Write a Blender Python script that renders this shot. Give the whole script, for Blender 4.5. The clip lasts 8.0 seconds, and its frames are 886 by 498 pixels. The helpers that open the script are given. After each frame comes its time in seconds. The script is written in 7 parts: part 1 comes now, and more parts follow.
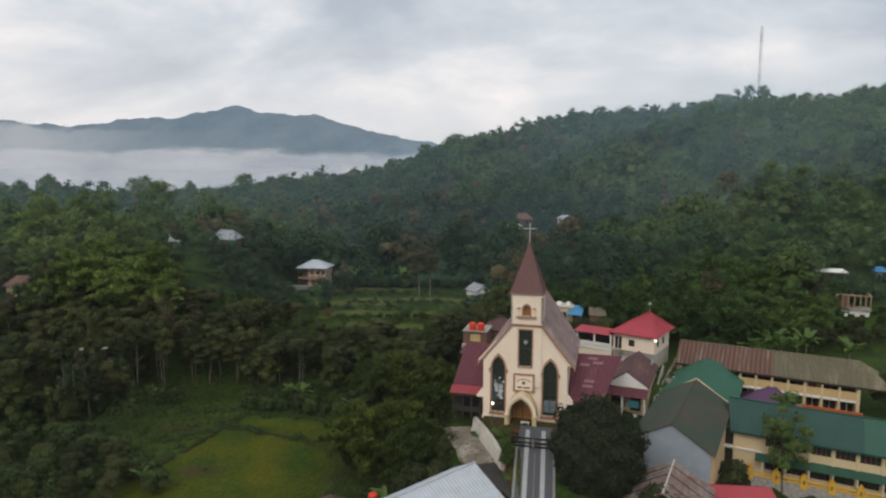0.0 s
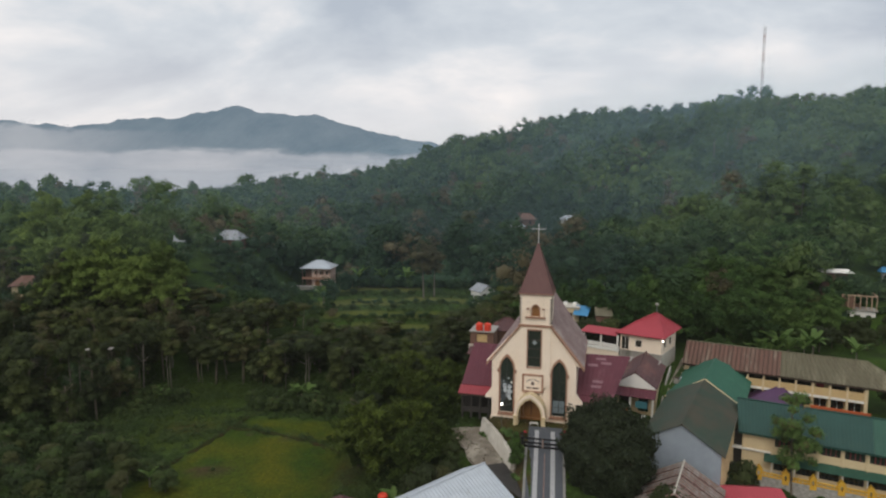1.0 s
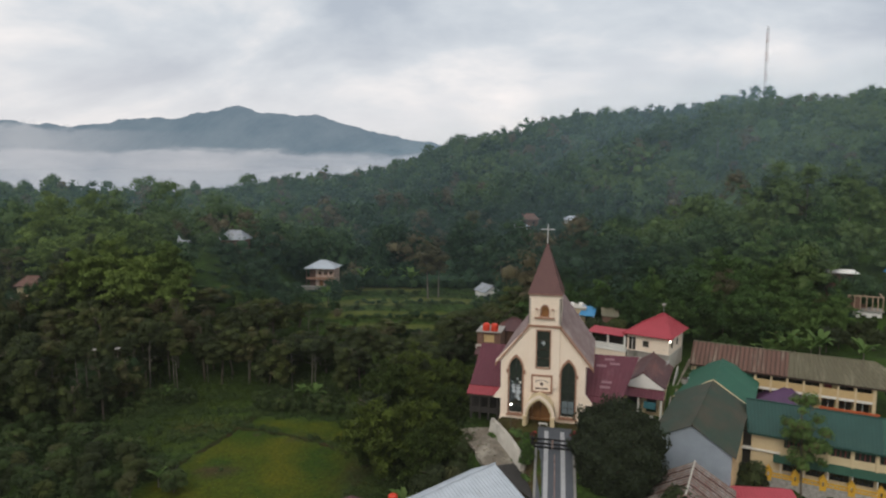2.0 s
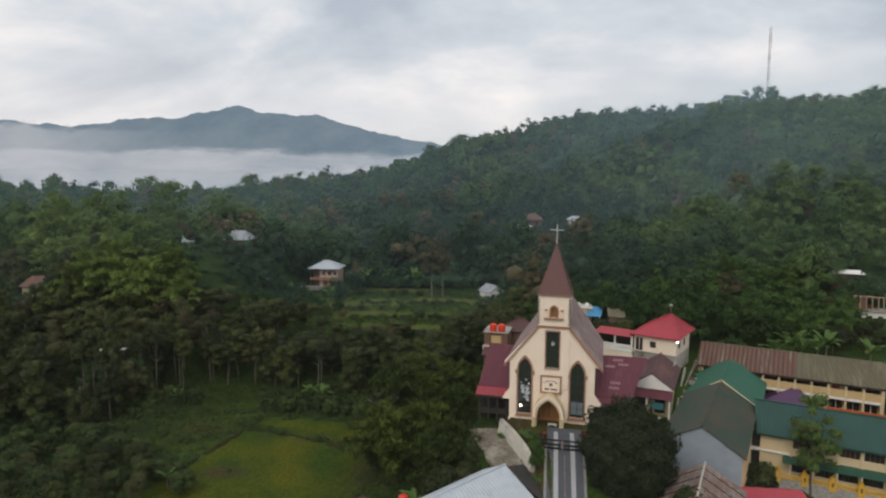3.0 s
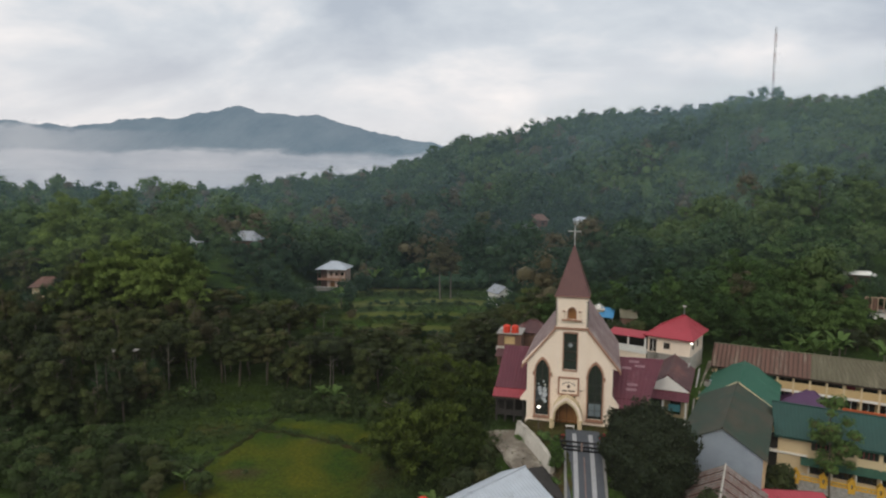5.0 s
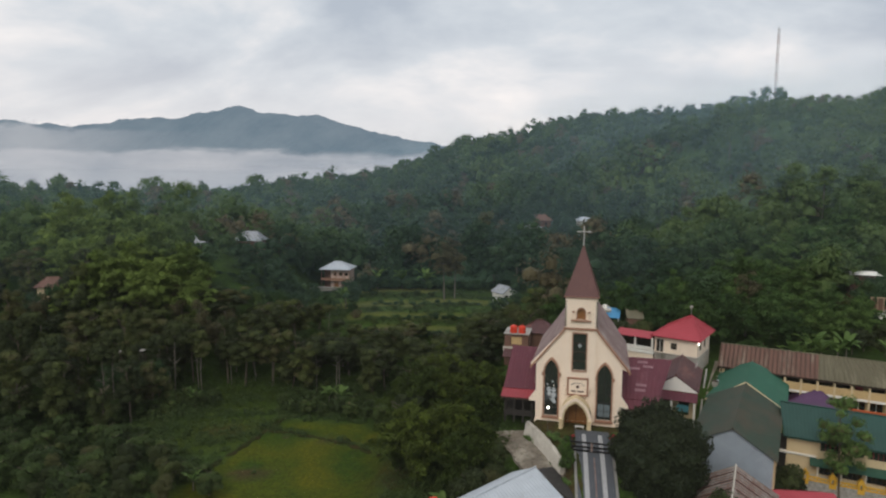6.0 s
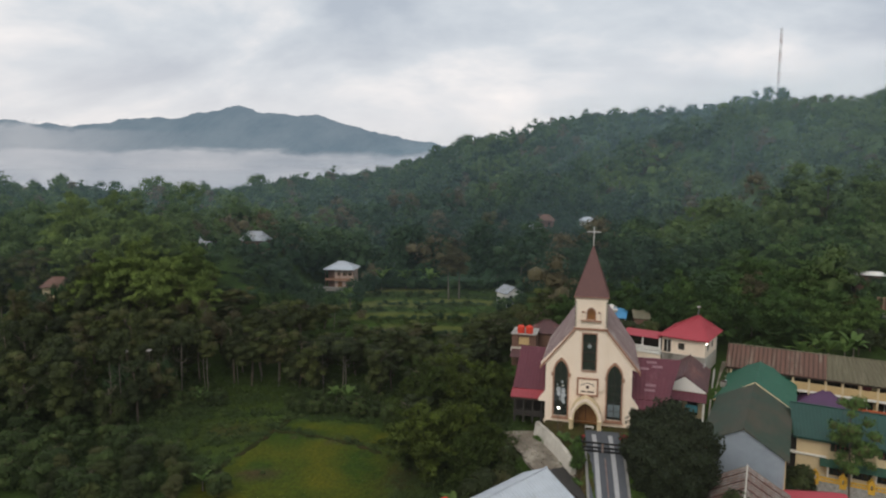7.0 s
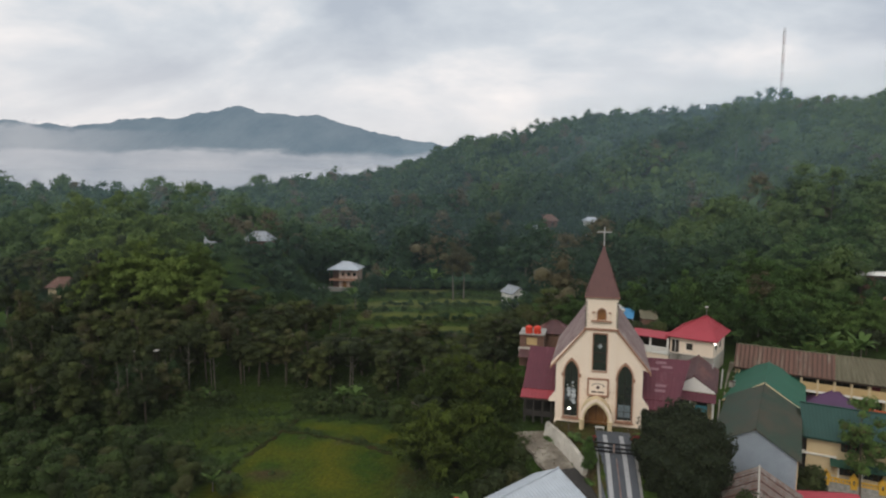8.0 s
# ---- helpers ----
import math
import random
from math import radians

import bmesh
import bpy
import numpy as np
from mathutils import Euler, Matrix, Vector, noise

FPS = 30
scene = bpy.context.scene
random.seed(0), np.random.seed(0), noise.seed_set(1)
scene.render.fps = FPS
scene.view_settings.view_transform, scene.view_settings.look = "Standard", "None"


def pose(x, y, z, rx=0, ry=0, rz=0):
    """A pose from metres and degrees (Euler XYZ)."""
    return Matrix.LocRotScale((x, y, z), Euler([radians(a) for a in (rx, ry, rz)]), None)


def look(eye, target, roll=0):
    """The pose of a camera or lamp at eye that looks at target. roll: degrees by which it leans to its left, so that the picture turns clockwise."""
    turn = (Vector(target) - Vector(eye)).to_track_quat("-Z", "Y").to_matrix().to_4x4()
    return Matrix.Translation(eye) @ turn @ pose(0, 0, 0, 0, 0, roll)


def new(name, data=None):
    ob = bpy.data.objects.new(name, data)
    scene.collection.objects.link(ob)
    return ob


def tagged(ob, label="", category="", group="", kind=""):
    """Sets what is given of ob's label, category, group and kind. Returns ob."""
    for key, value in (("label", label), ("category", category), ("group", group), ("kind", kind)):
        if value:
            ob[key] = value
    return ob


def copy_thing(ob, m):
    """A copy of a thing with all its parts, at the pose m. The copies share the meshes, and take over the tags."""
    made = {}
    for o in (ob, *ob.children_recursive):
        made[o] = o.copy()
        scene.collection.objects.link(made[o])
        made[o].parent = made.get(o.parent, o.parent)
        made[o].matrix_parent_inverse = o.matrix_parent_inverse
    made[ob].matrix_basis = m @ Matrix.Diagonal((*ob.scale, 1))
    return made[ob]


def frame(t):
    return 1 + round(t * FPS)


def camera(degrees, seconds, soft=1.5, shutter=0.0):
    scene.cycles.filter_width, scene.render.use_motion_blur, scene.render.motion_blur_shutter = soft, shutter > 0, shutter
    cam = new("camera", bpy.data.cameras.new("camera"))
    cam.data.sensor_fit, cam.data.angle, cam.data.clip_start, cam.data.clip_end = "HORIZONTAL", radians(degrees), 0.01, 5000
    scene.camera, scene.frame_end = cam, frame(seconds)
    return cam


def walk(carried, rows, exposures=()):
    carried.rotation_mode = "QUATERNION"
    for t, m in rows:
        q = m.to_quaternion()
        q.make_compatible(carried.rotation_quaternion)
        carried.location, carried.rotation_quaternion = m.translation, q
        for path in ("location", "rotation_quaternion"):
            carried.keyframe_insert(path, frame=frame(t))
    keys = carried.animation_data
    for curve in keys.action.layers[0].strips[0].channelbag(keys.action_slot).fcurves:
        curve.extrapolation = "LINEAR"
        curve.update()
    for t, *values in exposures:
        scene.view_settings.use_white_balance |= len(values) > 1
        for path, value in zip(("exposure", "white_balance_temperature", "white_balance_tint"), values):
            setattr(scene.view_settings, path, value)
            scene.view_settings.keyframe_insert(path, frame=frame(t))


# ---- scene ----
import itertools
from math import cos, sin, pi, exp, tan, sqrt

# ---- camera ----
cam = camera(70.0, 8.0, soft=2.2)
METRES, EYE, TILT, LEAN, TURN = 10.6, 34.0, -6.3, 2.35, 0.0
ROWS = [
    (0.0, 0.0, 0.0, 0.0, -0.01, 0.21, -2.65),
    (0.5, -0.0555, 0.0032, -0.0021, 0.0, 0.23, -2.67),
    (1.0, -0.1152, 0.0069, -0.0038, 0.01, 0.23, -2.67),
    (1.5, -0.1746, 0.011, -0.0061, 0.02, 0.24, -2.69),
    (3.0, -0.3578, 0.0211, -0.0041, 0.02, 0.24, -2.73),
    (3.5, -0.4171, 0.0252, -0.0031, 0.02, 0.24, -2.74),
    (4.0, -0.4737, 0.0295, -0.0027, 0.01, 0.25, -2.75),
    (4.5, -0.5345, 0.0339, -0.0017, 0.01, 0.26, -2.76),
    (6.0, -0.7204, 0.0434, -0.0017, -0.01, 0.26, -2.77),
    (6.5, -0.7869, 0.0491, -0.0032, -0.04, 0.26, -2.77),
    (7.0, -0.8571, 0.0529, -0.0062, -0.05, 0.26, -2.78),
    (7.5, -0.9275, 0.058, -0.0104, -0.06, 0.27, -2.79),
    (8.0, -0.9975, 0.0623, -0.0137, -0.07, 0.28, -2.79),
]
walk(cam, [(t, pose(0, 0, EYE, TILT, LEAN, TURN) @ pose(METRES * x, METRES * y, METRES * z, 90 + pitch, roll, yaw)) for t, x, y, z, yaw, pitch, roll in ROWS])

# ---- sky, sun ----
SUN_EL, SUN_AZ = 42.0, 205.0   # degrees; azimuth clockwise from +y, behind the camera to its left


def build_world():
    w = bpy.data.worlds.new("sky")
    scene.world = w
    w.use_nodes = True
    n, l = w.node_tree.nodes, w.node_tree.links
    n.clear()
    out = n.new("ShaderNodeOutputWorld")
    sky = n.new("ShaderNodeTexSky")
    sky.sky_type, sky.sun_disc = 'NISHITA', False
    sky.sun_elevation, sky.sun_rotation = radians(SUN_EL), radians(SUN_AZ)
    bg = n.new("ShaderNodeBackground")
    bg.inputs[1].default_value = 0.08
    l.new(sky.outputs[0], bg.inputs[0])
    tc = n.new("ShaderNodeTexCoord")
    sep = n.new("ShaderNodeSeparateXYZ")
    l.new(tc.outputs["Generated"], sep.inputs[0])
    # a flat cloud deck seen in perspective
    zz = n.new("ShaderNodeMath"); zz.operation = 'ABSOLUTE'
    l.new(sep.outputs[2], zz.inputs[0])
    za = n.new("ShaderNodeMath"); za.operation = 'ADD'; za.inputs[1].default_value = 0.42
    l.new(zz.outputs[0], za.inputs[0])
    com = n.new("ShaderNodeCombineXYZ")
    for i, k in ((0, 0), (1, 1)):
        d = n.new("ShaderNodeMath"); d.operation = 'DIVIDE'
        l.new(sep.outputs[i], d.inputs[0]); l.new(za.outputs[0], d.inputs[1]); l.new(d.outputs[0], com.inputs[k])
    big = n.new("ShaderNodeTexNoise")
    big.inputs["Scale"].default_value, big.inputs["Detail"].default_value, big.inputs["Roughness"].default_value = 2.9, 8, 0.52
    big.inputs["Distortion"].default_value = 0.2
    mp = n.new("ShaderNodeMapping")
    mp.inputs["Location"].default_value = (5.4, 2.6, 0.0)
    mp.inputs["Rotation"].default_value = (0, 0, radians(18))
    mp.inputs["Scale"].default_value = (0.75, 1.0, 1)
    l.new(com.outputs[0], mp.inputs[0]); l.new(mp.outputs[0], big.inputs["Vector"])
    ramp = n.new("ShaderNodeValToRGB")
    ramp.color_ramp.elements[0].position, ramp.color_ramp.elements[0].color = 0.34, (0.50, 0.55, 0.62, 1)
    ramp.color_ramp.elements[1].position, ramp.color_ramp.elements[1].color = 0.68, (1.03, 0.98, 0.955, 1)
    e = ramp.color_ramp.elements.new(0.5); e.color = (0.68, 0.722, 0.768, 1)
    l.new(big.outputs[0], ramp.inputs[0])
    # paler and warmer towards the horizon
    hz = n.new("ShaderNodeMapRange"); hz.interpolation_type = 'SMOOTHSTEP'
    hz.inputs[1].default_value, hz.inputs[2].default_value, hz.inputs[3].default_value, hz.inputs[4].default_value = 0.0, 0.26, 0.62, 0.0
    l.new(zz.outputs[0], hz.inputs[0])
    mix = n.new("ShaderNodeMix"); mix.data_type = 'RGBA'
    mix.inputs[7].default_value = (0.93, 0.865, 0.85, 1)
    l.new(hz.outputs[0], mix.inputs[0]); l.new(ramp.outputs[0], mix.inputs[6])
    # an overcast sky is brighter overhead
    ov = n.new("ShaderNodeMapRange"); ov.interpolation_type = 'SMOOTHSTEP'
    ov.inputs[1].default_value, ov.inputs[2].default_value, ov.inputs[3].default_value, ov.inputs[4].default_value = 0.33, 0.95, 1.0, 1.35
    l.new(sep.outputs[2], ov.inputs[0])
    cl = n.new("ShaderNodeBackground")
    cl.inputs[1].default_value = 1.0
    l.new(mix.outputs[2], cl.inputs[0]); l.new(ov.outputs[0], cl.inputs[1])
    ms = n.new("ShaderNodeMixShader"); ms.inputs[0].default_value = 0.93
    l.new(bg.outputs[0], ms.inputs[1]); l.new(cl.outputs[0], ms.inputs[2]); l.new(ms.outputs[0], out.inputs[0])


build_world()
sun = new("sun", bpy.data.lights.new("sun", 'SUN'))
sun.data.energy, sun.data.angle, sun.data.color = 1.2, radians(28), (1.0, 0.90, 0.78)
a_ = radians(SUN_AZ)
sun.matrix_world = look((sin(a_) * cos(radians(SUN_EL)) * 300, cos(a_) * cos(radians(SUN_EL)) * 300, sin(radians(SUN_EL)) * 300), (0, 0, 0))
scene.view_settings.exposure = 0.0

# ---- materials ----
MATS = {}


def mat(name, c1, c2, scale=1.0, rough=0.75, bump=0.15, metal=0.0, fine=9.0, stretch=(1, 1, 1), spot=None, spot_at=0.62, spec=0.3):
    """A two-scale noise material: c1 to c2 at scale per metre, fine grain in the relief, and optional stains of colour spot."""
    m = bpy.data.materials.new(name)
    m.use_nodes = True
    n, l = m.node_tree.nodes, m.node_tree.links
    p = n["Principled BSDF"]
    tc = n.new("ShaderNodeTexCoord")
    mp = n.new("ShaderNodeMapping"); mp.inputs["Scale"].default_value = stretch
    l.new(tc.outputs["Object"], mp.inputs[0])
    oi = n.new("ShaderNodeObjectInfo")
    a = n.new("ShaderNodeTexNoise"); a.inputs["Scale"].default_value = scale; a.inputs["Detail"].default_value = 6; a.inputs["Roughness"].default_value = 0.62
    b = n.new("ShaderNodeTexNoise"); b.inputs["Scale"].default_value = scale * fine; b.inputs["Detail"].default_value = 3
    l.new(mp.outputs[0], a.inputs["Vector"]); l.new(mp.outputs[0], b.inputs["Vector"])
    mul = n.new("ShaderNodeMath"); mul.operation = 'MULTIPLY_ADD'; mul.inputs[1].default_value = 0.35
    l.new(b.outputs[0], mul.inputs[0]); l.new(a.outputs[0], mul.inputs[2])
    r = n.new("ShaderNodeMapRange"); r.inputs[1].default_value, r.inputs[2].default_value = 0.45, 0.95
    l.new(mul.outputs[0], r.inputs[0])
    mx = n.new("ShaderNodeMix"); mx.data_type = 'RGBA'
    mx.inputs[6].default_value, mx.inputs[7].default_value = (*c1, 1), (*c2, 1)
    l.new(r.outputs[0], mx.inputs[0])
    col = mx.outputs[2]
    if spot:
        s = n.new("ShaderNodeTexNoise"); s.inputs["Scale"].default_value = scale * 0.55; s.inputs["Detail"].default_value = 8; s.inputs["Roughness"].default_value = 0.7
        off = n.new("ShaderNodeVectorMath"); off.operation = 'ADD'; off.inputs[1].default_value = (17, 5, 9)
        l.new(mp.outputs[0], off.inputs[0]); l.new(off.outputs[0], s.inputs["Vector"])
        sr = n.new("ShaderNodeMapRange"); sr.interpolation_type = 'SMOOTHSTEP'
        sr.inputs[1].default_value, sr.inputs[2].default_value = spot_at - 0.1, spot_at + 0.1
        l.new(s.outputs[0], sr.inputs[0])
        m2 = n.new("ShaderNodeMix"); m2.data_type = 'RGBA'; m2.inputs[7].default_value = (*spot, 1)
        l.new(sr.outputs[0], m2.inputs[0]); l.new(col, m2.inputs[6])
        col = m2.outputs[2]
    l.new(col, p.inputs["Base Color"])
    p.inputs["Roughness"].default_value, p.inputs["Metallic"].default_value = rough, metal
    p.inputs["Specular IOR Level"].default_value = spec
    if bump:
        bp = n.new("ShaderNodeBump"); bp.inputs["Strength"].default_value = bump; bp.inputs["Distance"].default_value = 0.05
        l.new(b.outputs[0], bp.inputs["Height"]); l.new(bp.outputs[0], p.inputs["Normal"])
    MATS[name] = m
    return m


def leaf_mat(name, dark, mid, light, tint=False, light2=None, core=False):
    """Foliage: a colour for each tree (by object, or by the stored tint), varied lobe by lobe (tone) and leaf by leaf."""
    m = bpy.data.materials.new(name)
    m.use_nodes = True
    n, l = m.node_tree.nodes, m.node_tree.links
    p = n["Principled BSDF"]
    if tint:
        src = n.new("ShaderNodeAttribute"); src.attribute_name = "tint"; val = src.outputs["Fac"]
    else:
        src = n.new("ShaderNodeObjectInfo"); val = src.outputs["Random"]
    ramp = n.new("ShaderNodeValToRGB")
    ramp.color_ramp.elements[0].color, ramp.color_ramp.elements[1].color = (*dark, 1), (*light, 1)
    e = ramp.color_ramp.elements.new(0.5); e.color = (*mid, 1)
    if light2:
        ramp.color_ramp.elements[2].position = 0.9
        e = ramp.color_ramp.elements.new(1.0); e.color = (*light2, 1)
    tone = n.new("ShaderNodeAttribute"); tone.attribute_name = "tone"
    hue = n.new("ShaderNodeMath"); hue.operation = 'MULTIPLY_ADD'; hue.inputs[1].default_value = 0.6
    l.new(tone.outputs["Fac"], hue.inputs[0]); l.new(val, hue.inputs[2]); l.new(hue.outputs[0], ramp.inputs[0])
    g = n.new("ShaderNodeNewGeometry")
    r = n.new("ShaderNodeMapRange"); r.inputs[3].default_value, r.inputs[4].default_value = 0.88, 1.14
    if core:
        # the inner mass: mottled and dented, coloured a little darker to stand in for inner shade
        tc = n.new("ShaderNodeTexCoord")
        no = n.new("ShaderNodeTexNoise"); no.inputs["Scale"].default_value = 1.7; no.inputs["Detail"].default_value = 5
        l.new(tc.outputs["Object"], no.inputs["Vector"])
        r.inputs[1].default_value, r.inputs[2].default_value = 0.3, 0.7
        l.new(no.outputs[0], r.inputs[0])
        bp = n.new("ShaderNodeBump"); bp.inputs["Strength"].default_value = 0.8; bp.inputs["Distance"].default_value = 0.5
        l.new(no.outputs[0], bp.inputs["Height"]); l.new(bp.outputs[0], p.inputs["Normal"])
    else:
        l.new(g.outputs["Random Per Island"], r.inputs[0])
    sc = n.new("ShaderNodeVectorMath"); sc.operation = 'SCALE'
    lift = n.new("ShaderNodeMath"); lift.operation = 'MULTIPLY_ADD'
    l.new(tone.outputs["Fac"], lift.inputs[0]); l.new(r.outputs[0], lift.inputs[1]); l.new(r.outputs[0], lift.inputs[2])
    l.new(ramp.outputs[0], sc.inputs[0]); l.new(lift.outputs[0], sc.inputs["Scale"])
    l.new(sc.outputs[0], p.inputs["Base Color"])
    p.inputs["Roughness"].default_value = 0.6
    p.inputs["Specular IOR Level"].default_value = 0.18
    tr = n.new("ShaderNodeBsdfTranslucent")
    l.new(sc.outputs[0], tr.inputs[0])
    mx = n.new("ShaderNodeMixShader"); mx.inputs[0].default_value = 0.0 if core else 0.38
    l.new(p.outputs[0], mx.inputs[1]); l.new(tr.outputs[0], mx.inputs[2])
    l.new(mx.outputs[0], n["Material Output"].inputs[0])
    MATS[name] = m
    return m


def glow(name, colour, strength):
    m = bpy.data.materials.new(name)
    m.use_nodes = True
    p = m.node_tree.nodes["Principled BSDF"]
    p.inputs["Base Color"].default_value = (*colour, 1)
    p.inputs["Emission Color"].default_value = (*colour, 1)
    p.inputs["Emission Strength"].default_value = strength
    MATS[name] = m
    return m


def glass(name, colour, rough=0.06):
    m = bpy.data.materials.new(name)
    m.use_nodes = True
    n, l = m.node_tree.nodes, m.node_tree.links
    p = n["Principled BSDF"]
    p.inputs["Base Color"].default_value = (*colour, 1)
    p.inputs["Roughness"].default_value = rough
    p.inputs["Specular IOR Level"].default_value = 0.9
    tc = n.new("ShaderNodeTexCoord")
    no = n.new("ShaderNodeTexNoise"); no.inputs["Scale"].default_value = 0.8
    bp = n.new("ShaderNodeBump"); bp.inputs["Strength"].default_value = 0.08; bp.inputs["Distance"].default_value = 0.1
    l.new(tc.outputs["Object"], no.inputs["Vector"]); l.new(no.outputs[0], bp.inputs["Height"]); l.new(bp.outputs[0], p.inputs["Normal"])
    MATS[name] = m
    return m


mat("cream_wall", (0.83, 0.71, 0.58), (0.76, 0.63, 0.50), 0.5, 0.8, 0.1, spot=(0.55, 0.43, 0.32), spot_at=0.68)
mat("tan_trim", (0.34, 0.19, 0.125), (0.27, 0.145, 0.095), 1.5, 0.7, 0.1)
mat("gold_trim", (0.58, 0.38, 0.17), (0.46, 0.29, 0.12), 1.5, 0.65, 0.1)
mat("white_paint", (0.78, 0.77, 0.73), (0.68, 0.66, 0.61), 0.8, 0.7, 0.08)
mat("dark_stone", (0.06, 0.055, 0.05), (0.11, 0.10, 0.09), 3, 0.8, 0.2)
mat("spire_roof", (0.125, 0.055, 0.05), (0.095, 0.042, 0.04), 1.2, 0.55, 0.1, stretch=(1, 1, 0.3))
mat("nave_roof", (0.26, 0.20, 0.19), (0.16, 0.095, 0.09), 0.8, 0.7, 0.2, spot=(0.34, 0.29, 0.27), spot_at=0.6, stretch=(1, 0.5, 0.5))
mat("maroon_roof", (0.115, 0.030, 0.042), (0.085, 0.023, 0.033), 0.5, 0.75, 0.1, spot=(0.17, 0.07, 0.085), spot_at=0.64, stretch=(2, 0.6, 0.6))
mat("maroon_dark", (0.085, 0.036, 0.036), (0.062, 0.028, 0.030), 0.5, 0.55, 0.1, spot=(0.15, 0.062, 0.052), spot_at=0.58, stretch=(2, 0.7, 0.7))
mat("red_roof", (0.35, 0.046, 0.062), (0.29, 0.038, 0.05), 0.4, 0.65, 0.06)
mat("red_edge", (0.29, 0.036, 0.045), (0.21, 0.03, 0.038), 0.7, 0.5, 0.06)
mat("green_roof", (0.026, 0.112, 0.070), (0.020, 0.085, 0.055), 0.5, 0.65, 0.08, spot=(0.05, 0.17, 0.11), spot_at=0.66)
mat("teal_roof", (0.018, 0.062, 0.05), (0.013, 0.045, 0.036), 0.4, 0.5, 0.08, spot=(0.03, 0.075, 0.055), spot_at=0.66)
mat("moss_roof", (0.020, 0.048, 0.032), (0.040, 0.044, 0.029), 0.35, 0.65, 0.15, spot=(0.056, 0.049, 0.032), spot_at=0.54)
mat("teal_green", (0.028, 0.088, 0.060), (0.020, 0.066, 0.046), 0.4, 0.5, 0.08, spot=(0.04, 0.11, 0.075), spot_at=0.66)
mat("kerb_stone", (0.24, 0.23, 0.21), (0.16, 0.155, 0.14), 1.0, 0.85, 0.2)
mat("purple_roof", (0.085, 0.035, 0.10), (0.065, 0.03, 0.075), 0.6, 0.5, 0.06)
mat("rust_roof", (0.15, 0.075, 0.055), (0.10, 0.06, 0.045), 0.45, 0.75, 0.2, spot=(0.20, 0.16, 0.12), spot_at=0.60, stretch=(2.5, 0.5, 0.5))
mat("rust_green", (0.13, 0.12, 0.075), (0.10, 0.085, 0.055), 0.45, 0.75, 0.2, spot=(0.20, 0.18, 0.12), spot_at=0.60, stretch=(2.5, 0.5, 0.5))
mat("rust_dark", (0.060, 0.038, 0.030), (0.045, 0.032, 0.026), 1.0, 0.8, 0.2)
mat("rust_red", (0.15, 0.065, 0.05), (0.23, 0.17, 0.145), 0.9, 0.75, 0.2, spot=(0.30, 0.26, 0.24), spot_at=0.56, stretch=(2.5, 0.6, 0.6))
mat("tin_roof", (0.50, 0.54, 0.58), (0.40, 0.43, 0.47), 0.5, 0.5, 0.08, metal=0.25, spot=(0.28, 0.27, 0.26), spot_at=0.68, stretch=(1, 2, 1))
mat("zinc_roof", (0.30, 0.32, 0.34), (0.22, 0.23, 0.25), 0.6, 0.55, 0.08, metal=0.15, spot=(0.20, 0.19, 0.18), spot_at=0.62, stretch=(2, 1, 1))
mat("grey_sheet", (0.33, 0.38, 0.43), (0.26, 0.30, 0.345), 0.6, 0.55, 0.08, metal=0.15)
mat("tar_roof", (0.045, 0.04, 0.036), (0.03, 0.028, 0.026), 0.8, 0.8, 0.2)
mat("yellow_wall", (0.55, 0.40, 0.20), (0.46, 0.33, 0.16), 0.6, 0.8, 0.1, spot=(0.36, 0.27, 0.16), spot_at=0.66)
mat("pale_wall", (0.63, 0.51, 0.32), (0.54, 0.43, 0.26), 0.6, 0.8, 0.1, spot=(0.42, 0.35, 0.25), spot_at=0.66)
mat("orange_wall", (0.50, 0.11, 0.035), (0.40, 0.09, 0.03), 0.6, 0.8, 0.1)
mat("fence_yellow", (0.62, 0.36, 0.04), (0.52, 0.29, 0.03), 1.0, 0.6, 0.08)
mat("concrete", (0.34, 0.32, 0.29), (0.25, 0.235, 0.21), 0.6, 0.85, 0.2, spot=(0.15, 0.14, 0.12), spot_at=0.62)
mat("pale_concrete", (0.50, 0.465, 0.40), (0.38, 0.35, 0.30), 0.5, 0.85, 0.2, spot=(0.20, 0.19, 0.17), spot_at=0.62)
mat("pink_plaster", (0.56, 0.42, 0.35), (0.45, 0.32, 0.26), 0.8, 0.85, 0.15, spot=(0.34, 0.24, 0.19), spot_at=0.64)
mat("brick_wall", (0.17, 0.095, 0.068), (0.12, 0.068, 0.05), 1.2, 0.85, 0.2)
mat("asphalt", (0.078, 0.084, 0.094), (0.060, 0.065, 0.074), 0.8, 0.8, 0.2)
mat("stripe", (0.36, 0.36, 0.36), (0.28, 0.28, 0.28), 1.5, 0.75, 0.1)
mat("bund", (0.028, 0.028, 0.009), (0.021, 0.030, 0.008), 0.9, 0.95, 0.3, spot=(0.045, 0.030, 0.014), spot_at=0.60, spec=0.05)
mat("dirt", (0.18, 0.15, 0.115), (0.10, 0.085, 0.065), 0.4, 0.9, 0.3, spot=(0.28, 0.25, 0.20), spot_at=0.58)
mat("black_iron", (0.012, 0.012, 0.014), (0.02, 0.02, 0.022), 3, 0.45, 0.05, metal=0.3)
# near-black: paints in the shade of interiors and halls, and colours dark bars
mat("shade_black", (0.022, 0.020, 0.018), (0.035, 0.03, 0.026), 1, 0.85, 0.05)
mat("raw_timber", (0.40, 0.29, 0.20), (0.30, 0.21, 0.14), 1.5, 0.8, 0.15)
mat("dim_panel", (0.17, 0.21, 0.23), (0.10, 0.13, 0.14), 1.2, 0.6, 0.0)
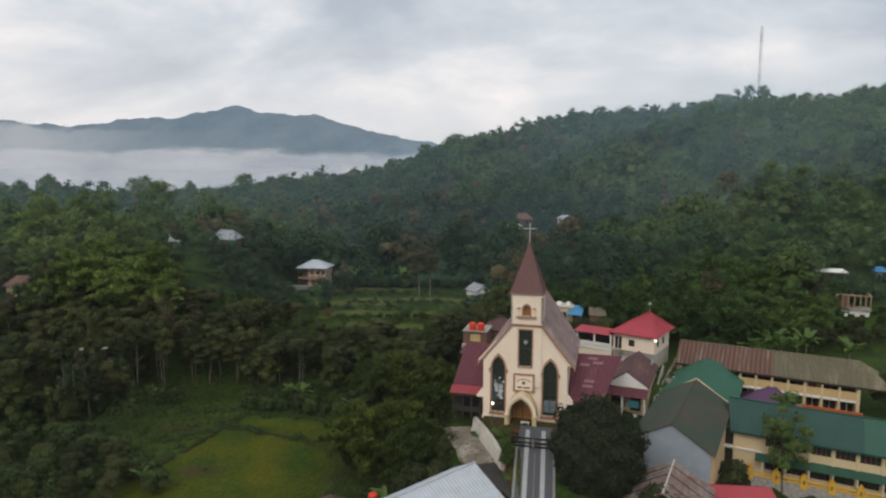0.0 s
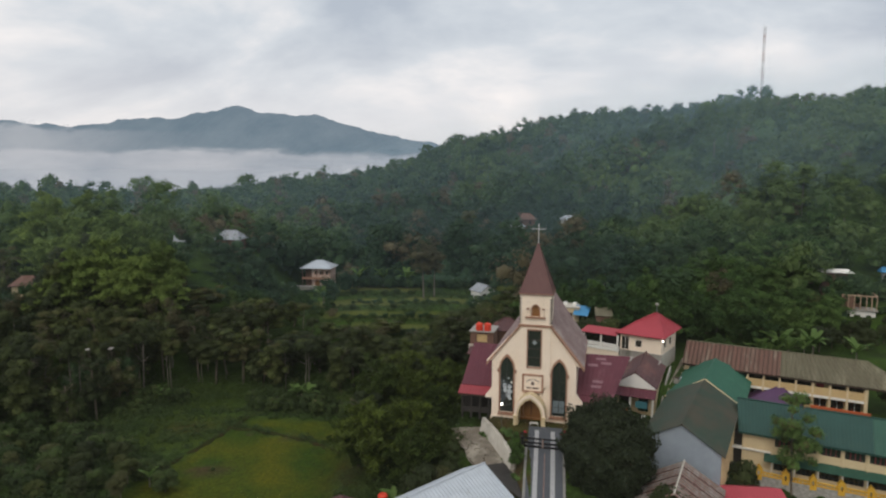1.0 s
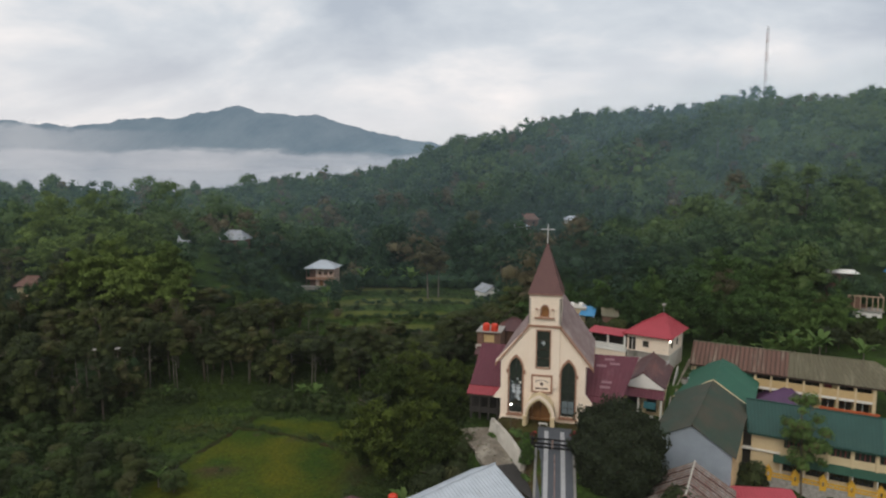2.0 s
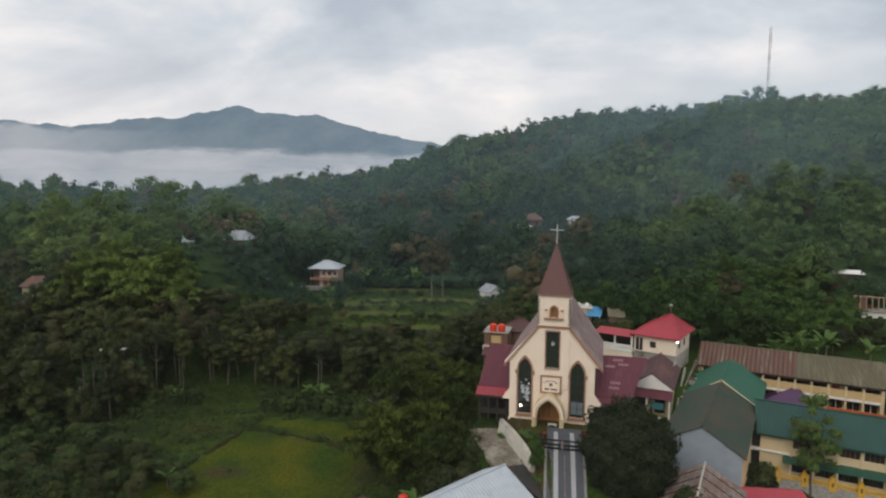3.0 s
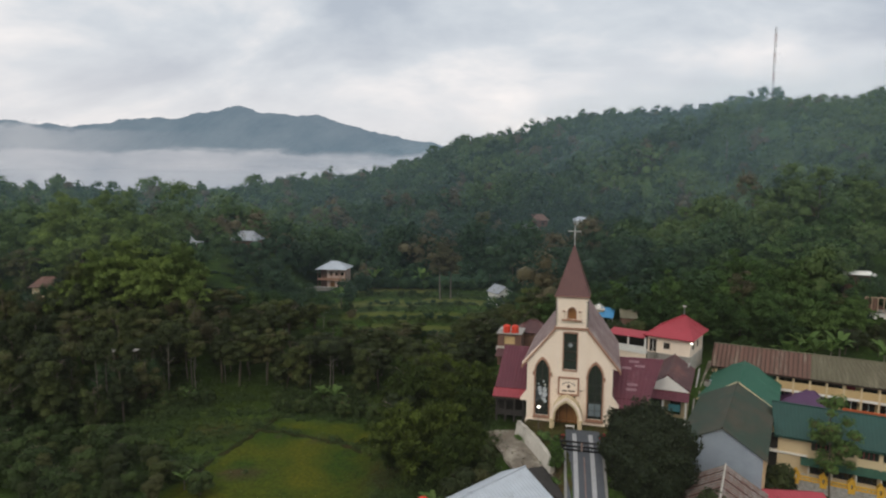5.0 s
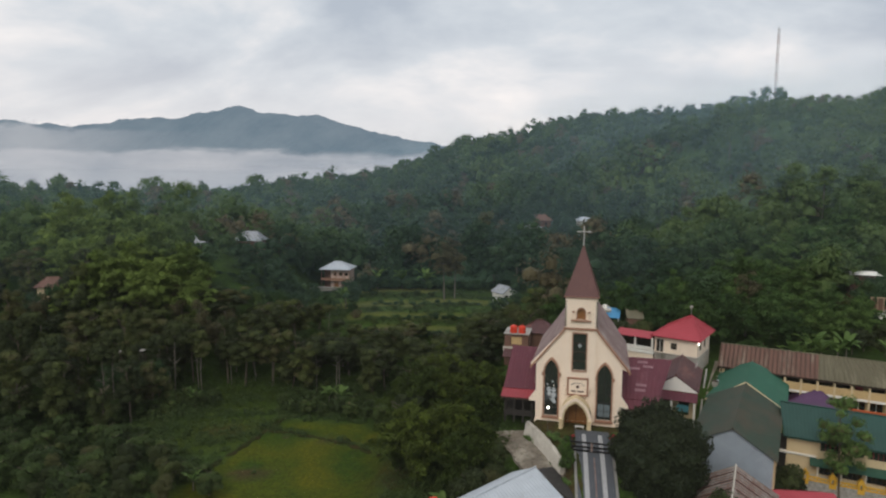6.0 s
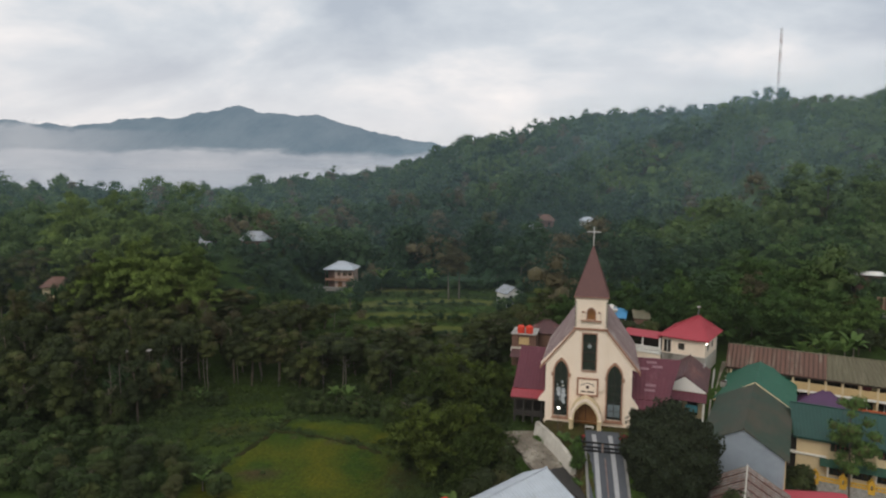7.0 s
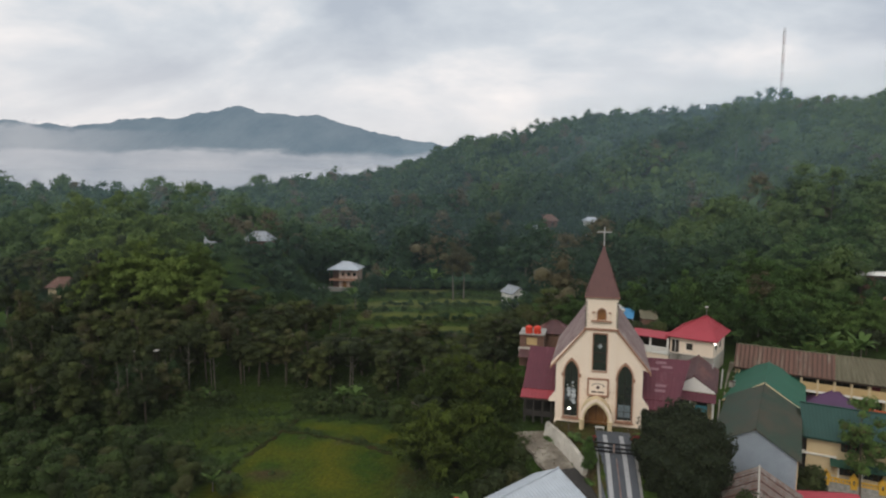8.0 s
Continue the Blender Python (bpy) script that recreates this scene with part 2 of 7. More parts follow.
mat("dark_wood", (0.05, 0.03, 0.022), (0.035, 0.022, 0.016), 2, 0.7, 0.1)
mat("door_wood", (0.26, 0.12, 0.04), (0.20, 0.09, 0.03), 2, 0.55, 0.1, stretch=(4, 4, 0.6))
mat("tank_orange", (0.60, 0.050, 0.022), (0.50, 0.040, 0.018), 1, 0.45, 0.02)
mat("tarp_blue", (0.05, 0.22, 0.40), (0.04, 0.17, 0.32), 0.8, 0.5, 0.15)
mat("teal_sign", (0.05, 0.17, 0.20), (0.04, 0.13, 0.16), 1, 0.5, 0.02)
mat("mast_red", (0.30, 0.20, 0.19), (0.25, 0.16, 0.15), 0.5, 0.6, 0.0)
mat("mast_white", (0.42, 0.42, 0.43), (0.36, 0.36, 0.37), 0.5, 0.6, 0.0)
mat("bark", (0.15, 0.12, 0.09), (0.085, 0.068, 0.052), 2, 0.9, 0.3, stretch=(3, 3, 0.5))
mat("bark_pale", (0.15, 0.135, 0.11), (0.095, 0.085, 0.068), 2, 0.9, 0.3, stretch=(3, 3, 0.5))
mat("steel", (0.45, 0.45, 0.46), (0.36, 0.36, 0.37), 2, 0.4, 0.02, metal=0.6)
mat("chrome_cross", (0.50, 0.49, 0.46), (0.42, 0.41, 0.38), 2, 0.45, 0.02, metal=0.2)
mat("skylight", (0.22, 0.11, 0.125), (0.17, 0.08, 0.095), 1.0, 0.4, 0.05)
mat("red_flower", (0.45, 0.02, 0.04), (0.30, 0.015, 0.03), 4, 0.6, 0.1)
mat("lettering", (0.10, 0.06, 0.05), (0.07, 0.045, 0.04), 2, 0.6, 0.0)
mat("poster", (0.55, 0.58, 0.60), (0.30, 0.34, 0.36), 1.6, 0.5, 0.0)
mat("stone_wall", (0.42, 0.40, 0.37), (0.14, 0.13, 0.115), 1.9, 0.9, 0.4)
mat("cut_crop", (0.075, 0.13, 0.022), (0.06, 0.105, 0.02), 0.12, 0.9, 0.3, spot=(0.10, 0.13, 0.03), spot_at=0.55)
glass("window_dark", (0.022, 0.028, 0.025))
glow("lamp_lit", (1.0, 0.93, 0.82), 5.0)
leaf_mat("leaf", (0.024, 0.035, 0.012), (0.041, 0.054, 0.016), (0.068, 0.084, 0.021), light2=(0.066, 0.069, 0.025))
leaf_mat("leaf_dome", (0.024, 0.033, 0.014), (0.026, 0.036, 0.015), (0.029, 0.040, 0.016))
leaf_mat("leaf_bamboo", (0.098, 0.148, 0.036), (0.122, 0.176, 0.041), (0.148, 0.204, 0.046))
leaf_mat("leaf_bamboo_dark", (0.032, 0.052, 0.008), (0.046, 0.070, 0.010), (0.070, 0.096, 0.013))
leaf_mat("leaf_bamboo_green", (0.028, 0.060, 0.016), (0.040, 0.080, 0.020), (0.060, 0.108, 0.025))
leaf_mat("leaf_bamboo_fresh", (0.054, 0.104, 0.028), (0.070, 0.126, 0.032), (0.094, 0.156, 0.038))
leaf_mat("leaf_banana", (0.085, 0.150, 0.038), (0.105, 0.175, 0.044), (0.13, 0.195, 0.050))
leaf_mat("leaf_dry", (0.064, 0.060, 0.030), (0.080, 0.073, 0.035), (0.098, 0.088, 0.041))
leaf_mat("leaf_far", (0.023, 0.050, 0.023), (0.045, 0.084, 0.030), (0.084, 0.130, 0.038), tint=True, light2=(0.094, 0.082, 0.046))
leaf_mat("shrubbery", (0.032, 0.054, 0.017), (0.050, 0.080, 0.022), (0.080, 0.112, 0.028), tint=True, light2=(0.10, 0.085, 0.05))
leaf_mat("leaf_thicket", (0.030, 0.050, 0.013), (0.041, 0.066, 0.017), (0.056, 0.085, 0.021))
leaf_mat("leaf_hedge", (0.050, 0.098, 0.016), (0.056, 0.106, 0.018), (0.064, 0.116, 0.020))
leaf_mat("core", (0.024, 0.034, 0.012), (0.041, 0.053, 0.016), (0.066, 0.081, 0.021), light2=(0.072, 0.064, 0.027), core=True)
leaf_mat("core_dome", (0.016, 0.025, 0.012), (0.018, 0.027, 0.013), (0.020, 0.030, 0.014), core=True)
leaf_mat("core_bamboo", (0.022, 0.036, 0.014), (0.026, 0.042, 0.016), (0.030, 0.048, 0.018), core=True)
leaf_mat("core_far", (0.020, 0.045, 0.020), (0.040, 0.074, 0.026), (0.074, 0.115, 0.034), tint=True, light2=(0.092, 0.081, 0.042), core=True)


def ground_mat():
    """Grass and earth; the cut paddies come out brighter, along bunds of darker growth."""
    m = bpy.data.materials.new("ground_cover")
    m.use_nodes = True
    n, l = m.node_tree.nodes, m.node_tree.links
    p = n["Principled BSDF"]
    at = n.new("ShaderNodeAttribute"); at.attribute_name = "crop"
    tc = n.new("ShaderNodeTexCoord")
    a = n.new("ShaderNodeTexNoise"); a.inputs["Scale"].default_value = 0.12; a.inputs["Detail"].default_value = 9; a.inputs["Roughness"].default_value = 0.65
    b = n.new("ShaderNodeTexNoise"); b.inputs["Scale"].default_value = 2.2; b.inputs["Detail"].default_value = 5
    for q in (a, b):
        l.new(tc.outputs["Object"], q.inputs["Vector"])
    r1 = n.new("ShaderNodeValToRGB")
    r1.color_ramp.elements[0].position, r1.color_ramp.elements[0].color = 0.38, (0.020, 0.034, 0.008, 1)
    r1.color_ramp.elements[1].position, r1.color_ramp.elements[1].color = 0.66, (0.036, 0.069, 0.009, 1)
    l.new(a.outputs[0], r1.inputs[0])
    r2 = n.new("ShaderNodeValToRGB")
    r2.color_ramp.elements[0].position, r2.color_ramp.elements[0].color = 0.36, (0.022, 0.046, 0.003, 1)
    r2.color_ramp.elements[1].position, r2.color_ramp.elements[1].color = 0.66, (0.068, 0.069, 0.003, 1)
    e = r2.color_ramp.elements.new(0.31); e.color = (0.045, 0.042, 0.014, 1)
    l.new(a.outputs[0], r2.inputs[0])
    mx = n.new("ShaderNodeMix"); mx.data_type = 'RGBA'
    l.new(at.outputs["Fac"], mx.inputs[0]); l.new(r1.outputs[0], mx.inputs[6]); l.new(r2.outputs[0], mx.inputs[7])
    g = n.new("ShaderNodeMapRange"); g.inputs[1].default_value, g.inputs[2].default_value, g.inputs[3].default_value, g.inputs[4].default_value = 0.3, 0.7, 0.65, 1.35
    l.new(b.outputs[0], g.inputs[0])
    # bare mud where the sward is broken
    mu = n.new("ShaderNodeAttribute"); mu.attribute_name = "mud"
    md = n.new("ShaderNodeMix"); md.data_type = 'RGBA'; md.inputs[7].default_value = (0.060, 0.026, 0.018, 1)
    # dry stubble on the upper terraces
    su = n.new("ShaderNodeAttribute"); su.attribute_name = "stubble"
    st = n.new("ShaderNodeMix"); st.data_type = 'RGBA'; st.inputs[7].default_value = (0.098, 0.108, 0.030, 1)
    l.new(su.outputs["Fac"], st.inputs[0]); l.new(mx.outputs[2], st.inputs[6])
    l.new(mu.outputs["Fac"], md.inputs[0]); l.new(st.outputs[2], md.inputs[6])
    sc = n.new("ShaderNodeVectorMath"); sc.operation = 'SCALE'
    l.new(md.outputs[2], sc.inputs[0]); l.new(g.outputs[0], sc.inputs["Scale"])
    l.new(sc.outputs[0], p.inputs["Base Color"])
    p.inputs["Roughness"].default_value, p.inputs["Specular IOR Level"].default_value = 0.9, 0.1
    bp = n.new("ShaderNodeBump"); bp.inputs["Strength"].default_value = 0.6; bp.inputs["Distance"].default_value = 0.3
    l.new(b.outputs[0], bp.inputs["Height"]); l.new(bp.outputs[0], p.inputs["Normal"])
    MATS["ground_cover"] = m


ground_mat()

# ---- building helpers ----
def part(name, bm, material, parent=None, label=""):
    bmesh.ops.recalc_face_normals(bm, faces=bm.faces)
    me = bpy.data.meshes.new(name)
    bm.to_mesh(me)
    bm.free()
    me.materials.append(MATS[material])
    ob = new(name, me)
    if parent:
        ob.parent = parent
    return tagged(ob, label)


def thing(name, x, y, z, rz, label, category, group="", kind=""):
    ob = new(name)
    ob.empty_display_size = 0.3
    ob.matrix_basis = pose(x, y, z, 0, 0, rz)
    return tagged(ob, label, category, group, kind)


def box(x0, y0, z0, x1, y1, z1, bm=None, bevel=0.0):
    b = bm or bmesh.new()
    r = bmesh.ops.create_cube(b, size=1, matrix=Matrix.Translation(((x0 + x1) / 2, (y0 + y1) / 2, (z0 + z1) / 2)) @ Matrix.Diagonal((abs(x1 - x0), abs(y1 - y0), abs(z1 - z0), 1)))
    if bevel:
        es = list({e for v in r["verts"] for e in v.link_edges})
        bmesh.ops.bevel(b, geom=es, offset=bevel, segments=1, affect='EDGES')
    return b


def plate(outer, y0, y1, holes=(), bm=None, side=False):
    """An upright plate in the xz plane (yz where side is set) from y0 to y1, with openings through it."""
    b = bm or bmesh.new()
    es = []
    for loop in (outer, *holes):
        vs = [b.verts.new((y0, p[0], p[1]) if side else (p[0], y0, p[1])) for p in loop]
        es += [b.edges.new((vs[i], vs[(i + 1) % len(vs)])) for i in range(len(vs))]
    fs = [g for g in bmesh.ops.triangle_fill(b, use_beauty=True, use_dissolve=False, edges=es)["geom"] if isinstance(g, bmesh.types.BMFace)]
    ex = bmesh.ops.extrude_face_region(b, geom=fs)["geom"]
    d = (y1 - y0, 0, 0) if side else (0, y1 - y0, 0)
    bmesh.ops.translate(b, verts=[g for g in ex if isinstance(g, bmesh.types.BMVert)], vec=d)
    return b


def rect(x0, z0, x1, z1):
    return [(x0, z0), (x1, z0), (x1, z1), (x0, z1)]


def lancet(x0, z0, x1, zs, zt, n=6):
    """A pointed arch: straight to zs, then two arcs that meet at zt."""
    c, w, h = (x0 + x1) / 2, (x1 - x0) / 2, zt - zs
    if h <= w:
        right = [(c + w * cos(k / n * pi / 2), zs + h * sin(k / n * pi / 2)) for k in range(n)]
    else:
        r = (w * w + h * h) / (2 * w)
        right = [(c + w - r + r * cos(k / n * math.asin(h / r)), zs + r * sin(k / n * math.asin(h / r))) for k in range(n)]
    left = [(2 * c - x, z) for x, z in reversed(right)]
    return [(x0, z0), (x1, z0)] + right + [(c, zt)] + left


def ring(outer, inner, y0, y1, bm=None):
    return plate(outer, y0, y1, [inner], bm)


def sheet(a, b, c, d, ribs=0, h=0.035, t=0.06, bm=None):
    """A roof panel: a, b along the eave, c above b and d above a; ribs run from eave to ridge."""
    bmx = bm or bmesh.new()
    a, b, c, d = (Vector(p) for p in (a, b, c, d))
    nrm = (b - a).cross(d - a)
    if nrm.length < 1e-6:
        nrm = (c - b).cross(d - b)
    nrm.normalize()
    if nrm.z < 0:
        nrm = -nrm
    n = max(1, ribs * 2)
    top, bot = [], []
    for i in range(n + 1):
        f = i / n
        o = nrm * (h if (i % 2 and ribs) else 0.0)
        top.append((bmx.verts.new(a.lerp(b, f) + o), bmx.verts.new(d.lerp(c, f) + o)))
        bot.append((bmx.verts.new(a.lerp(b, f) - nrm * t), bmx.verts.new(d.lerp(c, f) - nrm * t)))
    for i in range(n):
        bmx.faces.new((top[i][0], top[i + 1][0], top[i + 1][1], top[i][1]))
        bmx.faces.new((bot[i][0], bot[i][1], bot[i + 1][1], bot[i + 1][0]))
        bmx.faces.new((top[i][0], bot[i][0], bot[i + 1][0], top[i + 1][0]))
        bmx.faces.new((top[i][1], top[i + 1][1], bot[i + 1][1], bot[i][1]))
    for i in (0, n):
        bmx.faces.new((top[i][0], top[i][1], bot[i][1], bot[i][0]))
    return bmx


def bar(p, q, r=0.05, sides=6, bm=None, r2=None):
    b = bm or bmesh.new()
    p, q = Vector(p), Vector(q)
    m = Matrix.Translation((p + q) / 2) @ (q - p).to_track_quat('Z', 'Y').to_matrix().to_4x4()
    bmesh.ops.create_cone(b, cap_ends=True, segments=sides, radius1=r, radius2=r if r2 is None else r2, depth=(q - p).length, matrix=m)
    return b


def ball(c, r, bm=None, sub=2, sz=1.0):
    b = bm or bmesh.new()
    bmesh.ops.create_icosphere(b, subdivisions=sub, radius=r, matrix=Matrix.Translation(c) @ Matrix.Diagonal((1, 1, sz, 1)))
    return b


def pyramid(x0, y0, x1, y1, z0, zt, bm=None, apex=None):
    b = bm or bmesh.new()
    vs = [b.verts.new(p) for p in ((x0, y0, z0), (x1, y0, z0), (x1, y1, z0), (x0, y1, z0))]
    ax, ay = apex or ((x0 + x1) / 2, (y0 + y1) / 2)
    t = b.verts.new((ax, ay, zt))
    b.faces.new(vs)
    for i in range(4):
        b.faces.new((vs[i], vs[(i + 1) % 4], t))
    return b


def hip_roof(parent, x0, y0, x1, y1, ze, zr, mat_name, inset, ribs=20, along="x", t=0.08, ridge_mat=None, shift=0.0):
    """Four panels and ridge caps; the ridge runs along x or y."""
    if along == "x":
        ym = (y0 + y1) / 2
        r0, r1 = (x0 + inset + shift, ym, zr), (x1 - inset + shift, ym, zr)
        panels = [((x0, y0, ze), (x1, y0, ze), r1, r0), ((x1, y1, ze), (x0, y1, ze), r0, r1), ((x0, y1, ze), (x0, y0, ze), r0, r0), ((x1, y0, ze), (x1, y1, ze), r1, r1)]
    else:
        xm = (x0 + x1) / 2
        r0, r1 = (xm, y0 + inset, zr), (xm, y1 - inset, zr)
        panels = [((x0, y0, ze), (x1, y0, ze), r0, r0), ((x1, y1, ze), (x0, y1, ze), r1, r1), ((x0, y1, ze), (x0, y0, ze), r0, r1), ((x1, y0, ze), (x1, y1, ze), r1, r0)]
    for q in panels:
        L = (Vector(q[1]) - Vector(q[0])).length
        part("roof_panel", sheet(*q, ribs=max(3, int(ribs * L / max(x1 - x0, y1 - y0))), t=t), mat_name, parent)
    b = bmesh.new()
    for c, r in (((x0, y0, ze), r0), ((x1, y1, ze), r1), ((x1, y0, ze), r1 if along == "x" else r0), ((x0, y1, ze), r0 if along == "x" else r1)):
        bar(Vector(c) + Vector((0, 0, 0.03)), Vector(r) + Vector((0, 0, 0.04)), 0.09, 5, b)
    if (Vector(r0) - Vector(r1)).length > 0.1:
        bar(Vector(r0) + Vector((0, 0, 0.05)), Vector(r1) + Vector((0, 0, 0.05)), 0.11, 5, b)
    part("ridge_cap", b, ridge_mat or mat_name, parent)


def gable_roof(parent, x0, y0, x1, y1, ze, zr, mat_name, ribs=24, t=0.08, ridge_mat=None, xr=None, ze2=None):
    """Ridge along y at xr; eaves at x0 and x1."""
    xm = (x0 + x1) / 2 if xr is None else xr
    zb = ze if ze2 is None else ze2
    part("roof_panel", sheet((x0, y1, ze), (x0, y0, ze), (xm, y0, zr), (xm, y1, zr), ribs, t=t), mat_name, parent)
    part("roof_panel", sheet((x1, y0, zb), (x1, y1, zb), (xm, y1, zr), (xm, y0, zr), ribs, t=t), mat_name, parent)
    part("ridge_cap", bar((xm, y0, zr + 0.05), (xm, y1, zr + 0.05), 0.12, 6), ridge_mat or mat_name, parent)


def window(parent, x0, z0, x1, z1, y, frame_mat="dark_wood", mullions=1, bars=0, depth=0.12, name="window"):
    """Frame with a pane set back in it, facing -y."""
    w = part(name, ring(rect(x0, z0, x1, z1), rect(x0 + 0.09, z0 + 0.09, x1 - 0.09, z1 - 0.09), y - 0.04, y + depth), frame_mat, parent)
    part("pane", box(x0 + 0.07, y + 0.05, z0 + 0.07, x1 - 0.07, y + 0.08, z1 - 0.07), "window_dark", w)
    for k in range(mullions):
        x = x0 + (x1 - x0) * (k + 1) / (mullions + 1)
        part("mullion", box(x - 0.035, y - 0.01, z0 + 0.09, x + 0.035, y + 0.05, z1 - 0.09), frame_mat, w)
    for k in range(bars):
        z = z0 + (z1 - z0) * (k + 1) / (bars + 1)
        part("glazing_bar", box(x0 + 0.09, y - 0.008, z - 0.03, x1 - 0.09, y + 0.05, z + 0.03), frame_mat, w)
    return w

# ---- the land ----
def S(a, b, v):
    t = np.clip((v - a) / (b - a), 0, 1)
    return t * t * (3 - 2 * t)


RIDGE_A, RIDGE_D = (157.0, 276.0), (-0.463, 0.887)


def school_frame(x, y):
    dx, dy = x - 40.0, y - 97.0
    return 0.879 * dx - 0.477 * dy, 0.477 * dx + 0.879 * dy


def lump(x, y, k, ph):
    return np.sin(x * k + ph) * np.cos(y * k * 0.83 - ph * 1.7) + 0.5 * np.sin(x * k * 2.1 - y * k * 1.7 + ph * 2.3)


def terrace_edge(y):
    """x at which the church terrace ends in its retaining wall."""
    return 6.8 + np.clip(88.6 - y, 0, 11.0) * 0.31


def ground(x, y):
    x, y = np.asarray(x, float), np.asarray(y, float)
    z = -9.5 + 8.0 * S(122, 172, y) + 13.0 * S(-38, -72, x) * S(112, 185, y) * (1 - 0.75 * S(205, 300, y)) + 13.0 * S(215, 430, y)
    s = -0.887 * (x - RIDGE_A[0]) - 0.463 * (y - RIDGE_A[1])
    l = RIDGE_D[0] * (x - RIDGE_A[0]) + RIDGE_D[1] * (y - RIDGE_A[1])
    crest = 65.0 + 4.0 * S(15, -40, l) - 4.5 * S(30, 140, l) - 8.0 * S(150, 260, l) - 12.0 * S(230, 470, l) - 40 * S(470, 760, l) + 1.5 * np.sin(l * 0.045)
    z = z + crest * np.exp(-(np.maximum(s, 0) / 76.0) ** 1.3)
    z = z + (1.5 * lump(x, y, 0.03, 0.7) + 0.6 * lump(x, y, 0.11, 2.1)) * S(150, 240, y)
    z = z + 14.5 * np.exp(-((x + 217.0) / 17.0) ** 2 - ((y - 292.0) / 45.0) ** 2)
    z = z - 110.0 * S(620, 900, y) - 45 * S(420, 640, y) * S(-120, -230, x)
    lx, ly = school_frame(x, y)
    # school yard, stepping up to the far block and its banana bank
    yard = -8.0 + 3.8 * S(4, 12, ly) + 5.0 * S(24, 40, ly) - 3.2 * S(0.2, -1.0, 0.375 * (x - 41.9) + 0.927 * (y - 86.0))
    k = S(-6, -1, lx) * (1 - S(34, 60, ly)) * S(-45, -24, ly)
    z = z * (1 - k) + yard * k
    # flat dell with the terraced fields
    k = S(-60, -50, x) * S(17, 9, x) * S(146, 156, y) * S(224, 210, y)
    z = z * (1 - k) + (-2.2 + 0.9 * np.floor((y - 152) / 9.0) * 0.25) * k
    # church terrace and the drive down from it
    edge = terrace_edge(y)
    k = (0.74 * S(edge - 10.5, edge - 5.0, x) + 0.26 * S(edge - 2.2, edge - 1.2, x)) * (1 - S(-5.5, -2.0, lx)) * S(56, 86, y) * (1 - S(132, 165, y))
    z = z * (1 - k)
    # lower court before the porch house
    z = z - 3.2 * S(19, 24, x) * S(104, 98, y) * k
    return z


def crop(x, y):
    """1 on the mown paddies and terraces, 0 on bunds and rough growth."""
    wob = 0.9 * np.sin(x * 0.33 + 0.4) + 0.7 * np.sin(y * 0.45 + 1) + 0.3 * np.sin(x * 1.1 + y * 0.8)
    e = x + 37.1 - 0.315 * (y - 112)
    v = y - 102 + 0.47 * (x + 26.4) + 0.4 * wob
    top = y - 109 + 0.27 * (x + 27)
    a = S(-0.8, 1.2, e + 0.5 * wob) * S(-14.5, -17.5, x + wob) * S(76, 79, y) * S(-0.4, -1.4, v)
    a = a * (1 - 0.95 * np.exp(-(x + 36.3) ** 2 / 8 - (y - 90.3) ** 2 / 2.5))
    b = S(-0.8, 1.0, e + 0.5 * wob) * S(-16, -19, x - wob) * S(0.4, 1.3, v) * S(1.2, -0.8, top + 0.5 * wob)
    c = 0.4 * S(-55, -50, x + 2 * wob) * S(0.2, -2, e + wob) * S(94, 99, y + 2 * wob) * S(114, 111, y)
    c = c + 0.3 * S(-56, -50, x + wob) * S(-37, -42, x - wob) * S(113.5, 116, y + wob) * S(129, 124, y)
    yy = y + 1.6 * np.sin(x * 0.11 + 0.6) + 0.8 * np.sin(x * 0.31)
    t = 1.0 * S(-38, -35, x) * S(-9, -13, x + wob) * S(200, 201.5, yy) * S(208.5, 206.5, yy)
    t = t + 0.95 * S(-40, -37, x + wob) * S(-13, -16, x) * S(178, 180, yy) * S(188, 186, yy)
    t = t + 0.95 * S(-15, -12, x + wob) * S(8, 3, x) * S(184, 186, yy) * S(192, 190, yy)
    t = t + 0.6 * S(-35, -31, x + wob) * S(2, -4, x + 2 * wob) * S(163, 165, yy) * S(173, 170, yy)
    t = t + 0.5 * S(-28, -24, x + wob) * S(9, 4, x) * S(151, 153, yy) * S(159, 157, yy)
    t = np.clip(t, 0, 1)
    lawn = 0.35 * S(4.2, 5, x) * S(20, 18, x) * S(81, 84, y) * S(90, 88, y)
    return np.clip(a + b + c + t + lawn, 0, 1)


def mud(x, y):
    """Patches of broken brown earth in the paddies and along their banks."""
    w = 0.75 + 0.35 * np.sin(x * 1.7 + y * 0.6) + 0.25 * np.sin(y * 2.3 - x * 0.8)
    m = 1.2 * np.exp(-((x + 36.6) / 2.6) ** 2 - ((y - 90.4) / 1.2) ** 2) + 0.8 * np.exp(-((x + 26.3) / 2.2) ** 2 - ((y - 102.2) / 1.1) ** 2)
    m = m + 0.55 * np.exp(-((x + 46) / 4) ** 2 - ((y - 107) / 2.5) ** 2) + 0.5 * np.exp(-((x + 14) / 4) ** 2 - ((y - 89) / 7) ** 2)
    m = m + 0.6 * S(3.5, 4.5, x) * S(20, 18, x) * S(81, 83, y) * S(93, 91, y)
    m = m + 0.8 * S(5.6, 6.6, x) * S(10.2, 9.4, x) * S(73, 75, y) * S(83, 81, y)
    return np.clip(m * w, 0, 1)


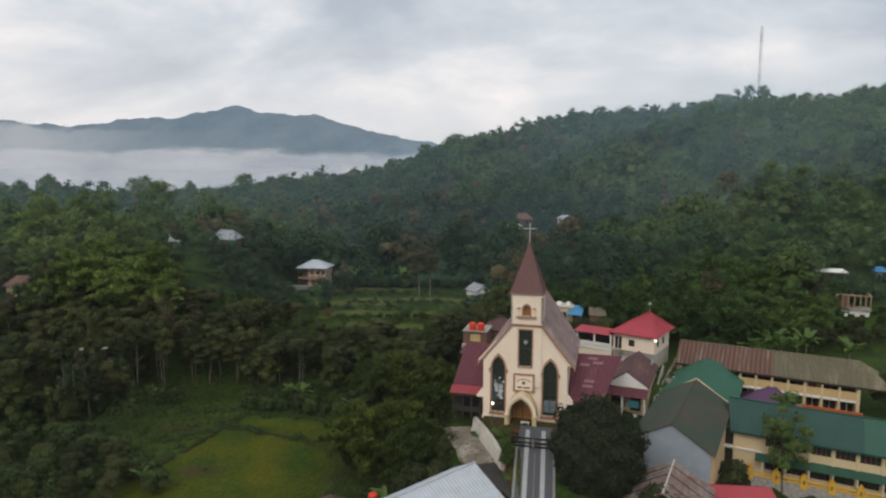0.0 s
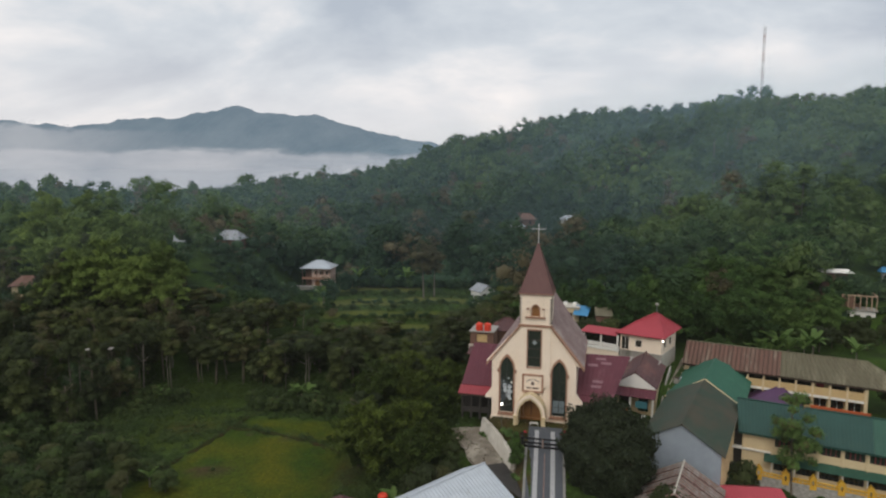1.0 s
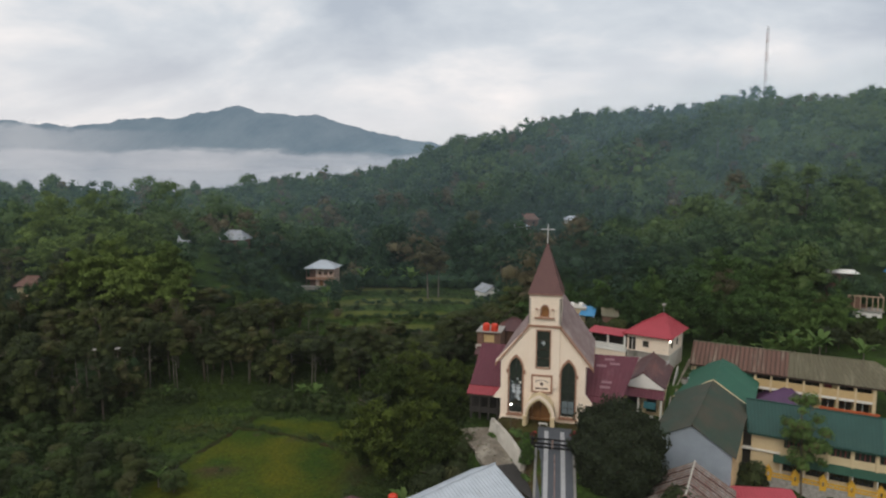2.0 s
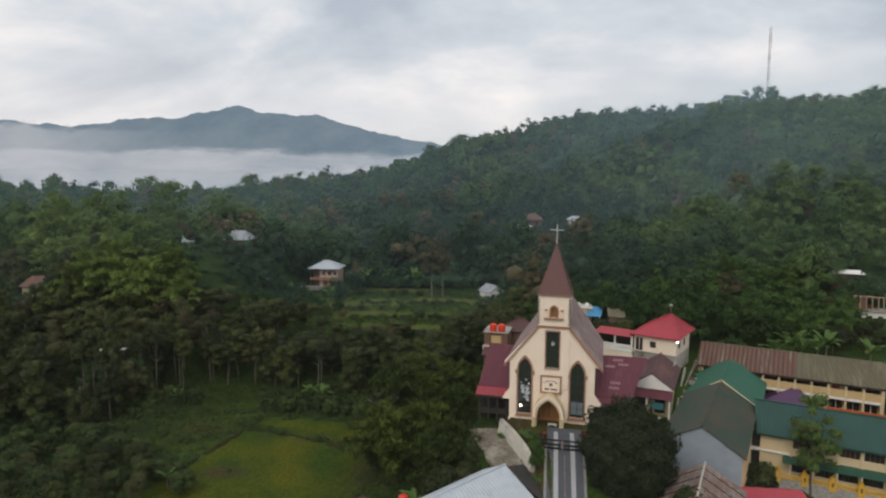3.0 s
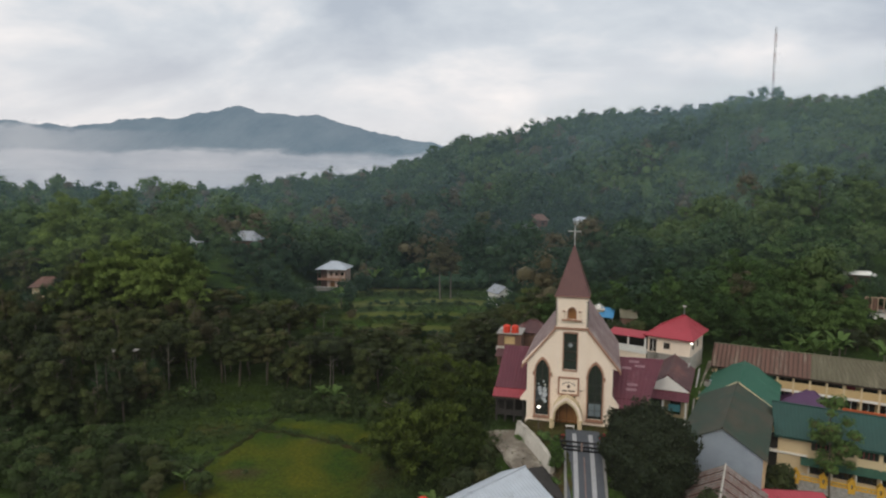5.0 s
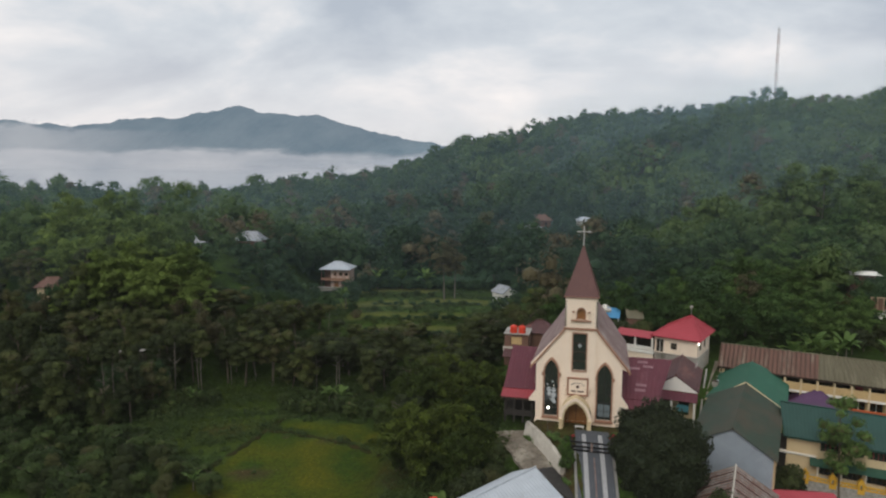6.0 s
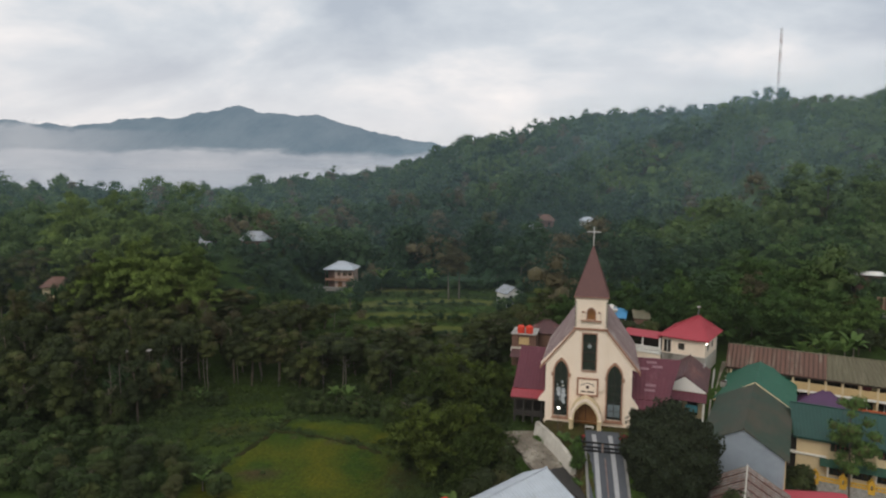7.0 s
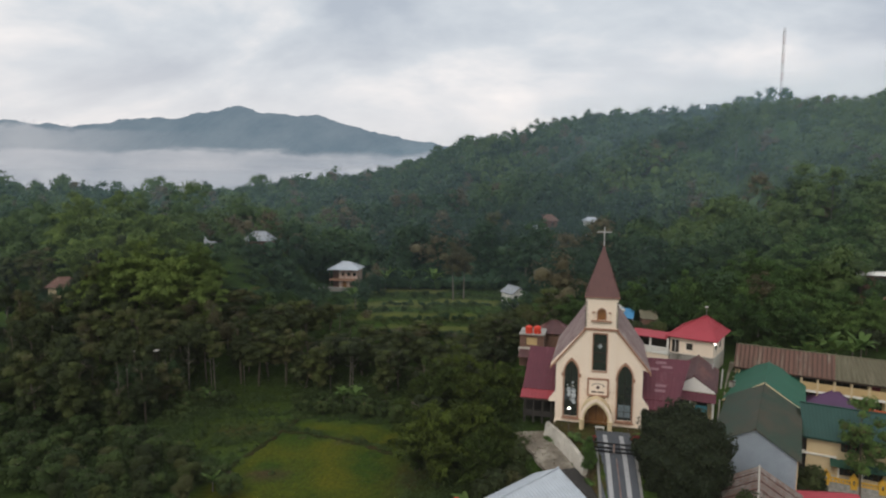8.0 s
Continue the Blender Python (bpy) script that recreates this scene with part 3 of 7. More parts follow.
def axis(lo, hi, core0, core1, step, grow=1.13):
    out = list(np.arange(core0, core1 + 0.01, step))
    d, p = step, core1
    while p < hi:
        d *= grow
        p += d
        out.append(min(p, hi))
    d, p = step, core0
    while p > lo:
        d *= grow
        p -= d
        out.insert(0, max(p, lo))
    return np.array(out)


def land():
    xs, ys = axis(-4600, 4600, -95, 95, 1.6), axis(-1500, 4800, 62, 215, 1.6)
    X, Y = np.meshgrid(xs, ys)
    Z = ground(X, Y) + 0.16 * lump(X, Y, 0.9, 1.3) * (1 - crop(X, Y)) * S(-4, -8, X)
    C = crop(X, Y)
    Z = Z - 0.25 * C
    me = bpy.data.meshes.new("ground")
    nx, ny = len(xs), len(ys)
    co = np.stack([X, Y, Z], -1).reshape(-1, 3)
    i = (np.arange(ny - 1)[:, None] * nx + np.arange(nx - 1)[None]).reshape(-1)
    f = np.stack([i, i + 1, i + nx + 1, i + nx], -1)
    me.from_pydata(co.tolist(), [], f.tolist())
    a = me.attributes.new("crop", 'FLOAT', 'POINT')
    a.data.foreach_set("value", C.reshape(-1).astype(np.float32))
    a = me.attributes.new("stubble", 'FLOAT', 'POINT')
    a.data.foreach_set("value", (C * S(145, 150, Y)).reshape(-1).astype(np.float32))
    a = me.attributes.new("mud", 'FLOAT', 'POINT')
    a.data.foreach_set("value", mud(X, Y).reshape(-1).astype(np.float32))
    me.polygons.foreach_set("use_smooth", np.ones(len(me.polygons), bool))
    me.materials.append(MATS["ground_cover"])
    tagged(new("ground", me), "rough green ground with mown paddies, bunds and a forested hill", "ground", kind="structure")


land()


def bunds():
    """Low earth banks between the paddies."""
    for pts in ([(-38.4, 106.4), (-34, 105.4), (-30, 103.8), (-26.4, 102.0), (-22, 99.6), (-17.7, 96.4)], [(-37.2, 111.6), (-38.2, 108), (-39.6, 103.5), (-41.2, 98.5), (-43.2, 92.5)]):
        b = bmesh.new()
        prev = None
        n = (len(pts) - 1) * 6
        for k in range(n + 1):
            f = k / 6
            i = min(int(f), len(pts) - 2)
            p, q = Vector(pts[i]), Vector(pts[i + 1])
            m, d = p.lerp(q, f - i), (q - p).normalized()
            z = float(ground(m.x, m.y))
            w = 0.42 + 0.14 * sin(k * 1.7)
            row = [b.verts.new((m.x - d.y * o * w, m.y + d.x * o * w, z + h + 0.04 * sin(k * 2.3 + o))) for o, h in ((-1.5, -0.3), (-0.7, 0.05), (0.0, 0.12), (0.7, 0.05), (1.5, -0.3))]
            if prev:
                for i in range(4):
                    b.faces.new((prev[i], prev[i + 1], row[i + 1], row[i]))
            prev = row
        tagged(part("bund", b, "bund"), "low brown earth bank between two paddies", "bund", kind="structure")


bunds()


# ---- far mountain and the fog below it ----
# Dark slope with bluish emission that paints in the haze of distance.
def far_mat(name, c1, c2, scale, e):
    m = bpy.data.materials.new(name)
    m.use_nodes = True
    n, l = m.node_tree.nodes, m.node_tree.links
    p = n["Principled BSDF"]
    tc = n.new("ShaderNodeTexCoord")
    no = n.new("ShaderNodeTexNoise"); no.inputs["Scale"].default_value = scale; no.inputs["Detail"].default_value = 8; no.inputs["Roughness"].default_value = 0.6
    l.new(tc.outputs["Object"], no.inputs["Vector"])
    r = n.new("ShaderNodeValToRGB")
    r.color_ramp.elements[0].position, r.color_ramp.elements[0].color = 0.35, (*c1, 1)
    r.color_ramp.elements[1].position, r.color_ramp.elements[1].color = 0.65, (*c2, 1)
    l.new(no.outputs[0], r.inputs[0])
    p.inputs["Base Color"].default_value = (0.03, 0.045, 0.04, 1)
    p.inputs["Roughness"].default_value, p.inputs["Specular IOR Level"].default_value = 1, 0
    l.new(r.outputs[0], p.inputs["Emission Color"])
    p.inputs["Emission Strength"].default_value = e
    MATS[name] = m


far_mat("hazed_slope", (0.130, 0.172, 0.228), (0.172, 0.212, 0.265), 0.006, 0.95)


def mountain():
    xs, ys = np.linspace(-3400, 700, 300), np.linspace(2500, 3500, 50)
    X, Y = np.meshgrid(xs, ys)
    px = np.array([-3400, -2250, -2100, -1900, -1600, -1300, -1130, -960, -870, -720, -620, -500, -330, -120, 60, 300, 700])
    pz = np.array([300, 308, 306, 288, 296, 325, 348, 374, 358, 346, 338, 300, 262, 215, 196, 190, 180])
    prof = np.interp(X, px, pz)
    rough = np.zeros_like(X)
    for k, amp in ((0.006, 7), (0.014, 5), (0.035, 4), (0.09, 3.0), (0.2, 2.0)):
        rough += amp * lump(X, Y, k, 37 * k)
    Z = -60 + (prof + 60) * np.exp(-np.abs((Y - 3000) / 380) ** 1.6) + rough
    me = bpy.data.meshes.new("backdrop_mountain")
    nx, ny = len(xs), len(ys)
    i = (np.arange(ny - 1)[:, None] * nx + np.arange(nx - 1)[None]).reshape(-1)
    me.from_pydata(np.stack([X, Y, Z], -1).reshape(-1, 3).tolist(), [], np.stack([i, i + 1, i + nx + 1, i + nx], -1).tolist())
    me.materials.append(MATS["hazed_slope"])
    tagged(new("backdrop_mountain", me), "distant forested mountain above valley fog, painted blue-grey for haze", "mountain", kind="structure")


mountain()


def fog_mat(name, top, edge, seed, dens, fade):
    """White fog, its brightness put in as emission, that thins out towards a ragged upper edge."""
    m = bpy.data.materials.new(name)
    m.use_nodes = True
    n, l = m.node_tree.nodes, m.node_tree.links
    n.remove(n["Principled BSDF"])
    tc = n.new("ShaderNodeTexCoord")
    sep = n.new("ShaderNodeSeparateXYZ"); l.new(tc.outputs["Object"], sep.inputs[0])
    mp = n.new("ShaderNodeMapping"); mp.inputs["Scale"].default_value = (0.0022, 0.0022, 0.0085); mp.inputs["Location"].default_value = (seed, 0, 0)
    l.new(tc.outputs["Object"], mp.inputs[0])
    no = n.new("ShaderNodeTexNoise"); no.inputs["Scale"].default_value = 1.0; no.inputs["Detail"].default_value = 7; no.inputs["Roughness"].default_value = 0.55; no.inputs["Distortion"].default_value = 0.4
    l.new(mp.outputs[0], no.inputs["Vector"])
    h = n.new("ShaderNodeMath"); h.operation = 'MULTIPLY_ADD'; h.inputs[1].default_value = -edge; 
    l.new(no.outputs[0], h.inputs[0]); l.new(sep.outputs[2], h.inputs[2])
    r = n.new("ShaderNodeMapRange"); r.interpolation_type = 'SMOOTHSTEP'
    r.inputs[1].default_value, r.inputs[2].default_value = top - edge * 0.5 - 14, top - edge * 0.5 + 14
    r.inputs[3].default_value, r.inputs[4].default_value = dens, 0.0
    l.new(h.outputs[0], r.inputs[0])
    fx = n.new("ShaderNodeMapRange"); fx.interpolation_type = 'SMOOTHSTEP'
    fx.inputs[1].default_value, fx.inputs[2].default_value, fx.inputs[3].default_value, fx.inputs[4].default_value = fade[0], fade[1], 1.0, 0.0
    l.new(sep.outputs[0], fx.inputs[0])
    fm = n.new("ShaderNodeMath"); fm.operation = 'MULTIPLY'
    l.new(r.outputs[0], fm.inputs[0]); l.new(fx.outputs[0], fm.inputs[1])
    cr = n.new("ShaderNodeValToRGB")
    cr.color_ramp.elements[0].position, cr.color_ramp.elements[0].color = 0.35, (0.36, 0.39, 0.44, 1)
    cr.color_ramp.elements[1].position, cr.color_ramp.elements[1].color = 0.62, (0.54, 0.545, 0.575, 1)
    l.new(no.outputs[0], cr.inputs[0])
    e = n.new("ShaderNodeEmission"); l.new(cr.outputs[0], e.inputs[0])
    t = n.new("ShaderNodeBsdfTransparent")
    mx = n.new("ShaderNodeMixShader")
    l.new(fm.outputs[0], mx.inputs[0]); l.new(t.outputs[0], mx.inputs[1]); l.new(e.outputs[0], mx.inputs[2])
    l.new(mx.outputs[0], n["Material Output"].inputs[0])
    MATS[name] = m


def fog(name, y, x0, x1, top, edge, seed, dens, fade=(5000, 6000)):
    fog_mat(name, top, edge, seed, dens, fade)
    b = bmesh.new()
    cols = []
    for k in range(41):
        x = x0 + (x1 - x0) * k / 40
        yy = y + 60 * sin(k * 0.5)
        cols.append([b.verts.new((x, yy + 25 * cos(q + k * 0.3), -160 + (top + edge + 220) * q / 6)) for q in range(7)])
    for k in range(40):
        for q in range(6):
            b.faces.new((cols[k][q], cols[k + 1][q], cols[k + 1][q + 1], cols[k][q + 1]))
    ob = part(name, b, name)
    tagged(ob, "bank of white morning fog lying in the far valley", "fog", kind="structure")


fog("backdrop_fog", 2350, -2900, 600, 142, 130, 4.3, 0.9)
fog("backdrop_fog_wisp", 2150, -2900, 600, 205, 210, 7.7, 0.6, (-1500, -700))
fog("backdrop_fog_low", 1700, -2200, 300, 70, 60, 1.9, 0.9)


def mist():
    """Thin translucent sheets added one behind another round the camera to stand in for haze, lit by the sky."""
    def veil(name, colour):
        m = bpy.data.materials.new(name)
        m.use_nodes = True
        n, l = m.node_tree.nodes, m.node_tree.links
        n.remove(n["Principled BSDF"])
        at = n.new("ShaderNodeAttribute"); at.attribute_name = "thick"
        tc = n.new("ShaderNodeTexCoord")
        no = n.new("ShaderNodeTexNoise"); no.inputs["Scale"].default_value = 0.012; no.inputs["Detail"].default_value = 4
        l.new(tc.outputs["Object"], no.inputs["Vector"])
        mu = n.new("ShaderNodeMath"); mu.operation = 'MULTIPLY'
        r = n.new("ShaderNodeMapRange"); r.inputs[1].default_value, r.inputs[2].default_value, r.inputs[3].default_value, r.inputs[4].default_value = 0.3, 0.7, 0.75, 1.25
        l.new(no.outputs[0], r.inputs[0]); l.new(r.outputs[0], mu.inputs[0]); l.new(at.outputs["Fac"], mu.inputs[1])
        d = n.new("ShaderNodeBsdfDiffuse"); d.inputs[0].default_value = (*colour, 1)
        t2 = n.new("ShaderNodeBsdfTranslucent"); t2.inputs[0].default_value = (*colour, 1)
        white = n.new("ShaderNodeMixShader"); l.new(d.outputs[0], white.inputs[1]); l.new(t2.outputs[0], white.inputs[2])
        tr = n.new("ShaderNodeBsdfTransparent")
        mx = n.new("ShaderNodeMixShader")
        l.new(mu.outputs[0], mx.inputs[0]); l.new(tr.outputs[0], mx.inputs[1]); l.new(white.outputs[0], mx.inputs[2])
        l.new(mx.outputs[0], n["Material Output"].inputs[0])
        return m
    # the near sheet is added to lift dark tones, the far ones for haze
    near, far = veil("tone_lift", (0.78, 0.78, 0.72)), veil("haze_far", (0.55, 0.80, 0.97))
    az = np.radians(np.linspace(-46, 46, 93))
    # elevation of the wooded skyline from the camera; the sheets fade just above it
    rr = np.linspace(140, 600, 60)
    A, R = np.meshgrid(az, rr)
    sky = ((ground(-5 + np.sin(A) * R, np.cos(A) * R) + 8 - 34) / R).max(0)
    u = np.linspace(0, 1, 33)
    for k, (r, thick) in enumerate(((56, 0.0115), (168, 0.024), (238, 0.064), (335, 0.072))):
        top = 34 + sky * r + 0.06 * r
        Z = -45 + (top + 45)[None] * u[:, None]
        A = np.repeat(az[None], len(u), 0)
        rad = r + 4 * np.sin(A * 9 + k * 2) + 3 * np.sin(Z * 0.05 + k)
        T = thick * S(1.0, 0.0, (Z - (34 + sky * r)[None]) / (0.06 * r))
        # thicker to the right, to make that hillside paler in the view
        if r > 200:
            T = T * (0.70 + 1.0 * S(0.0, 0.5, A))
        nx, ny = len(az), len(u)
        i = (np.arange(ny - 1)[:, None] * nx + np.arange(nx - 1)[None]).reshape(-1)
        me = bpy.data.meshes.new("haze_sheet")
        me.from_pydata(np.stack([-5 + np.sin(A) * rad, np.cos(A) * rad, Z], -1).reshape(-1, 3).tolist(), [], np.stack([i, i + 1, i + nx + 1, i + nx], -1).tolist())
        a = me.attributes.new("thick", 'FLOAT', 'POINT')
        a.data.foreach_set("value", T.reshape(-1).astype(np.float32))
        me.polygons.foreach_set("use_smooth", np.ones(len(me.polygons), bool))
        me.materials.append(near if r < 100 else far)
        tagged(new("haze_sheet", me), "thin translucent sheet added to stand in for hazy air", "mist", kind="structure")


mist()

# ---- the church ----
CH = (11.4, 88.3)


def church():
    ob = thing("church", CH[0], CH[1], 0, -14.0, "cream plastered church with a maroon spire, pointed windows and a cross", "church")
    # facade with stepped shoulders, pierced by three windows and the portal
    tx0, tx1 = -2.05, 2.35
    outer = [(-6.0, -1.2), (6.0, -1.2), (6.0, 2.7), (6.95, 2.7), (6.95, 3.0), (6.0, 4.3), (6.0, 8.3), (6.75, 8.05), (6.75, 8.35), (tx1, 13.7), (tx0, 13.7), (-6.75, 8.35), (-6.75, 8.05), (-6.0, 8.3), (-6.0, 4.3), (-6.95, 3.0), (-6.95, 2.7), (-6.0, 2.7)]
    lw, rw = lancet(-4.75, 0.75, -2.85, 7.2, 9.0), lancet(2.65, 0.75, 4.6, 7.0, 8.8)
    cw = rect(-0.85, 7.8, 0.98, 13.1)
    door = lancet(-1.35, -0.3, 0.95, 2.3, 3.7)
    part("facade", plate(outer, 0.0, 0.45, [lw, rw, cw, door]), "cream_wall", ob)
    part("side_wall", box(-6.0, 0.452, -1.2, -5.7, 17.0, 8.3), "cream_wall", ob)
    part("side_wall", box(5.7, 0.452, -1.2, 6.0, 17.0, 8.3), "cream_wall", ob)
    part("back_wall", plate([(-6, -1.2), (6, -1.2), (6, 8.3), (0.15, 17.5), (-6, 8.3)], 17.002, 17.3), "cream_wall", ob)
    # roof panels with pale weathered sheets, barge boards along the gable
    for s in (-1, 1):
        e, r = (0.15 + s * 6.9, 7.95), (0.15, 17.75)
        # stop short of the tower at the front
        part("roof_panel", sheet((e[0], 4.2, e[1]), (e[0], 17.7, e[1]), (r[0], 17.7, r[1]), (r[0], 4.2, r[1]), ribs=32, h=0.05), "nave_roof", ob)
        part("roof_panel", sheet((e[0], 0.93, e[1]), (e[0], 4.2, e[1]), (r[0], 4.2, r[1]), (0.15 + s * 2.1, 0.93, 13.82), ribs=8, h=0.05), "nave_roof", ob)
        part("barge_board", sheet((0.15 + s * 6.95, -0.3, 7.93), (0.15 + s * 6.95, 0.92, 7.93), (0.15 + s * 2.2, 0.92, 13.78), (0.15 + s * 2.2, -0.3, 13.78), t=0.2), "tan_trim", ob)
        part("eaves_board", box(e[0] - 0.08, -0.2, e[1] - 0.35, e[0] + 0.06, 17.6, e[1] - 0.06), "tan_trim", ob)
    part("ridge_cap", bar((0.15, 4.2, 17.8), (0.15, 17.7, 17.8), 0.14, 6), "nave_roof", ob)
    # raised centre bay that runs up into the tower
    part("centre_bay", plate([(tx0, 4.9), (tx1, 4.9), (tx1, 13.6), (tx0, 13.6)], -0.22, -0.003, [rect(-0.85, 7.8, 0.98, 13.1)]), "cream_wall", ob)
    niche = lancet(-0.35, 15.1, 0.65, 16.1, 16.7, 5)
    t = part("tower", plate(rect(tx0, 13.95, tx1, 18.3), -0.25, 0.1, [niche]), "cream_wall", ob)
    part("tower_side", box(tx0, 0.102, 13.0, tx0 + 0.3, 3.9, 18.3), "cream_wall", t)
    part("tower_side", box(tx1 - 0.3, 0.102, 13.0, tx1, 3.9, 18.3), "cream_wall", t)
    part("tower_back", box(tx0 + 0.302, 3.6, 13.0, tx1 - 0.302, 3.9, 18.3), "cream_wall", t)
    part("string_course", box(tx0 - 0.2, -0.42, 13.62, tx1 + 0.2, 0.1, 13.93), "tan_trim", t)
    # blocks up the tower's corners
    for x in (tx0 - 0.10, tx1 - 0.22):
        for k in range(9):
            part("quoin", box(x, -0.33, 14.15 + k * 0.42, x + 0.32, 0.05, 14.37 + k * 0.42, bevel=0.03), "dark_stone", t)
    for k in range(9):
        part("quoin", box(tx1 - 0.02, 0.3 + (k % 2) * 0.1, 14.15 + k * 0.42, tx1 + 0.08, 0.7, 14.37 + k * 0.42), "dark_stone", t)
    # niche window with its little columns
    part("niche_back", box(-0.5, 0.12, 15.0, 0.8, 0.16, 16.9), "door_wood", t)
    part("niche_arch", ring(lancet(-0.5, 15.09, 0.8, 16.15, 16.92, 5), niche, -0.34, -0.26), "tan_trim", t)
    for x in (-0.95, 1.25):
        c = part("niche_column", bar((x, -0.42, 15.2), (x, -0.42, 16.15), 0.13, 8), "cream_wall", t)
        part("capital", box(x - 0.2, -0.6, 16.15, x + 0.2, -0.26, 16.32), "tan_trim", c)
    part("niche_sill", box(-1.25, -0.62, 14.9, 1.55, -0.26, 15.08), "tan_trim", t)
    # spire: four leaf-thin tiers of sheet, slightly flared at the foot
    cx, cy = 0.15, 1.95
    b = bmesh.new()
    prev = None
    for hw, z in ((2.42, 18.22), (2.34, 18.5), (1.18, 21.9), (0.05, 25.45)):
        row = [b.verts.new((cx + sx * hw, cy + sy * hw, z)) for sx, sy in ((-1, -1), (1, -1), (1, 1), (-1, 1))]
        if prev:
            for i in range(4):
                b.faces.new((prev[i], prev[(i + 1) % 4], row[(i + 1) % 4], row[i]))
        else:
            b.faces.new(row)
        prev = row
    b.faces.new(prev)
    sp = part("spire", b, "spire_roof", ob)
    b = bmesh.new()
    for sx, sy in ((-1, -1), (1, -1), (1, 1), (-1, 1)):
        bar((cx + sx * 2.34, cy + sy * 2.34, 18.5), (cx, cy, 25.45), 0.06, 5, b)
    part("hip_cap", b, "spire_roof", sp)
    part("soffit", box(cx - 2.4, cy - 2.4, 18.305, cx + 2.4, cy + 2.4, 18.4), "tan_trim", sp)
    cr = part("cross", box(cx - 0.07, cy - 0.07, 25.2, cx + 0.07, cy + 0.07, 28.15, bevel=0.02), "chrome_cross", ob)
    part("cross_arm", box(cx - 0.98, cy - 0.06, 27.31, cx + 0.98, cy + 0.06, 27.45, bevel=0.02), "chrome_cross", cr)
    # windows
    for nm, o, i in (("left", lw, (-4.75, -2.85, 7.2, 9.0)), ("right", rw, (2.65, 4.6, 7.0, 8.8))):
        x0, x1, zs, zt = i
        f = part("window", ring(lancet(x0 - 0.2, 0.55, x1 + 0.2, zs, zt + 0.42), lancet(x0, 0.75, x1, zs, zt), -0.16, -0.003), "tan_trim", ob, "tall pointed window in a tan frame")
        part("pane", plate(lancet(x0, 0.75, x1, zs, zt), 0.16, 0.2), "window_dark", f)
        for k in range(1, 5):
            z = 0.75 + (zs - 0.75) * k / 5
            part("glazing_bar", box(x0, 0.12, z - 0.03, x1, 0.155, z + 0.03), "shade_black", f)
        part("mullion", box((x0 + x1) / 2 - 0.04, 0.12, 0.75, (x0 + x1) / 2 + 0.04, 0.155, zt - 0.35), "shade_black", f)
        part("sill", box(x0 - 0.35, -0.3, 0.35, x1 + 0.35, -0.003, 0.54), "tan_trim", f)
        # stepped jamb blocks beside the head
        for sx in (x0 - 0.42, x1 + 0.2):
            part("jamb_block", box(sx, -0.2, zs - 0.55, sx + 0.22, -0.004, zs - 0.05), "tan_trim", f)
        if nm == "left":
            for sx, sz, r in ((-4.1, 4.6, 0.36), (-3.45, 4.5, 0.36), (-4.0, 3.95, 0.34), (-3.4, 3.8, 0.36), (-3.6, 3.25, 0.4), (-3.35, 2.8, 0.26), (-3.6, 5.75, 0.16), (-4.3, 5.3, 0.1)):
                part("sticker", bar((sx, 0.145, sz), (sx, 0.157, sz), r, 7), "poster", f, "pale decoration stuck inside the pane")
        else:
            part("curtain", box(2.8, 0.14, 1.2, 4.45, 0.158, 3.0), "dim_panel", f, "dim pale panel behind the lower pane")
    f = part("window", ring(rect(-1.0, 7.62, 1.13, 13.28), rect(-0.85, 7.8, 0.98, 13.1), -0.34, -0.223), "tan_trim", ob, "tall rectangular stair window in a tan frame")
    part("pane", box(-0.85, -0.05, 7.8, 0.98, 0.0, 13.1), "window_dark", f)
    for z in (9.1, 10.4, 11.7):
        part("glazing_bar", box(-0.85, -0.12, z - 0.04, 0.98, -0.055, z + 0.04), "dark_wood", f)
    part("star_ornament", box(-0.25, -0.09, 11.25, 0.4, -0.06, 11.4), "poster", f)
    part("star_ornament", box(-0.02, -0.095, 11.0, 0.16, -0.062, 11.7), "poster", f)
    # name board: writing too small to read, drawn as bars round a dark emblem
    s = part("name_board", ring(rect(-1.55, 4.1, 1.45, 6.75), rect(-1.3, 4.35, 1.2, 6.5), -0.42, -0.223), "tan_trim", ob, "cream name board in a tan frame")
    part("board", box(-1.3, -0.34, 4.35, 1.2, -0.225, 6.5), "cream_wall", s)
    part("emblem", bar((-0.05, -0.4, 5.42), (-0.05, -0.345, 5.42), 0.24, 10), "lettering", s)
    for k in range(7):
        a = radians(150 - 20 * k)
        part("letter_bar", box(-0.05 + cos(a) * 0.95 - 0.11, -0.36, 5.35 + sin(a) * 0.62 - 0.06, -0.05 + cos(a) * 0.95 + 0.11, -0.345, 5.35 + sin(a) * 0.62 + 0.06), "lettering", s)
    for x0, x1 in ((-0.95, -0.25), (-0.1, 0.85)):
        part("letter_bar", box(x0, -0.36, 4.62, x1, -0.345, 4.85), "lettering", s)
    # portal: a deep pointed vault on two piers, the door inside
    o_, i_ = lancet(-2.3, -0.6, 1.9, 1.45, 4.3, 8), lancet(-1.8, -0.6, 1.4, 1.35, 3.7, 8)
    p = part("portal", ring(o_, i_, -2.4, -0.003), "pale_wall", ob, "ochre-cream pointed porch vault with darker edges")
    part("arch_band", ring(lancet(-2.36, 1.2, 1.96, 1.45, 4.42, 8), lancet(-2.04, 1.2, 1.64, 1.42, 4.02, 8), -2.5, -2.403), "cream_wall", p)
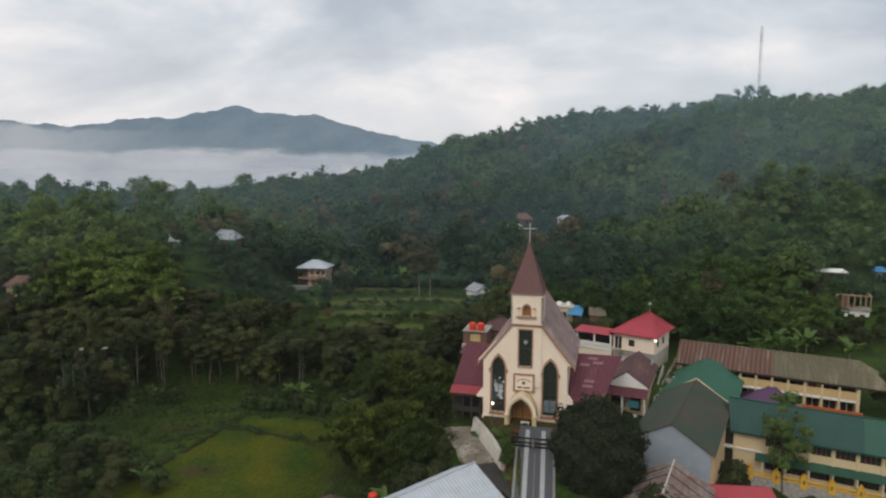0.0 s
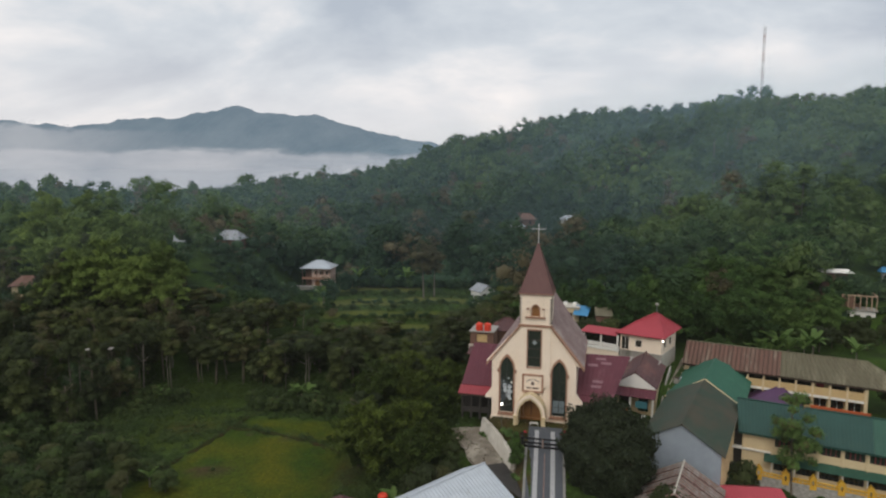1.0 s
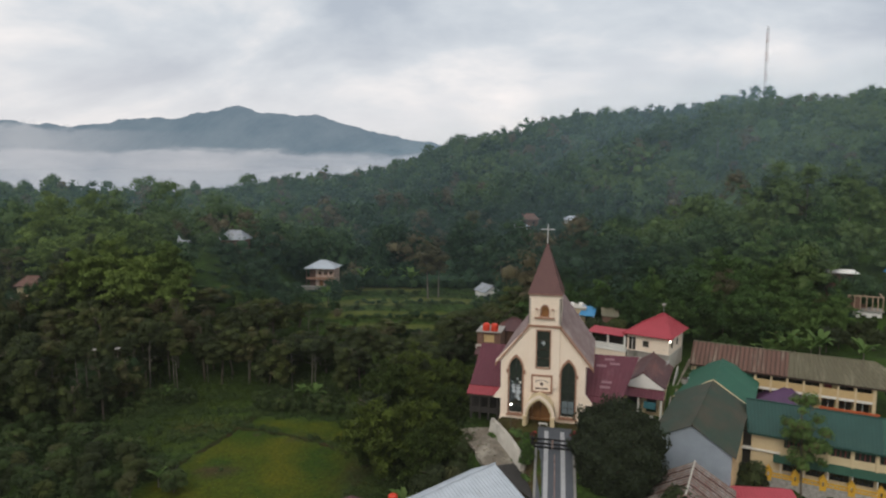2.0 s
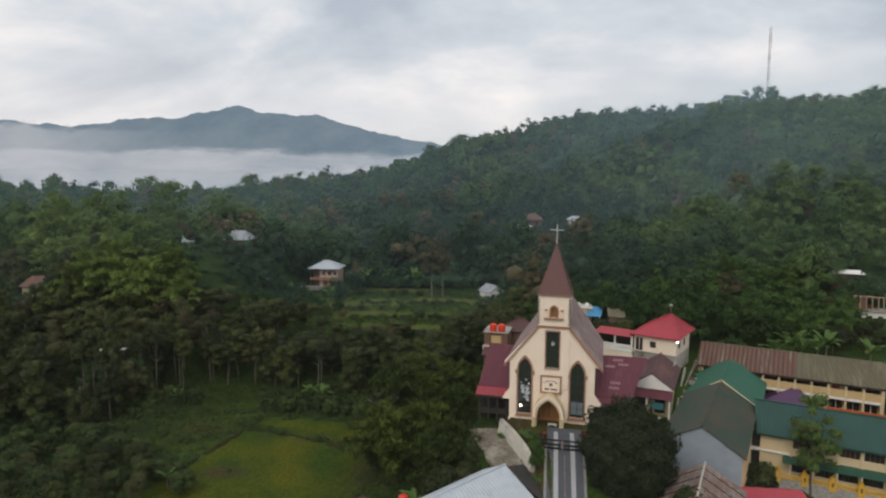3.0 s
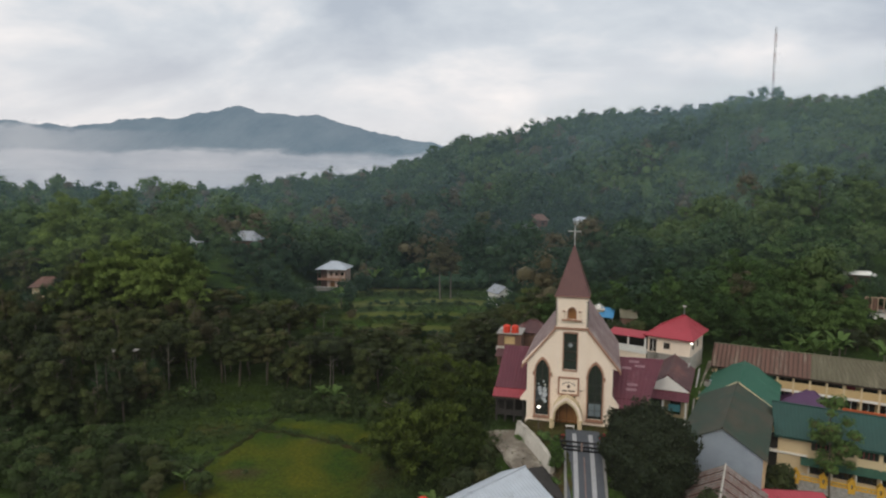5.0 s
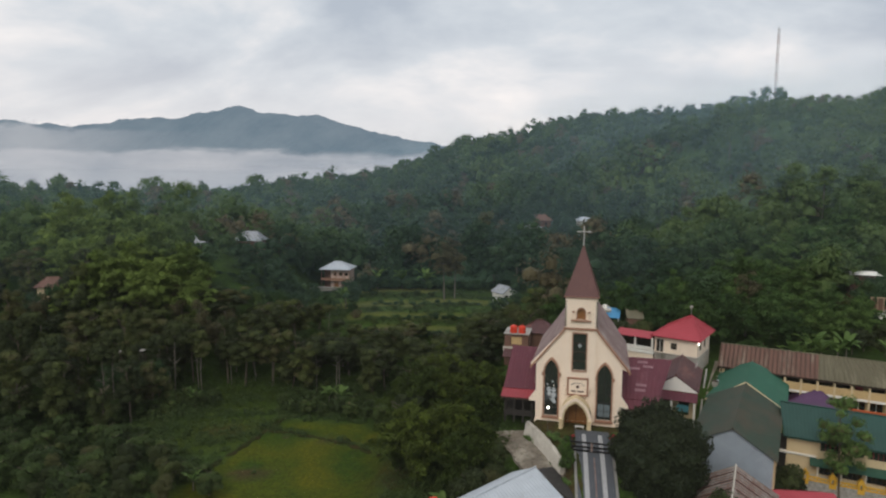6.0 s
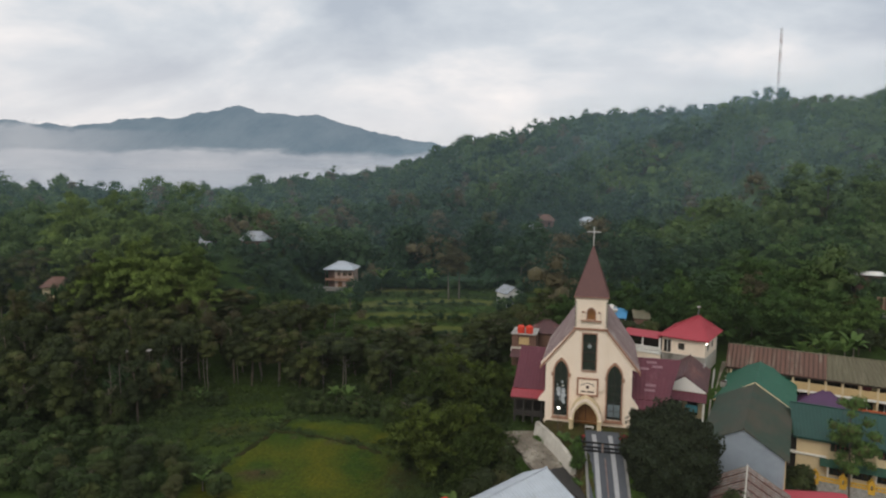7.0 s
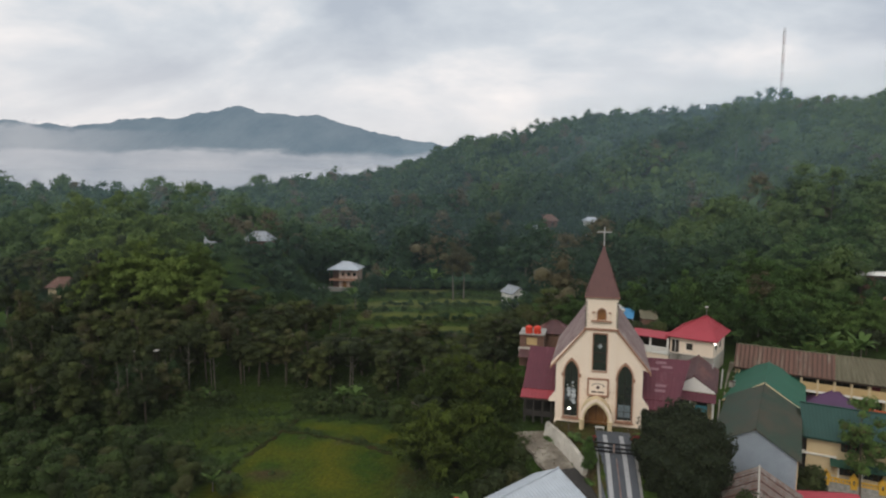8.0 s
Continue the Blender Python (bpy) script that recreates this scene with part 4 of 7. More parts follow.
    for sx in (-1, 1):
        part("pier", box(-0.2 + sx * 2.0 - 0.22, -2.7, -0.8, -0.2 + sx * 2.0 + 0.22, -2.0, 1.2, bevel=0.05), "pale_wall", p)
        part("pier_cap", box(-0.2 + sx * 2.0 - 0.3, -2.78, 1.2, -0.2 + sx * 2.0 + 0.3, -1.95, 1.34, bevel=0.03), "pale_wall", p)
    d = part("door", plate(lancet(-1.34, -0.3, 0.94, 2.3, 3.69), 0.02, 0.12), "door_wood", ob, "brown wooden double door under a pointed arch")
    part("door_surround", ring(lancet(-1.79, -0.58, 1.39, 1.4, 3.68, 8), lancet(-1.36, -0.3, 0.96, 2.28, 3.6, 8), -0.12, -0.004), "door_wood", d)
    part("meeting_strip", box(-0.24, -0.03, -0.3, -0.16, 0.018, 3.4), "dark_wood", d)
    part("step", box(-2.0, -3.6, -0.9, 1.6, -0.002, -0.3), "concrete", ob)
    part("step", box(-2.3, -4.4, -1.1, 1.9, -3.602, -0.5), "concrete", ob)
    part("plinth", box(-6.1, -0.14, -1.2, -2.4, -0.003, 0.12), "cream_wall", ob)
    part("plinth", box(2.0, -0.14, -1.2, 6.1, -0.003, 0.12), "cream_wall", ob)
    b = part("bench", box(-0.2, -2.0, 0.15, 1.0, -1.6, 0.25), "white_paint")
    b.matrix_basis = pose(CH[0], CH[1], 0, 0, 0, -14.0)
    for x in (-0.15, 0.85):
        part("leg", box(x, -1.95, -0.3, x + 0.1, -1.65, 0.148), "white_paint", b)
    tagged(b, "small white bench inside the church portal", "bench")


church()


def wing(name, x0, x1, y0, y1, ze, zr, label, openings, top=0.0):
    """Low side hall with one long maroon roof pitched up away from the front."""
    ob = thing(name, CH[0], CH[1], 0, -14.0, label, "annex")
    n = int((x1 - x0) / 0.9)
    part("roof_panel", sheet((x0, y0 + 1.9, ze + 0.75), (x1, y0 + 1.9, ze + 0.75), (x1 + top, y1, zr), (x0, y1, zr), ribs=n * 2, h=0.05), "maroon_roof", ob)
    part("eaves_panel", sheet((x0 - 0.1, y0, ze), (x1, y0, ze), (x1, y0 + 2.0, ze + 0.70), (x0 - 0.1, y0 + 2.0, ze + 0.70), ribs=n * 2, h=0.05), "red_edge" if name == "side_hall" else "maroon_roof", ob)
    part("fascia", box(x0, y0 - 0.05, ze - 0.32, x1, y0 + 0.03, ze - 0.05), "dark_wood", ob)
    part("back_wall", box(x0 + 0.2, y1 - 0.3, -1, x1, y1 - 0.05, zr - 0.2), "pale_wall", ob)
    # posts, walls and rail are coloured near-black for the shade under the roof
    for k in range(openings + 1):
        x = x0 + 0.5 + (x1 - x0 - 1.0) * k / openings
        part("post", box(x - 0.14, y0 + 0.35, -1, x + 0.14, y0 + 0.63, ze - 0.05, bevel=0.03), "shade_black", ob)
    part("inner_wall", box(x0 + 0.3, y0 + 3.2, -1, x1, y0 + 3.4, ze + 1.0), "shade_black", ob)
    part("end_wall", plate([(y0 + 3.2, -1), (y1, -1), (y1, zr - 0.15), (y0 + 3.2, ze + 1.0)], x0 + 0.05, x0 + 0.25, side=True), "shade_black", ob)
    part("railing", box(x0 + 0.3, y0 + 0.4, 0.0, x1 - 0.2, y0 + 0.5, 0.85), "shade_black", ob)
    return ob


def skylights(ob, spots, x0, y0, z0, slope):
    for x, y in spots:
        z = z0 + (y - y0) * slope
        part("skylight", sheet((x, y, z + 0.07), (x + 1.5, y, z + 0.07), (x + 1.5, y + 0.55, z + 0.07 + 0.55 * slope), (x, y + 0.55, z + 0.07 + 0.55 * slope), t=0.03), "skylight", ob, "faded translucent roof sheet")


wing("side_hall", -11.0, -6.05, 0.2, 11.5, 2.9, 7.7, "low side hall of the church with a maroon sheet roof", 3)
east = wing("side_hall_east", 6.05, 11.2, 0.6, 12.0, 2.6, 7.0, "low church hall with a faded maroon sheet roof", 2, 2.6)
skylights(east, ((8.0, 4.2), (8.2, 5.3), (7.4, 9.0), (9.4, 9.6), (8.6, 10.6)), 7.0, 2.5, 3.35, 0.384)

# ---- houses and school round the church ----
def tank(x, y, z, r, h, label):
    b = bmesh.new()
    prof = [(0.0, 0.0), (r * 0.96, 0.0), (r, 0.06), (r, h * 0.3), (r * 0.96, h * 0.33), (r, h * 0.36), (r, h * 0.62), (r * 0.96, h * 0.65), (r, h * 0.68), (r, h * 0.82), (r * 0.75, h * 0.95), (r * 0.35, h), (0.0, h)]
    vs = [b.verts.new((p[0], 0, p[1])) for p in prof]
    bmesh.ops.spin(b, geom=vs + [b.edges.new((vs[i], vs[i + 1])) for i in range(len(vs) - 1)], cent=(0, 0, 0), axis=(0, 0, 1), angle=2 * pi, steps=16)
    bmesh.ops.remove_doubles(b, verts=b.verts, dist=0.001)
    ob = part("water_tank", b, "tank_orange")
    ob.location = (x, y, z)
    part("lid", bar((0, 0, h - 0.02), (0, 0, h + 0.08), r * 0.32, 10), "tank_orange", ob)
    return tagged(ob, label, "water tank", "orange water tanks")


def tank_house():
    ob = thing("utility_house", 5.5, 114.8, 1.5, -14, "small brown brick utility house with a flat concrete roof", "house")
    ob.scale = (0.84, 1.0, 1.0)
    part("wall", plate(rect(-2.6, -1, 2.6, 4.9), 0, 0.25, [rect(-1.2, 3.0, 1.2, 4.5)]), "brick_wall", ob)
    part("back_panel", box(-1.15, 0.26, 3.0, 1.15, 0.32, 4.5), "yellow_wall", ob)
    for x in (-2.6, 2.35):
        part("side_wall", box(x, 0.252, -1, x + 0.25, 5, 4.9), "brick_wall", ob)
    part("roof_slab", box(-2.8, -0.3, 4.9, 2.8, 5.2, 5.1, bevel=0.03), "concrete", ob)
    part("band", box(-2.8, -0.5, 1.8, 2.8, -0.002, 2.6), "pale_concrete", ob)
    part("canopy", sheet((-2.5, -3.2, 1.5), (3.2, -3.2, 1.5), (3.2, -0.1, 2.4), (-2.5, -0.1, 2.4), ribs=14), "maroon_dark", ob)
    h = thing("house", 10.2, 119.5, 1.0, -14, "small house with a dull maroon hip roof behind the church", "house")
    part("wall", box(-2.6, 0, -1, 2.8, 5, 4.6), "brick_wall", h)
    hip_roof(h, -3.1, -0.5, 3.3, 5.5, 4.6, 6.6, "maroon_dark", 2.6, 14)
    tank(5.1, 115.6, 6.6, 0.68, 1.4, "round orange plastic water tank on a flat roof")
    tank(6.6, 115.3, 6.6, 0.68, 1.4, "round orange plastic water tank on a flat roof")


tank_house()


def balcony_house():
    """Two storeys, red hip roof, balcony wing with a balustrade."""
    ob = thing("house", 37.7, 111.8, 0, -35, "two-storey cream house with a bright red hip roof and balcony", "house")
    win = [rect(-4.7, 4.0, -3.6, 5.2)]
    dr = rect(-7.3, 3.2, -6.0, 5.6)
    w = part("wall", plate(rect(-7.6, -4, 0, 6.3), 0, 0.22, [*win, dr]), "cream_wall", ob)
    part("side_wall", plate(rect(0.22, -4, 9.0, 6.3), -0.22, 0.0, [rect(1.6, 4.0, 2.8, 5.3), rect(5, 4.0, 6.2, 5.3)], side=True), "cream_wall", ob)
    part("back_wall", box(-7.6, 9.0, -4, 0, 9.2, 6.3), "cream_wall", ob)
    part("end_wall", box(-7.6, 0.222, -4, -7.4, 8.998, 6.3), "cream_wall", ob)
    window(w, -4.7, 4.0, -3.6, 5.2, 0.05, "dark_wood", 1, 1)
    d = part("door", box(-7.3, 0.12, 3.2, -6.0, 0.18, 5.6), "shade_black", ob)
    part("mullion", box(-6.7, 0.04, 3.2, -6.62, 0.118, 5.6), "white_paint", d)
    for y in (1.6, 5.0):
        part("side_window", box(-0.12, y, 4.0, -0.06, y + 1.2, 5.3), "window_dark", ob)
    part("floor_band", box(-7.7, -0.16, 2.85, 0.16, -0.002, 3.1), "concrete", ob)
    part("lower_wall", box(-7.62, -0.06, -4, 0.05, -0.003, 2.84), "concrete", ob)
    part("lower_side", box(0.003, -0.06, -4, 0.07, 9.0, 2.95), "pale_concrete", ob)
    hip_roof(ob, -8.3, -0.8, 0.8, 10.2, 6.3, 9.7, "red_roof", 4.3, 26, along="x", shift=1.3)
    part("eaves_board", box(-8.25, -0.82, 6.12, 0.75, -0.76, 6.3), "red_edge", ob)
    # balcony with balusters, under a lower red roof
    bal = part("balcony", box(-14.5, -1.0, 2.7, -7.62, 4.5, 2.95), "white_paint", ob)
    part("parapet", plate(rect(-14.5, 2.952, -7.65, 3.9), -1.0, -0.86, [lancet(-14.15 + k * 0.5, 3.2, -13.93 + k * 0.5, 3.5, 3.68, 3) for k in range(13)]), "white_paint", bal, "cream parapet with small arched openings")
    part("rail", box(-14.55, -1.05, 3.902, -7.66, -0.8, 4.02, bevel=0.03), "white_paint", bal)
    for x in (-14.4, -11.0, -7.8):
        part("column", box(x - 0.14, -0.98, 2.952, x + 0.14, -0.7, 5.75), "white_paint", bal)
    part("recess_wall", box(-14.4, 1.9, 2.952, -7.622, 2.1, 5.7), "shade_black", bal)
    part("front_wall", box(-14.4, -0.8, -4, -7.622, -0.6, 2.698), "cream_wall", ob)
    part("balcony_roof", sheet((-15.0, -1.5, 5.75), (-7.9, -1.5, 5.75), (-7.9, 2.3, 6.25), (-15.0, 2.3, 6.25), ribs=18), "red_roof", ob)
    ae = part("aerial", bar((-2.6, 5.2, 9.3), (-2.6, 5.2, 11.6), 0.045, 6), "steel", ob, "thin steel aerial")
    part("aerial_dish", ball((-2.6, 5.2, 11.3), 0.38, sub=2, sz=0.6), "concrete", ae)
    part("lamp", ball((0.3, -0.3, 5.75), 0.17, sub=2), "lamp_lit", ob, "small white lit lamp under the eaves")
    wl = thing("passage_wall", 39.2, 111.0, -2.2, -25.4, "tall grey-white rendered passage wall beside the house", "wall")
    part("panel", plate([(-15, -5), (0, -5), (0, 3.6), (-6.0, 2.6), (-15, -0.4)], -0.12, 0.12, side=True), "concrete", wl)

    b = bmesh.new()
    prev = None
    for k in range(15):
        f = k / 14
        x, y = 33.0 + 12.5 * f, 95.5 + 25.0 * f
        row = [b.verts.new((x + dx, y - dx * 0.5, float(ground(x + dx, y - dx * 0.5)) + 0.07)) for dx in (-0.6, 1.0, 2.6, 4.2, 5.8)]
        if prev:
            for i in range(4):
                b.faces.new((prev[i], prev[i + 1], row[i + 1], row[i]))
        prev = row
    # dirt colour, darker than concrete, puts part of the alley's shadow into the floor
    tagged(part("alley_paving", b, "dirt"), "dark earth-coloured alley between the houses and the hall", "paving", kind="structure")
    r = random.Random(8)
    for k, (x, y) in enumerate(((34.4, 97.6), (35.6, 99.2), (36.4, 101.2), (37.8, 103.0), (38.3, 105.2), (40.2, 107.8))):
        w, h = r.uniform(0.35, 0.6), r.uniform(0.4, 1.0)
        bx = thing("crate", x, y, float(ground(x, y)) + 0.07, r.uniform(-60, 60), "weathered storage crate standing in the paved alley", "crate", "alley crates")
        part("body", box(-w, -w, 0, w, w, h, bevel=0.04), ("pale_concrete", "concrete", "grey_sheet")[k % 3], bx)
        part("lid", box(-w - 0.05, -w - 0.05, h + 0.002, w + 0.05, w + 0.05, h + 0.09, bevel=0.02), ("concrete", "dark_wood", "tin_roof")[k % 3], bx)


balcony_house()


def porch_house():
    """Gabled house with a white gable end, a purple lean-to and pale columns."""
    ob = thing("house", 29.2, 99.0, 0, -24.5, "low house with a dark maroon gable roof and white gable", "house")
    gable_roof(ob, -3.4, -0.6, 3.6, 13.0, 1.7, 4.0, "maroon_dark", 30)
    part("gable", plate([(-3.1, 1.5), (3.3, 1.5), (3.3, 1.75), (0.1, 3.84), (-3.1, 1.75)], -0.64, -0.5), "white_paint", ob)
    part("barge_board", sheet((-3.4, -0.66, 1.64), (-3.4, -0.5, 1.64), (0.1, -0.5, 3.96), (0.1, -0.66, 3.96), t=0.1), "maroon_dark", ob)
    part("barge_board", sheet((3.6, -0.66, 1.64), (3.6, -0.5, 1.64), (0.1, -0.5, 3.96), (0.1, -0.66, 3.96), t=0.1), "maroon_dark", ob)
    part("lean_to", sheet((-3.6, -2.6, 0.55), (3.5, -2.6, 0.55), (3.5, -0.66, 1.42), (-3.6, -0.66, 1.42), ribs=14), "maroon_roof", ob)
    part("wall", plate(rect(-3.0, -4, 3.2, 1.54), 0.3, 0.5, [rect(-2.4, -3.5, -0.6, 0.2), rect(0.6, -2.6, 2.2, 0.2)]), "pale_wall", ob)
    part("inside", box(-2.9, 1.5, -4, 3.1, 1.6, 1.4), "shade_black", ob)
    part("side_wall", box(3.0, 0.502, -4, 3.2, 12.6, 1.6), "pale_wall", ob)
    for x in (-3.2, -0.3, 3.1):
        part("column", box(x - 0.14, -2.4, -4, x + 0.14, -2.1, 0.55, bevel=0.03), "white_paint", ob)
    part("notice_board", box(0.5, -2.3, -1.2, 2.3, -2.22, -0.1), "teal_sign", ob, "faded blue-green notice board")
    part("counter", box(-2.9, -2.2, -4, -0.6, -1.6, -1.6), "door_wood", ob)


porch_house()


def roof_deck():
    ob = thing("roof_deck", 33.6, 108.8, 0, -29, "grey concrete deck between the porch house and the balcony house", "deck")
    part("slab", box(-3.5, 0.2, 2.2, 2.6, 3.2, 2.5, bevel=0.04), "concrete", ob)
    part("support_wall", box(-3.3, 0.3, -4, 2.4, 0.5, 2.198), "pale_concrete", ob)
    for k in range(3):
        px = thing("planter", 30.2 + k * 2.9, 97.2 - k * 1.35, float(ground(30.2 + k * 2.9, 97.2 - k * 1.35)), 0, "white plant pot with greenery on the porch", "planter", "porch planters")
        part("pot", bar((0, 0, -0.1), (0, 0, 0.5), 0.25, 10, None, 0.33), "white_paint", px)


roof_deck()


def school_hall():
    """Long gabled hall: weathered dark green sheets at the front, newer green ones at the back."""
    ob = thing("school_hall", 29.3, 78.95, 0.2, -29.4, "long gabled hall with weathered dark green roof, grey sheet gable", "school hall")
    gable_roof(ob, -5.3, -0.35, 5.4, 21.4, 0.1, 2.95, "moss_roof", 40, xr=0.05, ze2=-0.35)
    b = plate([(-4.3, -6.5), (4.9, -6.5), (4.9, -0.25), (0.05, 2.75), (-4.3, 0.45)], 0.0, 0.12)
    part("gable_wall", b, "grey_sheet", ob, "blue-grey sheet metal gable wall")
    for k in range(14):
        x = -4.1 + k * 0.66
        part("sheet_seam", box(x - 0.02, -0.035, -6.4, x + 0.02, -0.004, min(0.45 + (x + 4.3) * 0.52, -0.25 + (4.9 - x) * 0.61) - 0.1), "grey_sheet", ob)
    part("side_wall", box(4.7, 0.122, -8, 4.9, 21.3, -0.3), "yellow_wall", ob)
    part("side_wall", box(-4.3, 0.122, -6, -4.1, 21.3, 0.4), "pale_wall", ob)
    for k in range(7):
        y = 1.2 + k * 2.9
        part("side_pillar", box(4.88, y, -8, 5.06, y + 0.3, -0.4), "pale_wall", ob)
    h = thing("school_hall", 29.3, 78.95, 0.2, -29.4, "hall with a bright green hip-ended sheet roof", "school hall")
    # newer roof: gable towards the front, hip at the back
    y0, yr, y1, ze, zr, hw = 21.2, 34.8, 40.5, -0.75, 3.05, 5.9
    part("roof_panel", sheet((-hw, y1, ze), (-hw, y0, ze), (0.05, y0, zr), (0.05, yr, zr), 30), "green_roof", h)
    part("roof_panel", sheet((hw, y0, ze), (hw, y1, ze), (0.05, yr, zr), (0.05, y0, zr), 30), "green_roof", h)
    part("roof_panel", sheet((hw, y1, ze), (-hw, y1, ze), (0.05, yr, zr), (0.05, yr, zr), 20), "green_roof", h)
    part("ridge_cap", bar((0.05, y0, zr + 0.05), (0.05, yr, zr + 0.05), 0.13, 6), "green_roof", h)
    for sx in (-1, 1):
        part("verge", sheet((sx * hw, y0 - 0.16, ze + 0.1), (sx * hw, y0 + 0.1, ze + 0.1), (0.05, y0 + 0.1, zr + 0.12), (0.05, y0 - 0.16, zr + 0.12), t=0.14), "pale_wall", h)
    part("gable_wall", plate([(-5.3, -8), (5.3, -8), (5.3, -0.7), (0.05, 2.6), (-5.3, -0.7)], 21.5, 21.7), "yellow_wall", h)
    part("side_wall", box(5.1, 21.702, -8, 5.3, 40, -0.8), "yellow_wall", h)
    part("side_wall", box(-5.3, 21.702, -8, -5.1, 40, -0.8), "yellow_wall", h)


school_hall()


def kiosk():
    ob = thing("pavilion", 55.3, 106.6, -4.0, -29, "open school pavilion under a small purple hip roof", "pavilion")
    part("roof", pyramid(-3.7, -2.6, 4.9, 2.8, 0.9, 3.6, None, (1.3, 0.1)), "purple_roof", ob)
    for sx, sy in ((-3.7, -2.6), (4.9, -2.6), (4.9, 2.8), (-3.7, 2.8)):
        part("hip_cap", bar((sx, sy, 0.92), (1.3, 0.1, 3.62), 0.07, 5), "purple_roof", ob)
    for x in (-3.5, 0, 3.5):
        for y in (-2.0, 2.2):
            part("post", box(x - 0.1, y - 0.1, -1, x + 0.1, y + 0.1, 1.0), "yellow_wall", ob)
    part("half_wall", box(-3.6, -2.1, -1, 3.6, -1.95, 0.6), "orange_wall", ob)


kiosk()


def far_school():
    """Two-storey block, open galleries between pillars, long rusty roof."""
    ob = thing("school_block", 44.5, 116.9, 0, -29, "two-storey yellow school block with a rusty corrugated roof", "school")
    zr, ze = 4.5, 1.25
    L, LW = 31.5, 28.05   # roof and walls
    # roof in two weathered halves, hipped at the right-hand end
    part("roof_panel", sheet((-0.3, -4.4, ze), (15.5, -4.4, ze), (15.5, 0, zr), (-0.3, 0, zr), 22, h=0.16), "rust_roof", ob)
    part("roof_panel", sheet((15.52, -4.4, ze), (L + 1.2, -4.4, ze), (L - 3.2, 0, zr), (15.52, 0, zr), 22, h=0.16), "rust_green", ob)
    part("roof_panel", sheet((L + 1.2, -4.4, ze), (L + 1.2, 4.4, ze), (L - 3.2, 0, zr), (L - 3.2, 0, zr), 16, h=0.09), "rust_green", ob)
    part("roof_panel", sheet((L + 1.2, 4.4, ze), (-0.3, 4.4, ze), (-0.3, 0, zr), (L - 3.2, 0, zr), 60, h=0.09), "rust_roof", ob)
    part("ridge_cap", bar((-0.3, 0, zr + 0.06), (L - 3.2, 0, zr + 0.06), 0.14, 6), "rust_green", ob)
    for k in range(44):
        x = -0.1 + k * 0.72
        if x < L + 1.0:
            f = min(1.0, (L + 1.2 - x) / 4.4)
            part("roof_rib", bar((x, -4.4, ze + 0.12), (x, -4.4 + 4.4 * f, ze + (zr - ze) * f + 0.12), 0.075, 4), "rust_dark" if x < 15.5 else "rust_green", ob)
    part("gable", plate([(-3.6, -4.5), (3.6, -4.5), (3.6, 1.5), (0, 4.2), (-3.6, 1.5)], 0.0, 0.2, side=True), "pale_wall", ob)
    part("back_wall", box(0.202, -2.2, -4.5, LW, -2.0, 1.9), "yellow_wall", ob)
    part("rear_wall", box(0.202, 3.4, -4.5, LW, 3.6, 1.5), "yellow_wall", ob)
    part("floor_slab", box(0.1, -4.05, -1.55, LW, -2.202, -1.15), "white_paint", ob)
    part("fascia", box(-0.2, -4.3, 0.95, L + 1.0, -4.18, 1.2), "dark_wood", ob)
    for k in range(12):
        x = 0.65 + k * 2.475
        part("pillar", box(x - 0.15, -4.1, -4.5, x + 0.15, -3.82, 1.2, bevel=0.03), "pale_wall", ob)
        if k < 11:
            part("parapet", box(x + 0.152, -4.02, -1.148, x + 2.323, -3.9, 0.2), "yellow_wall", ob)
            if k == 8:
                part("door", box(x + 0.5, -2.26, -1.1, x + 1.7, -2.204, 0.95), "red_edge", ob)
            else:
                # panes widened over the bay; their dark colour stands in for gallery shade
                wn = part("window", box(x + 0.2, -2.25, -0.6, x + 2.28, -2.204, 1.3), "window_dark", ob)
                part("mullion", box(x + 1.18, -2.29, -0.6, x + 1.27, -2.252, 1.3), "dark_wood", wn)
            wn = part("window", box(x + 0.35, -2.25, -3.6, x + 2.1, -2.204, -2.2), "window_dark", ob)
            part("mullion", box(x + 1.18, -2.29, -3.6, x + 1.27, -2.252, -2.2), "white_paint", wn)
    part("end_wall", box(LW, -4.0, -4.5, LW + 0.2, 3.6, 1.4), "pale_wall", ob)
    w = thing("yard_wall", 44.5, 116.9, 0, -29, "low bright orange painted wall along the school gallery", "wall")
    part("panel", box(20.3, -5.6, -5.5, 28.6, -5.4, -2.75), "orange_wall", w)
    part("coping", box(20.2, -5.7, -2.75, 28.7, -5.3, -2.6), "orange_wall", w)


far_school()


